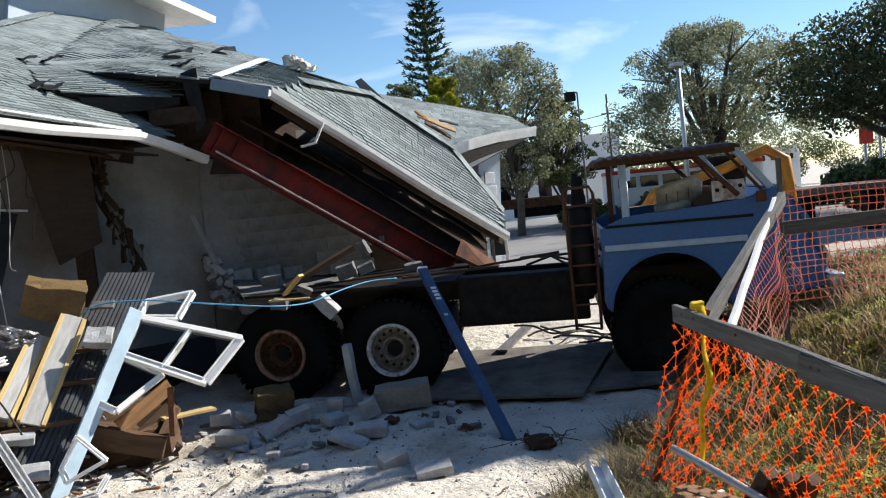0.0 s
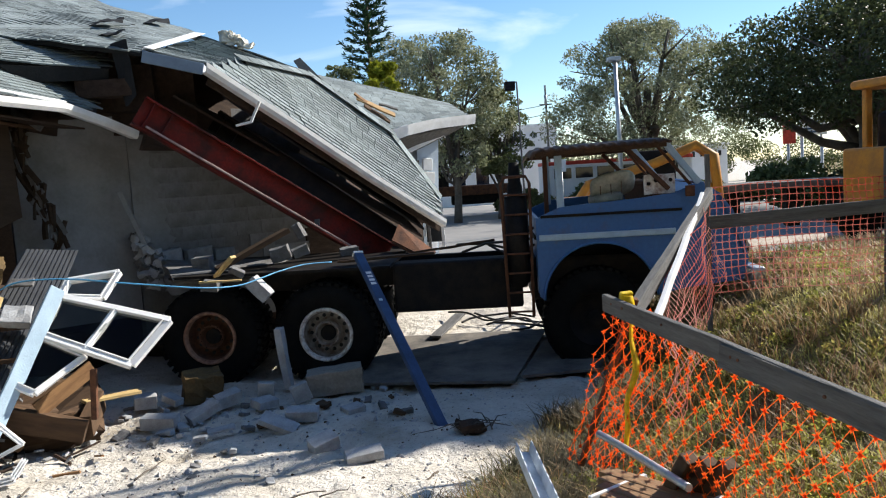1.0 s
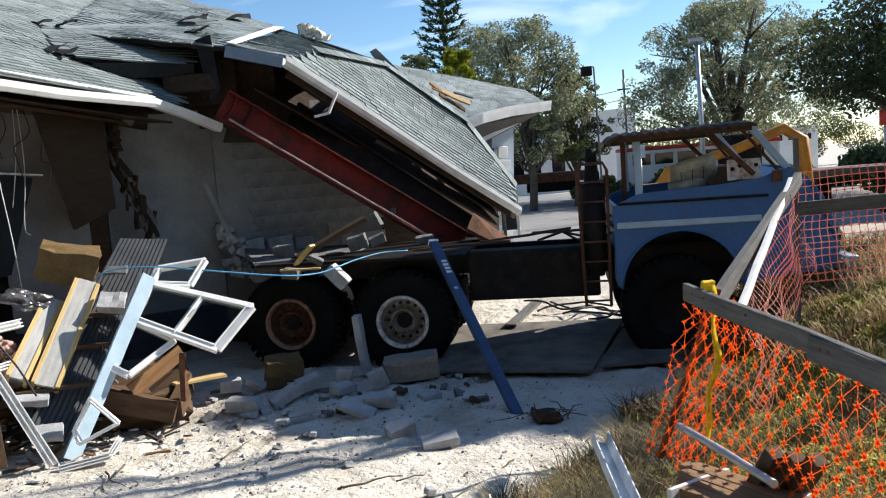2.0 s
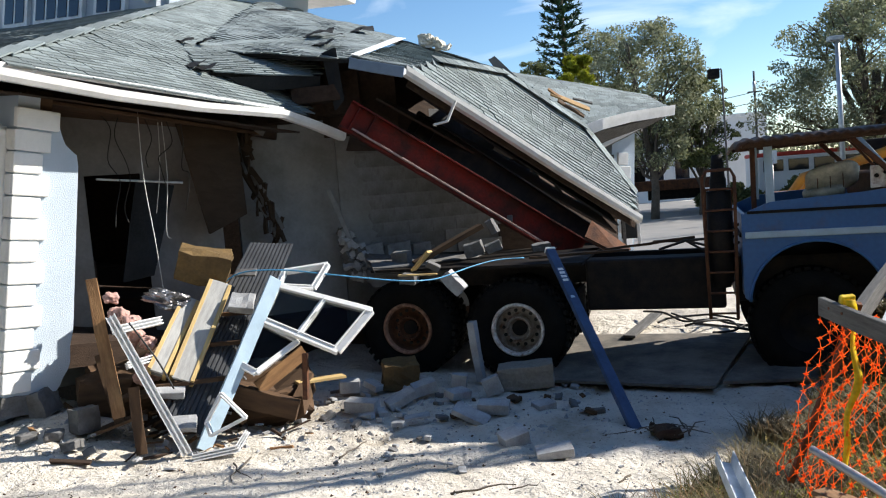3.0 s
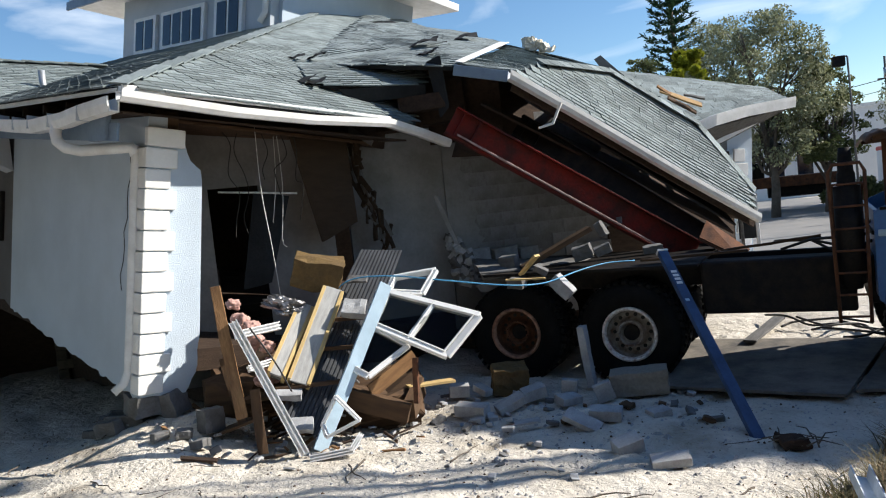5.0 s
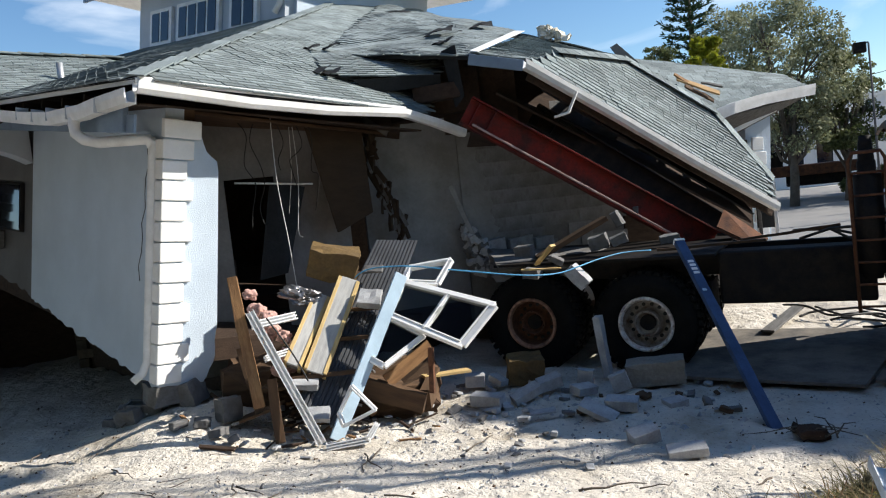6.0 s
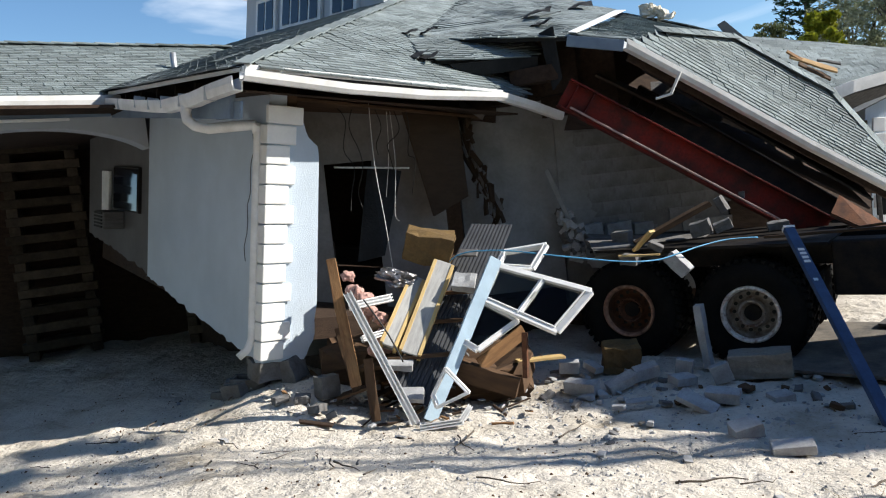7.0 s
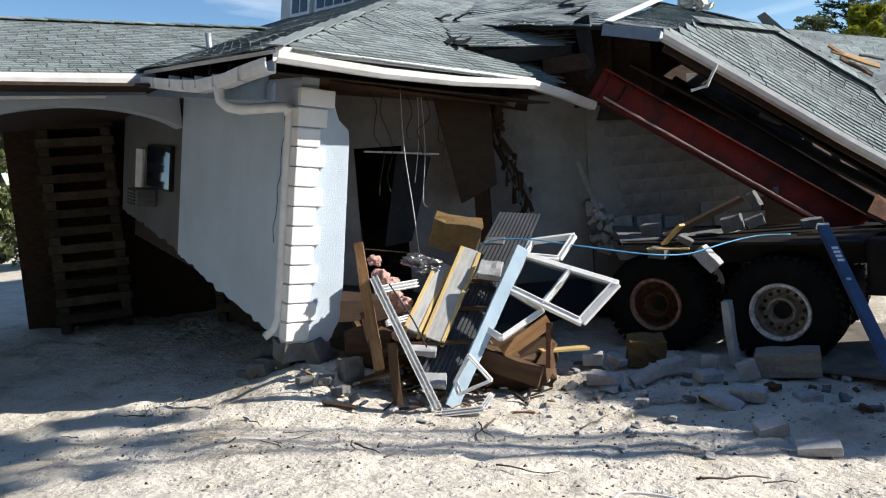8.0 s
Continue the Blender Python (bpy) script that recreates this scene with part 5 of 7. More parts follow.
tree("yellow_tree", (-28.0, 17.0, 0), 7.5, 3.6, 0.6, M_LEAF, "sunlit shrub tree beyond the covered drive", 18, 7000, 0.16, clump_n=40)

# tall tiered pine
pine = root("pine_tree", Matrix.Translation((-0.25, 40.0, 0)), "tall tiered dark green pine", "tree", group="background trees")
part("trunk", tube([(0, 0, -0.2), (0, 0, 7), (0.05, 0, 14.6)], 0.22, 8, taper=0.15), M_BARK, pine)
rnd = random.Random(8)
pv, pf = [], []
for tier in range(24):
    z = 3.5 + 11.0 * tier / 24
    reach = 2.3 * (1 - tier / 24) ** 0.8 + 0.18
    for k in range(7):
        a = 2 * math.pi * (k + 0.5 * (tier % 2)) / 7 + rnd.uniform(-0.15, 0.15)
        r1 = reach * rnd.uniform(0.75, 1.05)
        for j in range(46):
            t = rnd.random() ** 0.8
            c = Vector((math.cos(a) * r1 * t, math.sin(a) * r1 * t, z + 0.28 * r1 * t * t + rnd.uniform(-0.05, 0.1)))
            d = Vector((math.cos(a) + rnd.uniform(-1, 1), math.sin(a) + rnd.uniform(-1, 1), rnd.uniform(-0.2, 0.9))).normalized() * rnd.uniform(0.16, 0.32)
            s = d.cross(Vector((rnd.uniform(-1, 1), rnd.uniform(-1, 1), 1))).normalized() * 0.05
            i = len(pv)
            pv += [c - s, c + s, c + d + s * 0.4, c + d - s * 0.4]
            pf.append((i, i + 1, i + 2, i + 3))
me = bpy.data.meshes.new("crown")
me.from_pydata(pv, [], pf)
me.materials.append(M_PINE)
crown = new("crown", me)
crown.parent = pine

# ---- poles and far buildings ----
def pole(name, x, y, top, r, label, head=None, lean=0.0):
    ob = root(name, Matrix.Translation((x, y, 0)), label, "pole", group="street poles")
    part("shaft", tube([(0, 0, -0.2), (lean * 0.5, 0, top / 2), (lean, 0, top)], r, 10, taper=0.75), M_STEEL if head == "box" else M_GREYWOOD, ob)
    if head == "box":
        part("lamp_head", box(0.48, 0.35, 0.16, at=(lean - 0.05, 0, top + 0.08), bevel=0.03), M_STEEL, ob, "flat pale lamp head")
    if head == "flood":
        part("lamp_head", box(0.45, 0.35, 0.4, at=(lean - 0.32, 0, top - 0.15), bevel=0.04), M_BLACK, ob, "black floodlight head")
        part("arm", bar((lean - 0.4, 0, top + 0.02), (lean, 0, top + 0.02), 0.05, 0.05), M_BLACK, ob)
    if head == "cross":
        part("crossarm", bar((lean - 0.4, 0, top - 1.2), (lean + 0.4, 0, top - 1.2), 0.07, 0.08), M_GREYWOOD, ob)
        part("insulator", tube([(lean, 0, top - 1.2), (lean, 0, top - 0.6)], 0.09, 8), M_STEEL, ob)
    return ob


pole("street_lamp", 9.2, 28.1, 6.2, 0.10, "pale grey steel lamp post", "box", -0.12)
pole("street_lamp", 6.3, 33.0, 6.2, 0.05, "thin dark floodlight pole", "flood", -0.12)
pole("utility_pole", 10.7, 47.0, 7.6, 0.08, "grey wooden utility pole", "cross", -0.1)
pole("utility_pole", 19.3, 28.5, 13.5, 0.22, "large grey wooden utility pole")
for k, (z0, z1) in enumerate(((7.2, 8.1), (6.6, 6.0))):
    w = root("power_line", Matrix.Translation((10.7, 47, z0 - 0.8)), "thin dark overhead power line", "cable", group="power lines")
    part("wire", tube([(-9, 3, z1 - z0 - 0.4), (-4, 1.5, -0.5), (0, 0, 0)], 0.02, 5), M_CABLE, w)


def far_building(name, x, y, w, d, h, label, material, bays=0, turn=0.0):
    ob = root(name, pose(x, y, 0, 0, 0, turn), label, "building", group="far buildings")
    part("wall", box(w, d, h, at=(0, 0, h / 2)), material, ob)
    part("roof", box(w + 0.3, d + 0.3, 0.25, at=(0, 0, h + 0.12)), M_TRIM, ob)
    for k in range(bays):
        x0 = -w / 2 + w * (k + 0.5) / bays
        win = part("window", box(w / bays * 0.62, 0.1, h * 0.6, at=(x0, -d / 2 - 0.03, h * 0.45)), M_TRIM, ob)
        part("pane", box(w / bays * 0.54, 0.06, h * 0.54, at=(x0, -d / 2 - 0.07, h * 0.45)), M_DARKGLASS, win)
    return ob


far_building("commercial_building", 5.5, 58.0, 5.2, 8, 5.2, "far white building with tall grey windows", M_FARWHITE, 3)
far_building("commercial_building", 10.9, 61.0, 5.4, 8, 5.6, "far plain white flat-roofed building", M_FARWHITE)
shop = far_building("shop_building", 24.6, 60.0, 4.2, 8, 3.3, "far white shop with a lettered front", M_FARWHITE)
for k in range(2):
    for j in range(5 if k else 4):
        part("sign_stroke", box(0.22, 0.05, 0.4, at=(-1.7 + 1.75 * k + 0.36 * j, -4.04, 2.75)), M_CABLE, shop)
roadside = root("road_sign", Matrix.Translation((27.0, 45.0, -0.7)), "white and red roadside sign board on posts", "sign")
part("board", box(1.9, 0.15, 1.0, at=(0, 0, 4.6), bevel=0.02), M_TRIM, roadside, "white board with blue text bars")
part("red_board", box(0.8, 0.15, 1.5, at=(-1.5, 0, 4.4), bevel=0.02), M_REDSIGN, roadside, "red sign panel")
for k in range(4):
    part("text_bar", box(1.4 - 0.3 * (k % 2), 0.02, 0.10, at=(0.1, -0.09, 4.92 - 0.21 * k)), M_POSTBLUE, roadside)
for x0 in (-1.5, -0.6, 0.7):
    part("post", tube([(x0, 0.12, -0.2), (x0, 0.12, 4.6)], 0.09), M_STEEL, roadside)
bus = root("coach", Matrix.Translation((13.6, 43.0, 0)), "long white coach with a dark red roof stripe", "coach")
part("body", box(8.6, 2.5, 2.05, at=(0, 0, 1.6), bevel=0.2), M_FARWHITE, bus)
part("stripe", box(8.62, 2.54, 0.24, at=(0, 0, 2.58), bevel=0.1), M_REDSIGN, bus, "dark red roof stripe")
for k in range(6):
    part("window", box(1.0, 0.04, 0.6, at=(-3.4 + 1.25 * k, -1.27, 2.0), bevel=0.03), M_DARKGLASS, bus)
for s in (-2.9, 2.7):
    part("wheel", tube([(s, -1.2, 0.48), (s, -0.9, 0.48)], 0.48, 20), M_RUBBER, bus)


def hedge(x0, y0, x1, y1, h, w, n, seed, label):
    rnd = random.Random(seed)
    cl = [((x0 + (x1 - x0) * t + rnd.uniform(-0.4, 0.4), y0 + (y1 - y0) * t + rnd.uniform(-w, w), rnd.uniform(0.2, 0.9) * h), h * rnd.uniform(0.25, 0.45)) for t in [k / 59 for k in range(60)]]
    me = leaf_cloud(cl, n, 0.12, seed)
    me.materials.append(M_LEAF)
    return tagged(new("hedge", me), label, "hedge", kind="stuff")


hedge(6.5, 38.5, 26, 36.0, 1.25, 0.5, 16000, 31, "dark clipped hedge along the lot")
hedge(13, 24.5, 34, 18.0, 1.9, 0.8, 26000, 33, "shaggy roadside bushes under the oaks")
hedge(8, 84, 70, 62, 4.2, 1.5, 40000, 37, "distant line of trees across the road")
hedge(-34, 16, -16, 22, 2.2, 0.8, 9000, 35, "bushes beyond the covered drive")
# ---- wreckage in front of the opening ----
def plank(name, p, q, w, h, material, label, category="board", up=(0, 0, 1), group="", rough=0.006):
    m, ln = along(p, q, up)
    b = box(ln, w, h, bevel=0.004)
    bmesh.ops.subdivide_edges(b, edges=[e for e in b.edges if e.calc_length() > 0.3], cuts=7, use_grid_fill=True)
    for v in b.verts:
        v.co += noise.noise_vector(v.co * 3 + m.translation * 5) * rough
    ob = mesh_ob(name, b, material)
    ob.matrix_world = m
    return tagged(ob, label, category, group)


plank("painted_board", (-3.45, 5.98, 0.05), (-2.99, 6.88, 1.47), 0.14, 0.035, M_PALEBLUE, "long pale blue painted board leaning on the wreckage", up=(1, -0.6, 0.4))
plank("timber_stud", (-4.33, 5.92, 1.66), (-4.05, 5.71, 0.45), 0.10, 0.05, M_WOOD2, "split brown pine stud leaning by the torn wall", up=(0.5, -0.8, 0), rough=0.02)
plank("timber_stud", (-3.95, 5.80, 0.70), (-3.87, 5.70, 0.12), 0.09, 0.05, M_BROWN, "short brown broken stud stuck in sand", up=(0.5, -0.8, 0), rough=0.012)
plank("timber_stud", (-4.42, 6.05, 0.95), (-4.25, 6.0, 0.30), 0.09, 0.05, M_BROWN, "dark broken stud at the wall foot", up=(0.5, -0.8, 0), rough=0.012)


def track(p, q, w, label, group="window frame parts"):
    """A folded window or door track: a base with two lips."""
    m, ln = along(p, q, (0.45, -0.75, 0.3))
    ob = root("window_track", m, label, "window frame", group=group)
    part("base", box(ln, w, 0.012), M_PVC, ob)
    for s in (-1, 0, 1):
        part("lip", box(ln, 0.010, 0.045, at=(0, s * (w / 2 - 0.005), 0.025)), M_PVC, ob)
    return ob


track((-4.16, 5.90, 1.32), (-3.47, 5.76, 0.10), 0.085, "long white aluminium window track")
track((-4.22, 5.98, 1.17), (-3.97, 6.38, 1.18), 0.075, "white window track inside the opening")
track((-4.10, 5.95, 0.85), (-3.95, 6.28, 0.86), 0.06, "white window track among rubble")
track((-3.37, 5.66, 0.10), (-3.02, 5.84, 0.12), 0.06, "white window track lying on sand")
track((-3.00, 5.97, 0.22), (-3.06, 5.84, 0.10), 0.05, "short white track piece on sand")


def sash(c, rail, name, label, bars=(), glass=True):
    """A window sash from its four corners: rails with a stepped section, and a pane."""
    c = [Vector(p) for p in c]
    mid = sum(c, Vector()) / 4
    n = (c[1] - c[0]).cross(c[3] - c[0]).normalized()
    ob = root(name, Matrix.Translation(mid), label, "window", group="broken window sashes")
    for i in range(4):
        p, q = c[i] - mid, c[(i + 1) % 4] - mid
        r = part("rail", bar(p, q, rail, 0.05, up=n, bevel=0.005), M_PVC, ob)
        part("bead", bar(p * 0.90, q * 0.90, 0.014, 0.07, up=n, bevel=0.003), M_PVC, r)
    for u, v in bars:
        p = c[0].lerp(c[1], u) - mid
        q = c[3].lerp(c[2], v) - mid
        part("mullion", bar(p, q, rail * 0.9, 0.05, up=n, bevel=0.005), M_PVC, ob)
        part("bead", bar(p, q, 0.014, 0.072, up=n, bevel=0.003), M_PVC, ob)
    if glass:
        pane = part("pane", slab([(p - mid) * 0.92 for p in c], 0.005, n=n), M_CLEAR, ob, "dusty clear glass")
        pane.visible_shadow = False
    return ob


M_CLEAR = bpy.data.materials.new("dusty_glass")
M_CLEAR.use_nodes = True
cn, cl = M_CLEAR.node_tree.nodes, M_CLEAR.node_tree.links
c_tr, c_gl, c_mx, c_lw = cn.new("ShaderNodeBsdfTransparent"), cn.new("ShaderNodeBsdfGlossy"), cn.new("ShaderNodeMixShader"), cn.new("ShaderNodeFresnel")
c_tr.inputs[0].default_value, c_gl.inputs["Roughness"].default_value = (0.55, 0.58, 0.58, 1), 0.08
c_lw.inputs["IOR"].default_value = 1.22
cl.new(c_lw.outputs[0], c_mx.inputs[0])
cl.new(c_tr.outputs[0], c_mx.inputs[1])
cl.new(c_gl.outputs[0], c_mx.inputs[2])
cl.new(c_mx.outputs[0], cn["Material Output"].inputs[0])

sash([(-3.07, 7.06, 1.37), (-2.07, 7.0, 1.08), (-2.35, 6.7, 0.75), (-3.13, 6.71, 1.1)], 0.065, "broken_window", "white double window sash hanging aslant over debris", bars=[(0.52, 0.50)])
sash([(-3.12, 6.72, 1.07), (-2.76, 6.75, 0.86), (-3.07, 6.4, 0.64), (-3.24, 6.43, 0.72)], 0.055, "broken_window", "white half sash broken below the double sash")
sash([(-3.06, 7.28, 1.49), (-2.60, 7.35, 1.53), (-2.71, 7.15, 1.31), (-3.07, 7.08, 1.36)], 0.05, "broken_window", "white small sash behind the double sash", glass=False)
sash([(-3.27, 6.08, 0.55), (-3.04, 6.07, 0.32), (-3.33, 5.93, 0.20), (-3.40, 6.0, 0.3)], 0.025, "broken_window", "thin bent white screen frame on sand", glass=False)

# ribbed soffit sheet leaning under the boards
ribbed = root("ribbed_sheet", Matrix.Translation((-3.6, 6.9, 1.0)), "long grey ribbed metal soffit sheet leaning on rubble", "metal sheet")
rb = bmesh.new()
bl, br, tr_, tl = (Vector(p) - Vector((-3.6, 6.9, 1.0)) for p in ((-3.86, 6.05, 0.40), (-3.40, 6.08, 0.06), (-3.20, 7.96, 1.74), (-3.66, 7.80, 1.78)))
nrm = (br - bl).cross(tl - bl).normalized()
cols = []
for i in range(97):
    u = i / 96
    lift = 0.012 if (i // 2) % 4 else -0.002
    cols.append([rb.verts.new((bl.lerp(br, u)).lerp(tl.lerp(tr_, u), v) + nrm * (lift + 0.03 * math.sin(v * 3 + u))) for v in [k / 8 for k in range(9)]])
for a, c in zip(cols, cols[1:]):
    for k in range(8):
        rb.faces.new((a[k], c[k], c[k + 1], a[k + 1]))
sheet = part("sheet", rb, M_RIB, ribbed)
mod = sheet.modifiers.new("thickness", "SOLIDIFY")
mod.thickness = 0.004
for p, q in (((-3.78, 6.86, 1.13), (-3.32, 7.05, 1.12)), ((-3.74, 6.62, 0.88), (-3.36, 6.76, 0.87)), ((-3.92, 6.10, 0.62), (-3.34, 6.42, 0.60))):
    plank("batten", p, q, 0.05, 0.04, M_BROWN, "rusty brown batten across the ribbed sheet", "batten", group="battens")


def sandwich(p, q, w, label):
    """A length of insulated wall panel: grey skin, pine edges."""
    m, ln = along(p, q, (0.5, -0.7, 0.5))
    ob = root("wall_panel_strip", m, label, "panel", group="panel strips")
    part("skin", ragged(box(ln, w, 0.03, at=(0, 0, 0.05), bevel=0.003), 2, 0.004, 3), M_PANEL, ob, "grey textured face")
    for s in (-1, 1):
        part("edge", box(ln * 0.98, 0.036, 0.14, at=(0, s * (w / 2 + 0.012), 0.005), bevel=0.003), M_YPINE, ob, "yellow pine edge")
    part("core", box(ln * 0.97, w - 0.02, 0.06, at=(0, 0, 0.0)), M_CONC, ob)
    return ob


sandwich((-3.92, 6.12, 0.72), (-3.92, 6.86, 1.28), 0.12, "short grey wall panel strip with pine edges")
sandwich((-3.74, 6.22, 0.62), (-3.66, 7.02, 1.42), 0.17, "grey wall panel strip with yellow pine edges")
foam = tagged(mesh_ob("foam_block", rough_block(0.52, 0.36, 0.32, 3, 0.045), M_FOAMB), "large brown-yellow insulation block resting on the planks", "block")
foam.matrix_world = pose(-3.87, 7.12, 1.62, 12, 14, 25)
plank("timber_beam", (-3.42, 6.58, 0.40), (-2.79, 6.66, 0.20), 0.10, 0.20, M_BROWN, "dark brown boxed timber beam on sand", "beam")
plank("timber_beam", (-2.80, 6.70, 0.22), (-2.90, 7.3, 0.30), 0.10, 0.20, M_BROWN, "dark brown boxed timber beam on sand", "beam")
plank("timber_board", (-3.16, 6.60, 0.44), (-2.80, 6.98, 0.70), 0.03, 0.15, M_WOOD2, "split brown board wedged aslant", "board")
plank("iron_post", (-2.68, 6.68, 0.75), (-2.71, 6.67, 0.30), 0.05, 0.05, M_RUST, "short rusty square post", "post", up=(1, 0, 0))
plank("timber_board", (-2.95, 7.05, 0.36), (-2.55, 7.40, 0.33), 0.12, 0.03, M_YPINE, "yellow pine board lying in rubble", "board")
plank("timber_board", (-4.55, 6.05, 0.22), (-4.10, 6.1, 0.36), 0.28, 0.03, M_BROWN, "brown plywood scrap under the wall", "board")
plank("timber_board", (-4.45, 6.35, 0.45), (-3.95, 6.45, 0.50), 0.25, 0.04, M_BROWN, "brown plywood scrap under the wall", "board")
plank("timber_board", (-2.05, 8.95, 1.32), (-1.22, 9.25, 1.72), 0.22, 0.06, M_BROWN, "split brown board on the truck deck", "board")
plank("timber_board", (-1.95, 8.45, 1.30), (-1.72, 8.35, 1.52), 0.10, 0.03, M_YPINE, "broken end of a pale pine board", "board", rough=0.02)
plank("timber_board", (-2.1, 8.3, 1.26), (-1.65, 8.35, 1.25), 0.06, 0.02, M_YPINE, "thin pine lath on the tyre", "board")
for k, (p, q) in enumerate((((-0.6, 8.75, 1.33), (0.55, 8.8, 1.36)), ((0.3, 9.2, 1.33), (1.3, 8.9, 1.45)), ((0.9, 9.6, 1.36), (1.5, 9.3, 1.38)))):
    plank("timber_board", p, q, 0.06, 0.03, M_BROWN, "thin split board on the truck chassis", "board", rough=0.015)


def scrap(name, at, size, rot, material, label, category="block", group="scattered blocks", amount=0.012, seed=0):
    ob = tagged(mesh_ob(name, rough_block(*size, seed, amount), material), label, category, group)
    ob.matrix_world = pose(*at, *rot)
    return ob


BL = ((-2.29, 7.12, 0.10, 0.40, 0.2, 0.16, 4, 3, -8), (-1.93, 7.32, 0.10, 0.38, 0.2, 0.12, 10, -25, 35), (-2.62, 7.75, 0.14, 0.26, 0.2, 0.18, 5, 5, 20), (-2.36, 7.80, 0.12, 0.24, 0.15, 0.10, 0, 20, -30),
      (-1.74, 7.60, 0.14, 0.30, 0.2, 0.16, 8, -14, 28), (-1.00, 7.58, 0.14, 0.22, 0.10, 0.26, 5, -24, 10), (-0.92, 6.98, 0.10, 0.36, 0.2, 0.14, 8, 4, -2), (-1.12, 6.80, 0.08, 0.42, 0.2, 0.08, 18, 30, -8),
      (-0.66, 6.16, 0.08, 0.28, 0.2, 0.16, 12, -14, 30), (-0.31, 5.87, 0.06, 0.36, 0.22, 0.09, 4, -6, 10), (-1.36, 7.50, 0.09, 0.30, 0.2, 0.11, 10, 6, 50), (-1.66, 6.85, 0.06, 0.30, 0.15, 0.03, 4, -4, 15),
      (-0.45, 7.15, 0.05, 0.24, 0.2, 0.10, 4, -4, 35), (-1.38, 7.75, 0.15, 0.20, 0.12, 0.22, 0, 10, 0))
for k, (x, y, z, sx, sy, sz, rx, ry, rz) in enumerate(BL):
    scrap("concrete_block", (x, y, z - 0.01 + ground_z(x, y) * 0.5), (sx * 0.84, sy * 0.8, sz * 0.74), (rx, ry * 0.8, rz), M_CONC_L, "broken pale grey concrete block lying on sand", seed=k, amount=0.003)
scrap("timber_block", (-0.66, 7.85, 0.16), (0.58, 0.3, 0.25, ), (0, -4, 3), M_STONE, "long weathered block chocking the wheel", seed=31, amount=0.02)
scrap("rock", (-2.10, 8.02, 0.17), (0.40, 0.3, 0.30), (8, 4, 20), M_FOAMB, "yellow-brown rough block chocking the wheel", "rock", seed=32, amount=0.03)
scrap("concrete_block", (-1.24, 8.22, 0.36), (0.085, 0.14, 0.68), (0, -6, -5), M_CONC_L, "narrow slab standing between the wheels", seed=33)
scrap("concrete_block", (-1.46, 8.35, 1.14), (0.28, 0.2, 0.14), (0, 48, -5), M_CONC_L, "block caught between the tyres", seed=34)
for k, (x, y, z, sx, sz, ry) in enumerate(((-2.02, 8.35, 1.22, 0.26, 0.15, 4), (-1.30, 8.9, 1.48, 0.30, 0.22, -14), (-1.05, 8.85, 1.50, 0.26, 0.15, -20), (-1.10, 9.3, 1.72, 0.12, 0.26, -25), (-0.95, 9.6, 1.80, 0.24, 0.12, 2), (-1.75, 8.5, 1.34, 0.22, 0.09, 30), (-2.25, 9.0, 1.42, 0.3, 0.2, 0), (-2.6, 9.2, 1.3, 0.4, 0.25, 6), (-0.5, 9.3, 1.42, 0.3, 0.12, -6))):
    scrap("concrete_block", (x, y + 0.15, z - 0.03), (sx * 0.75, 0.16, sz * 0.75), (4, ry, 10 * k % 30 - 10), M_CONC, "broken grey block piled on the truck deck", group="blocks on the truck", seed=40 + k)
scrap("debris_mound", (-1.9, 9.5, 1.19), (1.7, 0.9, 0.25), (4, 4, 20), M_CONC, "grey rubble and dust heaped on the truck deck", "rubble", seed=71, amount=0.10)
# both mounds are coloured dark for the unlit void behind the wreckage
scrap("debris_mound", (-3.75, 7.35, 0.12), (1.5, 1.4, 0.42), (0, 0, 20), M_BROWN, "heap of dusty rubble under the wreckage", "rubble", seed=72, amount=0.16)
scrap("debris_mound", (-4.75, 7.0, 0.3), (0.9, 1.2, 0.7), (0, 0, 30), M_BROWN, "rubble slope inside the opening", "rubble", seed=74, amount=0.16)
def crumpled(name, at, size, rot, material, label, category, group, seed, fold, fine):
    """A soft or crumpled lump: a ball pushed in and out at two scales."""
    b = bmesh.new()
    bmesh.ops.create_icosphere(b, subdivisions=4, radius=1)
    for v in b.verts:
        q = v.co * 1.7 + Vector((seed, 0, seed * 0.7))
        v.co *= 1 + fold * noise.noise(q) + fine * abs(noise.noise(q * 3.1)) - fine * abs(noise.noise(q * 7.0))
        v.co = Vector((v.co.x * size[0], v.co.y * size[1], v.co.z * size[2]))
    ob = tagged(mesh_ob(name, b, material, smooth=category == "insulation"), label, category, group)
    ob.matrix_world = pose(*at, *rot)
    return ob


for k, (x, y, z, r) in enumerate(((-4.40, 6.36, 1.24, 0.13), (-4.26, 6.34, 1.18, 0.11), (-4.34, 6.42, 1.06, 0.15), (-4.12, 6.36, 0.98, 0.10), (-4.05, 6.28, 0.80, 0.12), (-4.48, 6.40, 1.42, 0.09), (-4.20, 6.42, 0.66, 0.14))):
    crumpled("insulation_clump", (x, y, z), (r * 0.75, r * 0.6, r * 0.7), (20 * k, 30, 10), M_INSUL, "torn pink insulation clump in the opening", "insulation", "insulation clumps", 80 + k, 0.5, 0.28)
crumpled("crumpled_foil", (-4.07, 6.72, 1.34), (0.20, 0.13, 0.10), (10, 20, 30), M_FOIL, "crumpled silver foil duct scrap", "foil", "", 90, 0.5, 0.35)
scrap("concrete_block", (-3.36, 6.86, 1.24), (0.24, 0.2, 0.09), (38, 8, 15), M_CONC_L, "pale block lying on the ribbed sheet", seed=91)
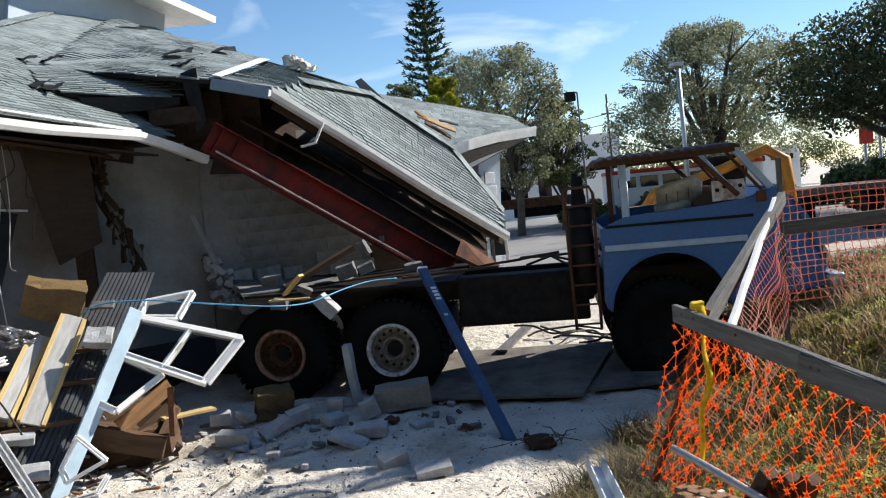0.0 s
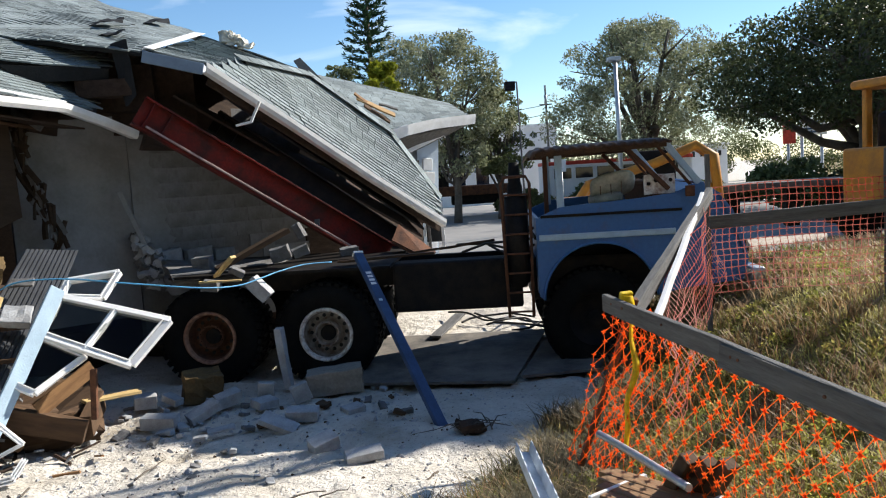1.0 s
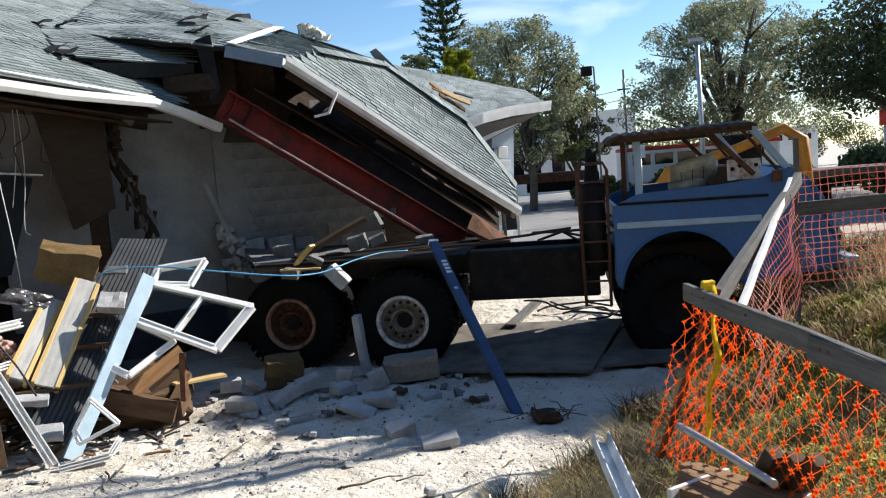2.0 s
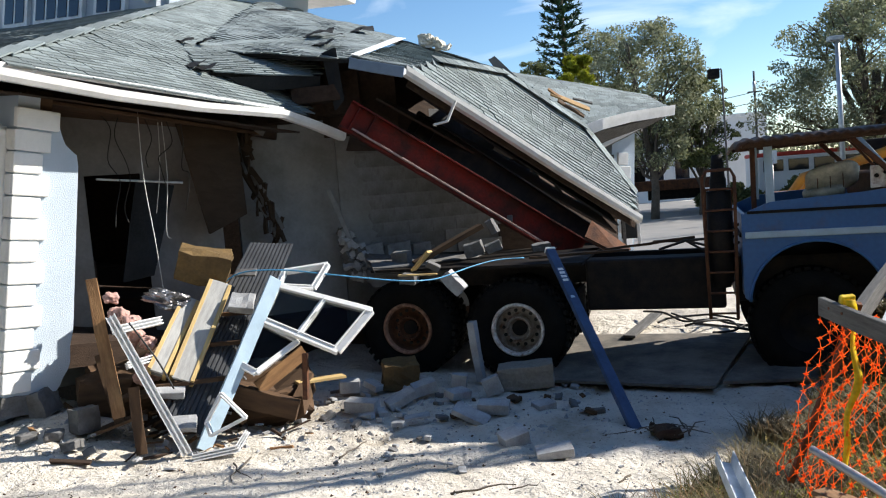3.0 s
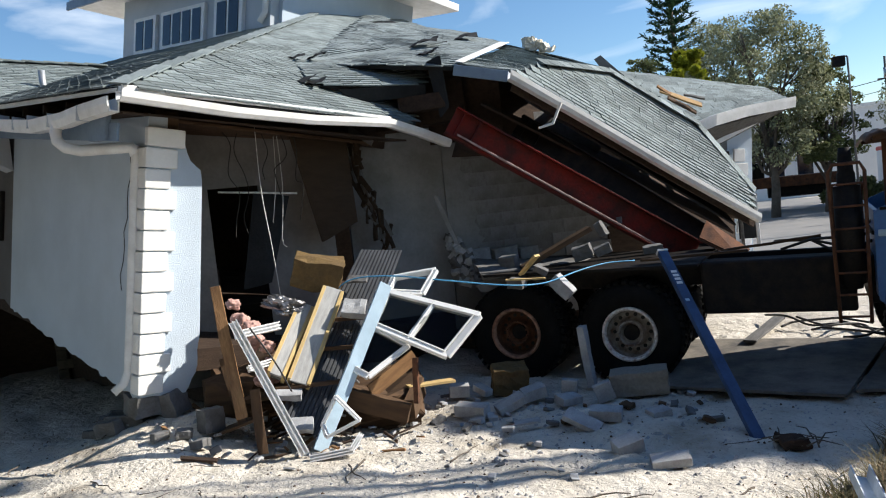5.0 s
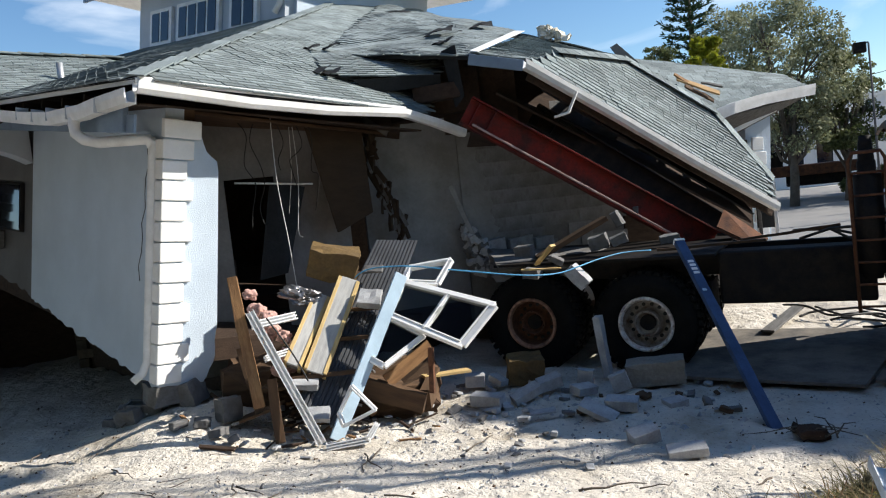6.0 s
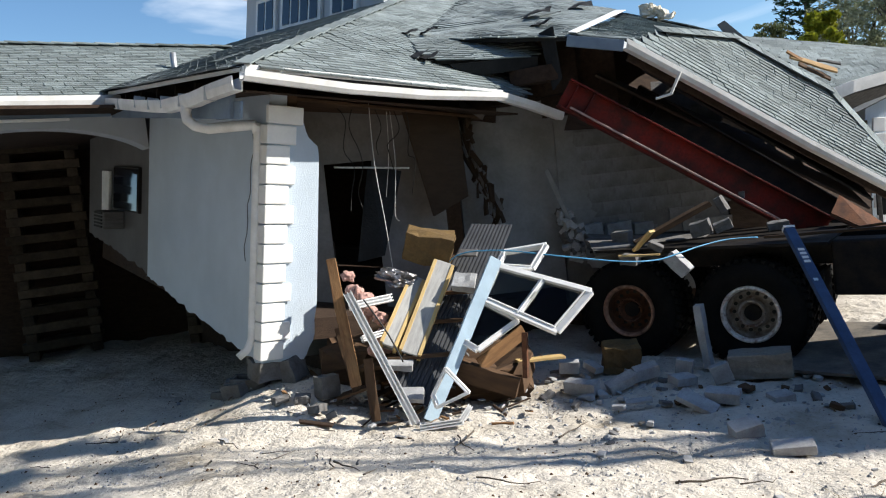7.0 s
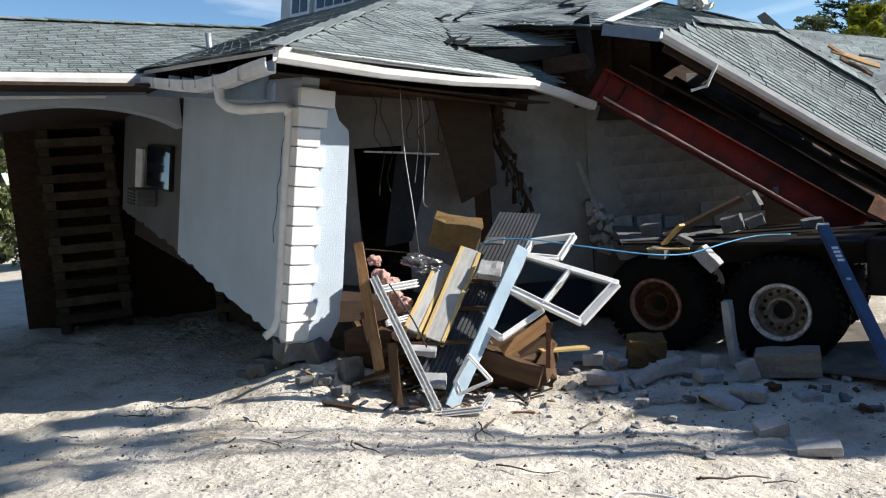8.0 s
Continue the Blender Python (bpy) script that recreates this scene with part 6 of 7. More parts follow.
scrap("concrete_block", (-3.50, 7.30, 1.50), (0.22, 0.10, 0.03), (38, 4, 12), M_CONC, "thin grey slab lying on the ribbed sheet", seed=94)
scrap("concrete_block", (-3.80, 6.12, 0.56), (0.26, 0.12, 0.07), (25, 8, 25), M_CONC_L, "pale plaster slab on the ribbed sheet", seed=92)
scrap("concrete_block", (-3.62, 5.98, 0.30), (0.24, 0.16, 0.06), (30, 4, 25), M_CONC_L, "pale plaster slab on the ribbed sheet", seed=93)
for k, (x, y, sx, sz) in enumerate(((-5.72, 5.85, 0.36, 0.2), (-5.95, 6.1, 0.3, 0.22), (-5.60, 6.25, 0.2, 0.15), (-6.1, 6.0, 0.18, 0.1), (-4.75, 5.75, 0.16, 0.1), (-4.95, 5.65, 0.12, 0.09), (-4.5, 5.65, 0.18, 0.1), (-4.3, 5.6, 0.12, 0.08), (-4.62, 6.0, 0.3, 0.3), (-5.2, 6.2, 0.4, 0.35))):
    scrap("footing_chunk", (x, y, 0.03 + sz * 0.3 + ground_z(x, y) * 0.95), (sx * 0.75, 0.16, sz * 0.75), (8 * k % 20, -10 + 7 * k % 25, 31 * k), M_CONC, "broken grey footing chunk by the wall", "rubble", "footing chunks", 0.014, 100 + k)
cmu = root("hollow_block", pose(-5.62, 5.98, 0.06 + ground_z(-5.62, 5.98), 6, 4, 20), "grey hollow concrete block under the house corner", "block")
for s in (-0.18, 0, 0.18):
    part("web", box(0.03, 0.19, 0.19, at=(s, 0, 0), bevel=0.004), M_CONC, cmu)
for s in (-0.08, 0.08):
    part("shell", box(0.39, 0.03, 0.19, at=(0, s, 0), bevel=0.004), M_CONC, cmu)

# small rubble and twigs strewn over the sand
rnd = random.Random(12)
for k in range(80):
    x, y = rnd.uniform(-7.5, 0.6), rnd.uniform(4.3, 8.2)
    if rnd.random() < 0.6:
        x, y = rnd.gauss(-2.9, 1.3), rnd.gauss(6.4, 0.7)
    if y < 3.6 or y > 8.3:
        continue
    s = rnd.choice((0.02, 0.03, 0.03, 0.04, 0.06))
    scrap("stone_chip", (x, y, ground_z(x, y) + s * 0.25), (s * 1.4, s, s * 0.6), (rnd.uniform(-20, 20), rnd.uniform(-20, 20), rnd.uniform(0, 360)), rnd.choice((M_CONC_L, M_CONC, M_CONC_L)), "small broken chip lying on the sand", "rubble", "strewn chips", s * 0.25, 200 + k)
wheel_rnd = random.Random(31)
for k in range(46):
    x, y = wheel_rnd.uniform(-2.9, 0.2), wheel_rnd.uniform(6.7, 8.0)
    s = wheel_rnd.choice((0.03, 0.04, 0.05, 0.07, 0.09))
    scrap("stone_chip", (x, y, 0.01 + s * 0.2), (s * 1.7, s, s * 0.55), (wheel_rnd.uniform(-20, 20), wheel_rnd.uniform(-20, 20), wheel_rnd.uniform(0, 360)), wheel_rnd.choice((M_CONC, M_CONC_L, M_CONC, M_BROWN)), "broken chip lying by the truck wheels", "rubble", "chips by the wheels", s * 0.2, 400 + k)
for k in range(30):
    x, y = rnd.uniform(-6.5, 1.0), rnd.uniform(3.8, 6.6)
    a, ln = rnd.uniform(0, 6.3), rnd.uniform(0.12, 0.5)
    pts = [(ln * (i / 5 - 0.5), 0.06 * ln * noise.noise(Vector((i * 0.9, k, 0))) * 3, 0.012 + 0.02 * noise.noise(Vector((i, k, 5)))) for i in range(6)]
    ob = tagged(mesh_ob("twig", tube(pts, rnd.uniform(0.004, 0.010), 5, taper=0.4), M_BARK), "thin dry twig lying on the sand", "twig", "twigs on the sand")
    ob.matrix_world = pose(x, y, ground_z(x, y) + 0.02, 0, 0, math.degrees(a))
for k in range(14):
    a = rnd.uniform(-0.5, 3.6)
    ob = tagged(mesh_ob("twig", tube([(0, 0, 0), (0.1 * math.cos(a), 0.1 * math.sin(a), 0.06), (0.26 * math.cos(a), 0.26 * math.sin(a), 0.03)], 0.008, 5, taper=0.4), M_BARK), "dry twig in a heap by the post", "twig", "twigs on the sand")
    ob.matrix_world = pose(0.62 + rnd.uniform(-0.1, 0.2), 6.35 + rnd.uniform(-0.1, 0.1), ground_z(0.6, 6.3) + 0.03)
scrap("root_clod", (0.62, 6.35, ground_z(0.6, 6.3) + 0.05), (0.22, 0.16, 0.07), (0, 0, 10), M_DARKWOOD, "dark clod of roots by the post", "clod", "", 0.06, 401)

# fine litter: crumbs of block, bark and leaf strewn over the sand
def litter(n, seed, name, label, material, s0, s1, box_):
    rs = np.random.RandomState(seed)
    v, f = [], []
    while len(f) < n * 5:
        x, y = rs.uniform(box_[0], box_[1]), rs.uniform(box_[2], box_[3])
        if noise.noise(Vector((x * 1.3, y * 1.3, seed))) + rs.uniform(-0.5, 0.5) < 0.0 or x > max(0.12, -0.2 + 0.63 * (y - 3.4)):
            continue
        p = Vector((x, y, 0))
        z = ground_z(x, y) + 0.04 * noise.noise(p * 1.1) + 0.03 * noise.noise(p * 2.7) + 0.026 * noise.noise(p * 5.2)
        s = rs.uniform(s0, s1)
        a = rs.uniform(0, 6.283)
        c, d = math.cos(a) * s, math.sin(a) * s
        k = rs.uniform(0.3, 0.9)
        h = s * rs.uniform(0.3, 0.8)
        i = len(v)
        v += [(x - c, y - d, z - 0.004), (x + d * k, y - c * k, z - 0.004), (x + c, y + d, z - 0.004), (x - d * k, y + c * k, z - 0.004), (x + d * 0.1, y, z + h), (x - c * 0.4, y - d * 0.3, z + h * 0.8)]
        f += [(i, i + 1, i + 4, i + 5), (i + 1, i + 2, i + 4), (i + 2, i + 3, i + 4), (i + 3, i, i + 5), (i + 3, i + 5, i + 4)]
    me = bpy.data.meshes.new(name)
    me.from_pydata(v, [], f)
    me.materials.append(material)
    return tagged(new(name, me), label, "litter", kind="stuff")


litter(900, 51, "sand_litter", "dark bark and leaf crumbs on the sand", M_BROWN, 0.006, 0.02, (-9, 1.5, 3.0, 7.8))
litter(1800, 52, "sand_litter", "pale crumbs of block on the sand", M_CONC_L, 0.006, 0.022, (-7, 1.5, 3.4, 8.2))
def splinters(n, seed, label, material, long, wide, thick):
    """Slim broken pieces strewn over the heap and the sand at the torn corner."""
    rs = random.Random(seed)
    v, f = [], []
    for k in range(n):
        x, y = rs.gauss(-3.85, 0.55), rs.gauss(6.55, 0.42)
        heap = 0.42 * math.exp(-((x + 3.8) ** 2 / 0.5 + (y - 7.1) ** 2 / 0.35))
        p = Vector((x, y, ground_z(x, y) + heap + rs.uniform(0.01, 0.05)))
        m = Matrix.Translation(p) @ Euler((rs.gauss(0, 0.3), rs.gauss(0, 0.25), rs.uniform(0, 6.28))).to_matrix().to_4x4()
        l, w, t = long * rs.uniform(0.3, 1.0), wide * rs.uniform(0.4, 1.0), thick * rs.uniform(0.6, 1.2)
        i = len(v)
        for sx in (-1, 1):
            for sy, sz in ((-1, -1), (1, -1), (1, 1), (-1, 1)):
                q = m @ Vector((sx * l / 2 * rs.uniform(0.8, 1.1), sy * w / 2 * rs.uniform(0.6, 1.0), sz * t / 2))
                v.append(q[:])
        f += [(i, i + 3, i + 2, i + 1), (i + 4, i + 5, i + 6, i + 7)] + [(i + a, i + (a + 1) % 4, i + 4 + (a + 1) % 4, i + 4 + a) for a in range(4)]
    me = bpy.data.meshes.new("splinter_litter")
    me.from_pydata(v, [], f)
    me.materials.append(material)
    return tagged(new("splinter_litter", me), label, "litter", kind="stuff")


splinters(28, 61, "split brown wood splinters strewn over the heap", M_WOOD2, 0.34, 0.05, 0.018)
splinters(30, 62, "dark broken laths strewn over the heap", M_DARKWOOD, 0.45, 0.06, 0.02)
splinters(70, 63, "pale flakes of plaster strewn round the wreckage", M_CONC_L, 0.13, 0.09, 0.02)
litter(260, 53, "sand_litter", "pale chunks of block by the wreckage", M_CONC_L, 0.02, 0.05, (-5.4, 0.2, 5.6, 8.3))

# ---- the blue post ----
pm, pl = along((-0.34, 8.24, 1.46), (0.40, 6.47, -0.05), (0.3, -0.6, 0.6))
bpost = root("blue_post", pm, "blue painted sign post leaning from truck to sand", "post")
part("shaft", box(pl, 0.105, 0.06, bevel=0.008), M_POSTBLUE, bpost)
part("cap", box(0.03, 0.115, 0.07, at=(-pl / 2, 0, 0), bevel=0.006), M_TRIM, bpost, "chipped white end")
for k in range(4):
    part("number_bar", box(0.032, 0.06, 0.004, at=(-pl / 2 + 0.34 + 0.055 * k, 0.0, 0.032)), M_TRIM, bpost, "pale painted character bar")
part("scuff", box(0.03, 0.04, 0.004, at=(-pl / 2 + 0.75, -0.01, 0.032)), M_PALEBLUE, bpost)

# blue hose and wires
def cable(name, pts, r, material, label, smooth_n=6):
    """A slack cable through pts."""
    P = [Vector(p) for p in pts]
    out = []
    for i in range(len(P) - 1):
        p0, p1, p2, p3 = P[max(i - 1, 0)], P[i], P[i + 1], P[min(i + 2, len(P) - 1)]
        for k in range(smooth_n):
            t = k / smooth_n
            out.append(0.5 * (2 * p1 + (p2 - p0) * t + (2 * p0 - 5 * p1 + 4 * p2 - p3) * t * t + (3 * p1 - p0 - 3 * p2 + p3) * t ** 3))
    out.append(P[-1])
    mid = sum(P, Vector()) / len(P)
    ob = mesh_ob(name, tube([p - mid for p in out], r, 8), material)
    ob.location = mid
    return tagged(ob, label, "cable", "loose cables")


cable("hose", [(-3.75, 7.0, 1.25), (-3.54, 7.1, 1.50), (-3.09, 7.2, 1.52), (-2.5, 7.3, 1.42), (-1.92, 7.6, 1.29), (-1.62, 7.95, 1.24), (-1.42, 8.2, 1.27), (-1.25, 8.5, 1.30), (-1.0, 8.85, 1.32), (-0.7, 9.1, 1.30)], 0.008, M_HOSE, "thin bright blue hose strung over the wreckage")
cable("wire", [(-4.55, 7.3, 3.3), (-4.50, 7.2, 2.6), (-4.35, 7.05, 1.9), (-4.25, 6.95, 1.25)], 0.0045, M_WHITECABLE, "white wire hanging from the torn ceiling")
cable("wire", [(-4.55, 7.75, 3.3), (-4.52, 7.7, 2.6), (-4.60, 7.7, 2.0), (-4.55, 7.7, 1.9)], 0.0045, M_WHITECABLE, "white wire hanging from the torn ceiling")
cable("wire", [(-4.62, 7.8, 3.3), (-4.60, 7.7, 2.7), (-4.70, 7.7, 2.2)], 0.004, M_WHITECABLE, "white wire hanging from the torn ceiling")
cable("conduit", [(-5.2, 7.4, 2.62), (-4.9, 7.6, 2.58), (-4.45, 7.9, 2.52)], 0.012, M_WHITECABLE, "thin white conduit across the opening")
wrnd = random.Random(33)
for k in range(5):
    x, y = -5.0 + 0.16 * k + wrnd.uniform(-0.06, 0.06), 7.3 + 0.12 * k
    pts, z = [(x, y, 3.3)], 3.3
    for j in range(wrnd.randint(3, 5)):
        z -= wrnd.uniform(0.12, 0.35)
        pts.append((x + wrnd.uniform(-0.10, 0.14), y + wrnd.uniform(-0.05, 0.05), z + (0.12 if j == 2 else 0)))
    cable("wire", pts, 0.005, M_CABLE, "dark wire hanging from the torn ceiling")
cable("wire", [(-4.02, 5.95, 1.25), (-3.82, 6.0, 0.9), (-3.68, 6.0, 0.62)], 0.008, M_CABLE, "stiff dark rod among the boards")
hrnd = random.Random(19)
for k in range(6):
    x, y = 0.85 + 0.16 * k, 11.4 - 0.22 * k
    pts = [(x + 0.28 * j + hrnd.uniform(-0.1, 0.1), y + hrnd.uniform(-0.45, 0.35) - 0.12 * j, 0.06 + 0.10 * hrnd.random()) for j in range(5)]
    cable("hose", pts, 0.016, M_CABLE, "black air hose trailing on the sand")
# sandy plate under the truck; the second sheet is dirt darkened for shade
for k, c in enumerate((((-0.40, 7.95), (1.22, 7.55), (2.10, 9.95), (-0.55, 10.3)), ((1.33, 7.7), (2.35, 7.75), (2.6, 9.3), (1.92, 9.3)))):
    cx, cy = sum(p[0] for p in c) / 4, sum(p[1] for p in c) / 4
    ob = tagged(mesh_ob("ground_sheet", slab([(x - cx, y - cy, 0.075 + 0.004 * k) for x, y in c], 0.03), M_PLATE), "dark sheet for ground plate and shaded dirt by the truck", "plate", "ground plates")
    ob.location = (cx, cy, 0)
plank("timber_board", (0.55, 9.78, 0.12), (1.03, 11.2, 0.14), 0.16, 0.03, M_GREYWOOD, "pale grey board on the ground plate", "board")

# ---- crib stacks of heavy timbers under the covered drive ----
def crib(x, y, turn, levels, low, label, wide=1.25):
    ob = root("crib_stack", pose(x, y, low, 0, 0, turn), label, "crib stack", group="crib stacks")
    for k in range(levels):
        for s in (-0.5, 0.0, 0.5) if k % 4 == 1 else (-0.5, 0.5):
            size = (wide, 0.17, 0.152) if k % 2 else (0.17, 1.22, 0.152)
            at = (rnd.uniform(-0.04, 0.04), s, 0.155 * k + 0.075) if k % 2 else (s, rnd.uniform(-0.04, 0.04), 0.155 * k + 0.075)
            part("timber", box(*size, at=at, bevel=0.012), M_WOOD2 if k > levels - 3 and s > 0.1 else M_CRIB, ob)
    return ob


crib(-12.38, 8.65, 52, 25, 0.02, "tall stack of dark crossed timbers under the drive")
crib(-9.6, 10.0, 22, 8, 0.02, "stack of dark crossed timbers under the house")
crib(-6.9, 9.2, 22, 4, 0.02, "low stack of dark crossed timbers under the house")

# ---- fences ----
def net(corner, across, down, nx, nz, name, label, material, sag=0.06, strand=0.006, knot=0.02, seed=0, diamond=True):
    """Plastic safety netting: strands with thickened crossings, as one sheet."""
    o, ax, dn = Vector(corner), Vector(across), Vector(down)
    nr = ax.cross(dn).normalized()
    def at(i, k):
        u, v = i / nx, k / nz
        p = o + ax * u + dn * v
        w = noise.noise_vector(Vector((u * 4, v * 4, seed)))
        return p + nr * (sag * w.x) + dn.normalized() * (sag * 0.6 * w.y) + ax.normalized() * (sag * 0.5 * w.z)
    b = bmesh.new()
    up, sd = dn.normalized(), ax.normalized()
    for i in range(nx + 1):
        for k in range(nz + 1):
            half = 0.5 * (k % 2) if diamond else 0
            p = at(i + half, k)
            arms = (sd * knot, up * knot * 0.9, -sd * knot, -up * knot * 0.9)
            for a in arms:
                e = a.cross(nr).normalized() * knot * 0.28
                b.faces.new([b.verts.new(c) for c in (p - e, p + e, p + a)])
            b.faces.new([b.verts.new(p + c * 0.42 + nr * 0.002) for c in arms])
            ends = ((i - 1 + 2 * half, k + 1), (i + 2 * half, k + 1)) if diamond else ((i + 1, k), (i, k + 1))
            for i2, k2 in ((int(c[0]), c[1]) for c in ends):
                if 0 <= i2 <= nx and k2 <= nz:
                    q = at(i2 + (0.5 * (k2 % 2) if diamond else 0), k2)
                    s, h = (q - p).cross(nr).normalized() * strand, (p + q) / 2
                    b.faces.new([b.verts.new(c) for c in (p - s * 2.2, h - s, h + s, p + s * 2.2)])
                    b.faces.new([b.verts.new(c) for c in (h - s, q - s * 2.2, q + s * 2.2, h + s)])
    mid = o + ax / 2 + dn / 2
    bmesh.ops.translate(b, vec=-mid, verts=b.verts)
    ob = mesh_ob(name, b, material)
    ob.location = mid
    return tagged(ob, label, "safety net", "safety nets", "stuff")


near_rail = plank("fence_rail", (1.03, 3.48, 1.595), (1.46, 1.25, 1.47), 0.03, 0.082, M_GREYWOOD, "weathered grey split fence rail with net below", "fence rail", rough=0.008)
for x0 in (-1.05, -0.95, -0.62, -0.2, 0.35, 0.8):
    part("nail", tube([(x0, -0.019, 0.012), (x0, -0.014, 0.012)], 0.006, 8), M_RUST, near_rail)
lap_rail = plank("fence_rail", (1.19, 2.58, 1.535), (1.50, 1.0, 1.445), 0.026, 0.088, M_GREYWOOD, "grey fence rail overlapping the first", "fence rail", up=(0.1, 0, 1))
for x0 in (-0.74, -0.70, -0.3, 0.2):
    part("nail", tube([(x0, -0.017, 0.012), (x0, -0.012, 0.012)], 0.006, 8), M_RUST, lap_rail)
plank("fence_post", (1.17, 3.45, 1.61), (0.95, 3.80, 0.66), 0.03, 0.03, M_RUST, "brown leaning stake below the rail", "fence post", up=(1, 0, 0))
plank("fence_rail", (1.30, 3.95, 1.40), (2.68, 5.95, 1.98), 0.05, 0.10, M_GREYWOOD, "grey board sloping down from the tall fence", "fence rail", rough=0.008)
plank("fence_rail", (1.45, 3.95, 1.38), (2.56, 5.82, 1.97), 0.03, 0.06, M_TRIM, "white batten sloping down beside the net", "fence rail", rough=0.008)
plank("fence_post", (2.70, 6.03, 2.30), (2.69, 6.04, 0.8), 0.035, 0.035, M_GREYWOOD, "thin grey wooden fence post", "fence post", up=(1, 0, 0))
plank("fence_post", (4.22, 5.86, 2.26), (4.22, 5.86, 0.8), 0.13, 0.09, M_GREYWOOD, "wide grey weathered fence post", "fence post", up=(1, 0, 0))
plank("fence_rail", (2.68, 5.98, 1.73), (4.20, 5.78, 1.79), 0.035, 0.11, M_GREYWOOD, "horizontal grey fence rail", "fence rail")
plank("fence_rail", (4.20, 5.78, 1.79), (6.4, 5.5, 1.85), 0.035, 0.11, M_GREYWOOD, "horizontal grey fence rail", "fence rail")
net((1.05, 3.46, 1.565), (0.44, -2.2, -0.12), (-0.05, 0.25, -0.92), 28, 15, "safety_net", "bright orange plastic safety net below the rail", M_NET, 0.10, 0.0010, 0.025, 3)
net((1.05, 3.47, 1.555), (0.16, -0.22, 0.0), (-0.16, 0.36, -0.86), 5, 15, "safety_net", "bunched orange net round the leaning stake", M_NET, 0.07, 0.0010, 0.018, 5)
net((2.70, 6.0, 2.02), (3.6, -0.45, 0.06), (0, 0.02, -0.88), 62, 15, "safety_net", "red safety net with pale pink patches on the far fence", M_NETRED, 0.07, 0.0020, 0.006, 7, False)
net((2.62, 5.85, 1.95), (-1.15, -1.85, -0.60), (0.12, 0.05, -0.62), 40, 12, "safety_net", "crumpled red safety net along the sloping boards", M_NETRED, 0.10, 0.0026, 0.008, 9, False)
tb = bmesh.new()
tape_rows = []
for i in range(25):
    t = i / 24
    sway = 0.022 * math.sin(t * 5.5) + 0.010 * math.sin(t * 17)
    half, twist = 0.021 - 0.009 * t, 0.9 * math.sin(t * 7)
    d = Vector((math.cos(twist), 0.6 * math.sin(twist), 0)) * half
    c = Vector((sway - 0.01 * t, 0.02 * math.sin(t * 9), 0.02 - 0.74 * t))
    tape_rows.append([tb.verts.new(c - d), tb.verts.new(c + d)])
for r0, r1 in zip(tape_rows, tape_rows[1:]):
    tb.faces.new((r0[0], r0[1], r1[1], r1[0]))
tape = tagged(mesh_ob("barrier_tape", tb, M_TAPE, smooth=True), "yellow barrier tape tied round the rail", "tape")
mod = tape.modifiers.new("thickness", "SOLIDIFY")
mod.thickness = 0.002
tape.location = (1.085, 3.30, 1.63)
knot = tagged(mesh_ob("tape_knot", ragged(box(0.06, 0.05, 0.035, bevel=0.008), 3, 0.014, 7), M_TAPE), "yellow knot of barrier tape on the rail", "tape")
knot.location = (1.10, 3.36, 1.645)

# lumber, flashing and pipe at the viewer's feet
def angle_strip(p, q, w, label):
    m, ln = along(p, q, (0.2, -0.3, 1))
    ob = root("gutter_length", m, label, "gutter")
    part("base", box(ln, w, 0.006), M_STEEL2, ob)
    part("side", box(ln, 0.006, 0.07, at=(0, w / 2, 0.035)), M_STEEL2, ob)
    part("side", box(ln, 0.006, 0.05, at=(0, -w / 2, 0.025)), M_STEEL2, ob)
    return ob


angle_strip((0.62, 3.70, 0.80), (0.62, 2.75, 0.72), 0.075, "bluish white length of gutter on the grass edge")
angle_strip((-0.02, 3.35, 0.66), (0.0, 3.0, 0.66), 0.09, "short white metal length on sand")
cable("wire", [(-1.20, 3.65, 0.42), (-1.18, 3.81, 0.45), (-1.02, 3.88, 0.44), (-0.62, 3.86, 0.43), (-0.45, 3.85, 0.42)], 0.009, M_TRIM, "bent white wire frame lying on the sand")
cable("pipe", [(0.98, 3.52, 0.93), (1.05, 3.2, 0.94), (1.14, 2.8, 0.94)], 0.018, M_STEEL, "grey metal pipe lying under the net")
for k in range(4):
    for j in range(2):
        m, ln = along((0.86 + 0.075 * k * 0.4, 3.10 + 0.075 * k, 0.74 + 0.06 * j), (1.26 + 0.03 * k, 2.38 + 0.075 * k, 0.80 + 0.06 * j))
        ob = tagged(mesh_ob("lumber_stick", box(ln, 0.085, 0.057, bevel=0.004), M_CARDWOOD), "light brown sawn lumber in a banded bundle", "lumber", "banded lumber")
        ob.matrix_world = m
for t in (0.12, 0.62):
    p = Vector((0.90, 3.20, 0.768)).lerp(Vector((1.30, 2.50, 0.828)), t)
    m, _ = along((0.90, 3.20, 0.83), (1.30, 2.50, 0.89))
    m.translation = p
    strap = tagged(mesh_ob("band", box(0.022, 0.36, 0.126, m=Matrix(), bevel=0.003), M_TRIM), "white plastic band round the lumber", "band", "lumber bands")
    strap.matrix_world = m
for k in range(5):
    plank("lumber_stick", (0.45 + 0.10 * k, 3.10 - 0.06 * k, 0.74 + 0.02 * (k % 2)), (0.95 + 0.08 * k, 2.60 - 0.07 * k, 0.76), 0.10, 0.05, M_BROWN if k % 2 else M_WOOD2, "loose brown board under the bundle", "lumber", group="loose boards")
for k in range(3):
    plank("lumber_stick", (1.15 + 0.06 * k, 3.05 - 0.05 * k, 0.80), (1.20 + 0.06 * k, 2.92 - 0.05 * k, 1.02), 0.07, 0.06, M_BROWN, "dark board end standing behind the bundle", "lumber", group="loose boards")

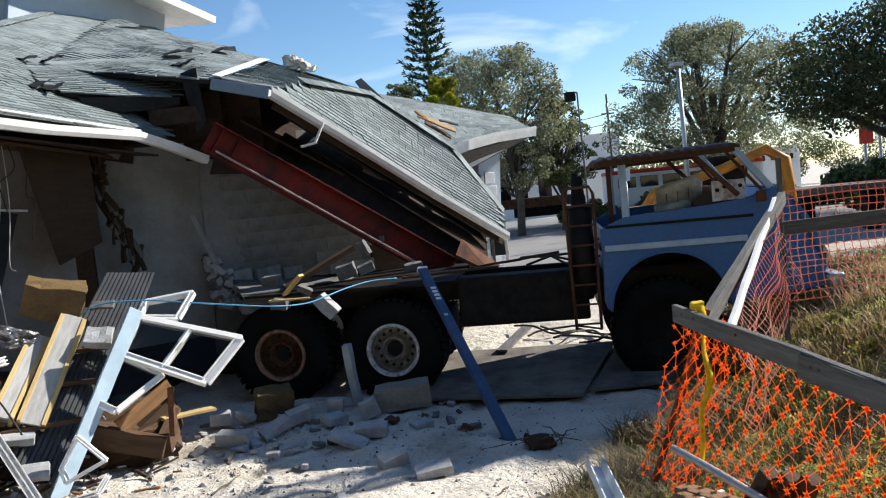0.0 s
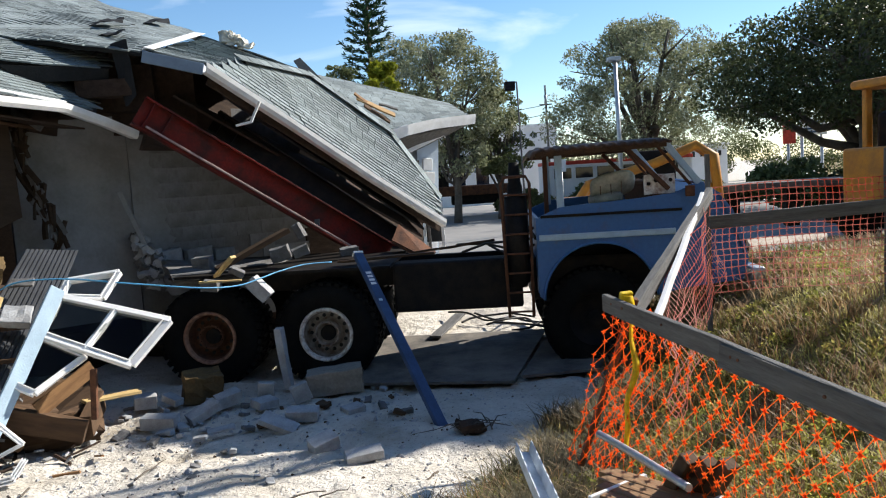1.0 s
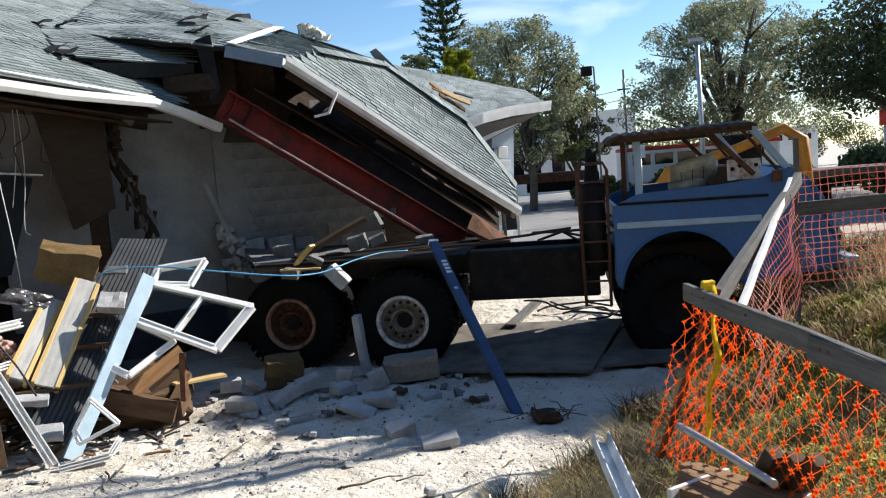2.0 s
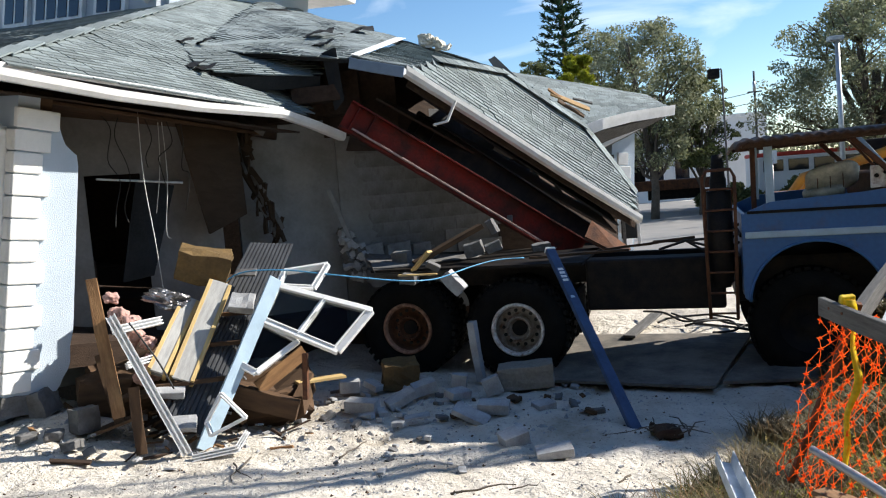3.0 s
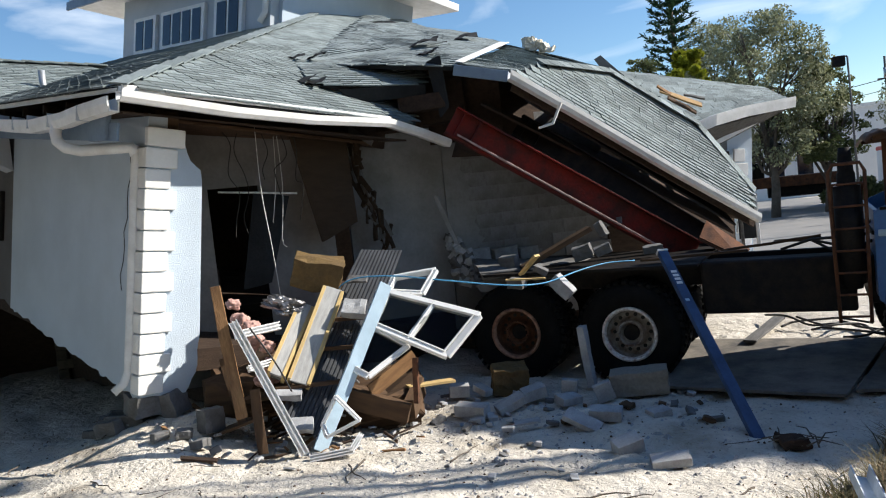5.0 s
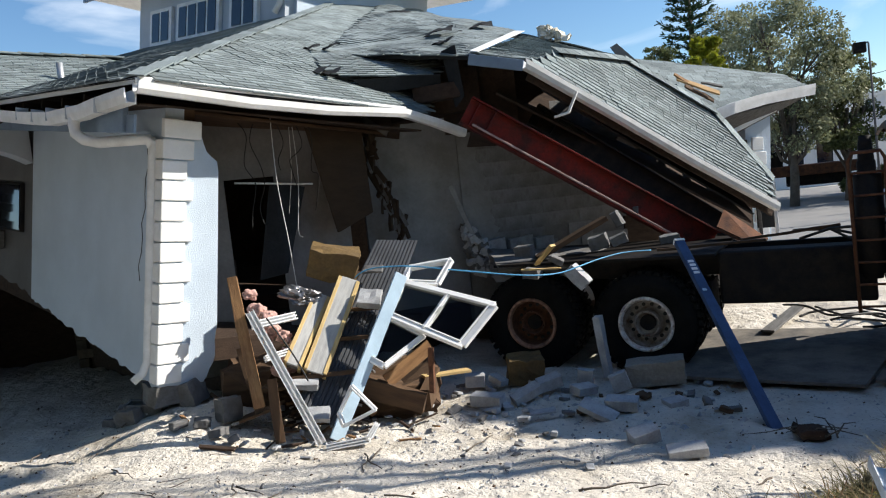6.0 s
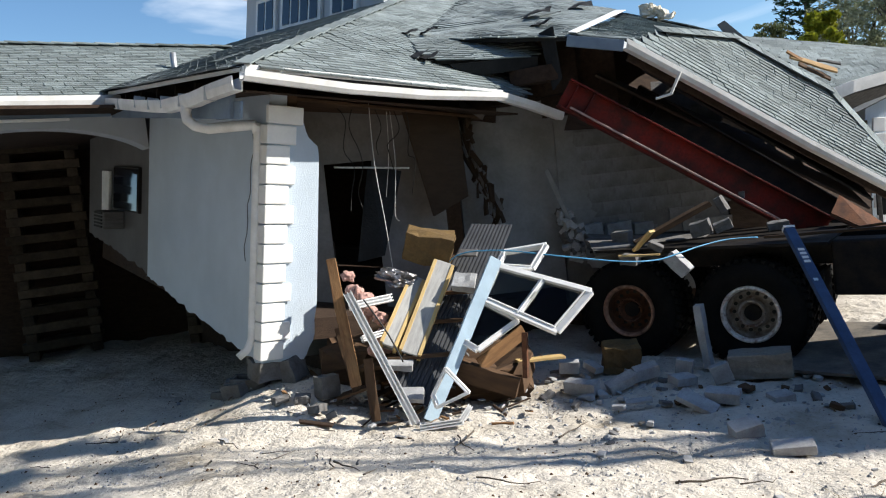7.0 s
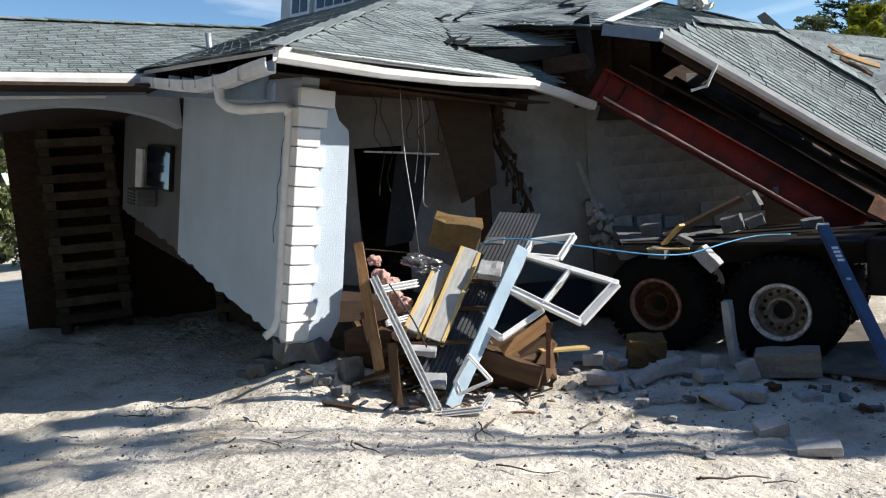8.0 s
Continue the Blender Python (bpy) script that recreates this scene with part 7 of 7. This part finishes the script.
# ---- machines and far clutter ----
def machine_block(ob, name, size, at, material, label="", bevel=0.06):
    return part(name, box(*size, at=at, bevel=bevel), material, ob, label)


hoe = root("backhoe", pose(9.75, 13.6, 0.45, 0, 0, 12), "yellow backhoe with an open cab frame", "excavator")
machine_block(hoe, "body", (3.3, 1.7, 1.15), (1.65, 0, 1.28), M_YELLOW)
machine_block(hoe, "front_panel", (0.8, 1.6, 1.2), (-0.0, 0, 1.25), M_YELLOW)
for x0, y0 in ((0.25, -0.8), (2.2, -0.8), (0.25, 0.8), (2.2, 0.8)):
    part("cab_post", box(0.16, 0.12, 1.5, at=(x0, y0, 2.3), bevel=0.02), M_YELLOW, hoe)
part("cab_roof", box(2.5, 1.9, 0.18, at=(1.2, 0, 3.10), bevel=0.06), M_YELLOW, hoe)
# solid black box added as the cab's dark inside
part("cab_interior", box(1.7, 1.3, 0.9, at=(1.25, 0.1, 2.1), bevel=0.1), M_BLACK, hoe, "black block standing for the unlit cab interior")
part("seat", box(0.5, 0.5, 0.7, at=(1.1, 0, 1.95), bevel=0.08), M_BLACK, hoe)
lampb = part("headlight", box(0.22, 0.1, 0.22, at=(0.35, -0.86, 1.62), bevel=0.03), M_BLACK, hoe)
part("lens", box(0.16, 0.03, 0.16, at=(0.35, -0.92, 1.62), bevel=0.02), M_TRIM, lampb)
part("ram", tube([(0.55, -0.87, 2.2), (0.65, -0.87, 1.2)], 0.05), M_STEEL, hoe)
for s in (0.1, 2.6):
    for y0 in (-0.95, 0.65):
        part("wheel", tube([(s, y0, 0.55), (s, y0 + 0.3, 0.55)], 0.55, 24), M_RUBBER, hoe)
loader = root("skid_loader", pose(6.7, 16.8, 0.3, 0, 0, -20), "yellow skid loader with raised arms", "loader")
machine_block(loader, "body", (1.7, 1.2, 0.9), (0, 0, 1.0), M_YELLOW)
machine_block(loader, "cab", (0.9, 1.0, 1.0), (-0.4, 0, 1.75), M_BLACK, "caged black cab", 0.04)
machine_block(loader, "engine_grille", (0.1, 0.9, 0.5), (0.9, 0, 1.55), M_STEEL, "", 0.02)
for y0 in (-0.62, 0.62):
    part("arm", tube([(0.95, y0, 0.9), (0.85, y0, 2.05), (0.5, y0, 2.3), (-0.4, y0, 1.95), (-1.9, y0, 1.55), (-2.2, y0, 1.1)], 0.11, 8), M_YELLOW, loader)
part("bucket", box(0.5, 1.5, 0.5, at=(-2.5, 0, 1.0), bevel=0.08), M_RUST, loader)
for s in (-0.55, 0.6):
    for y0 in (-0.75, 0.5):
        part("wheel", tube([(s, y0, 0.42), (s, y0 + 0.25, 0.42)], 0.42, 20), M_RUBBER, loader)
trailer = root("equipment_trailer", pose(4.3, 40.0, 0.1, 0, 0, -3), "rusty flat equipment trailer in the lot", "trailer")
part("deck", box(5.2, 2.2, 0.5, at=(0, 0, 1.35), bevel=0.03), M_RUST, trailer)
part("frame", box(2.6, 0.8, 0.6, at=(0.6, 0, 0.9), bevel=0.03), M_BLACK, trailer)
for s in (-1.9, -1.5, 1.9):
    part("leg", box(0.15, 0.15, 1.1, at=(s, -0.8, 0.55)), M_RUST, trailer)
part("engine", box(1.2, 0.9, 0.8, at=(-1.4, 0, 1.95), bevel=0.05), M_BLACK, trailer)
part("railing", tube([(-2.5, -1, 1.6), (-2.5, -1, 2.4), (-0.5, -1, 2.4), (-0.5, -1, 1.6)], 0.04), M_RUST, trailer)
flat = root("flat_trailer", pose(9.6, 17.5, 0.5, 0, 0, -8), "dark low flat trailer under the trees", "trailer")
part("deck", box(3.4, 1.6, 0.16, at=(0, 0, 1.05), bevel=0.02), M_GREYWOOD, flat)
for s in (-1.2, 0.2, 1.2):
    part("leg", box(0.3, 0.3, 0.9, at=(s, -0.3, 0.5), bevel=0.03), M_BLACK, flat)
sandpile = scrap("sand_mound", (4.9, 9.9, 0.72), (1.0, 0.8, 0.45), (0, 0, 10), M_SANDH, "heap of reddish sand and brick behind the net", "heap", "", 0.12, 501)
slab_c = [Vector(p) for p in ((4.41, 8.55, 1.04), (5.33, 8.58, 1.04), (6.50, 10.50, 1.06), (5.35, 10.65, 1.06))]
slab_m = sum(slab_c, Vector()) / 4
pale_slab = mesh_ob("concrete_slab", ragged(slab([p - slab_m for p in slab_c], 0.14), 4, 0.02, 3), M_SLAB)
pale_slab.location = slab_m
tagged(pale_slab, "pale broken slab strewn with straw behind the net", "slab")
for k, (x, y, z, r) in enumerate(((4.35, 8.9, 1.12, 20), (4.55, 9.2, 1.16, 60), (4.25, 9.3, 1.06, -15), (6.2, 9.2, 1.05, 35))):
    scrap("brick", (x, y, z), (0.26, 0.12, 0.09), (4, 6, r), M_RUST, "rusty red brick beside the pale slab", "brick", "bricks by the slab", 0.006, 510 + k)
sgn = root("small_sign", Matrix.Translation((7.3, 30.0, 0)), "small white sign on a thin post", "sign")
part("post", tube([(0, 0, 0), (0, 0, 2.3)], 0.03, 6), M_STEEL, sgn)
part("board", box(0.35, 0.03, 0.5, at=(0, 0, 2.4)), M_TRIM, sgn)


# ---- grass on the bank ----
def grass(n, seed, name, label, material, h0, h1, lean, band=99.0):
    rs = np.random.RandomState(seed)
    v, f = [], []
    while len(f) < n:
        x, y = rs.uniform(0.0, 8.0), rs.uniform(2.0, 10.5)
        if x < max(0.12, -0.2 + 0.63 * (y - 3.4)) + 0.5 * noise.noise(Vector((x, y, 0)) * 2.0) - 0.05:
            continue
        if x > max(0.12, -0.2 + 0.63 * (y - 3.4)) + band:
            continue
        if (x < 1.0 and y < 2.4) or noise.noise(Vector((x * 1.7, y * 1.7, seed))) < -0.25:
            continue
        z = ground_z(x, y) - 0.01
        for _ in range(5):
            a, ln = rs.uniform(0, 6.283), rs.uniform(h0, h1)
            px, py = x + rs.normal(0, 0.03), y + rs.normal(0, 0.03)
            dx, dy = math.cos(a), math.sin(a)
            w = 0.0022 + 0.0010 * max(0, y - 3)
            k = ln * lean * rs.uniform(0.3, 1.2)
            i = len(v)
            v += [(px - dy * w, py + dx * w, z), (px + dy * w, py - dx * w, z), (px + dx * k * 0.4 + dy * w * 0.8, py + dy * k * 0.4 - dx * w * 0.8, z + ln * 0.6), (px + dx * k * 0.4 - dy * w * 0.8, py + dy * k * 0.4 + dx * w * 0.8, z + ln * 0.6), (px + dx * k, py + dy * k, z + ln * rs.uniform(0.75, 1.0))]
            f += [(i, i + 1, i + 2, i + 3), (i + 3, i + 2, i + 4)]
    me = bpy.data.meshes.new(name)
    me.from_pydata(v, [], f)
    me.materials.append(material)
    return tagged(new(name, me), label, "grass", kind="stuff")


grass(150000, 1, "grass", "dry yellow-green grass on the bank", M_BLADE, 0.04, 0.14, 1.2)
grass(50000, 2, "dry_weeds", "brown dry weeds among the grass", M_STRAW, 0.08, 0.26, 1.1)
grass(60000, 4, "dry_brush", "dark dead brush along the edge of the sand", M_BRUSH, 0.08, 0.24, 1.4, 0.75)
rs = np.random.RandomState(6)
weeds = []
while len(weeds) < 1000:
    x, y = rs.uniform(0.0, 8.0), rs.uniform(2.4, 9.5)
    if x > max(0.15, -0.18 + 0.63 * (y - 3.4)) and noise.noise(Vector((x, y, 9)) * 1.1) > -0.2:
        weeds.append(((x, y, ground_z(x, y) + 0.05), rs.uniform(0.05, 0.13)))
me = leaf_cloud(weeds, 90000, 0.016, 44, 0.45)
me.materials.append(M_WEED)
tagged(new("weed_leaves", me), "low leafy green-yellow weeds on the bank", "weeds", kind="stuff")

# ---- quoins and the nearest shingles ----
for k, lng in QUOIN_PLACES:
    part("quoin", box(lng, 0.05, 0.19, at=(lng / 2 - 0.035, -0.012, 0.10 + 0.205 * k), bevel=0.012), M_QUOIN, house, "white painted quoin block")
    d = 0.16 if k % 2 else 0.12
    part("quoin", box(0.05, d, 0.19, at=(-0.012, d / 2 + 0.004, 0.10 + 0.205 * k), bevel=0.012), M_QUOIN, house)
part("quoin", box(0.40, 0.07, 0.18, at=(0.17, -0.02, 2.56), bevel=0.012), M_QUOIN, house)
for owner, m in LATE_SHINGLES:
    ob = new("shingle", TAB)
    ob.parent = owner
    ob.matrix_basis = m
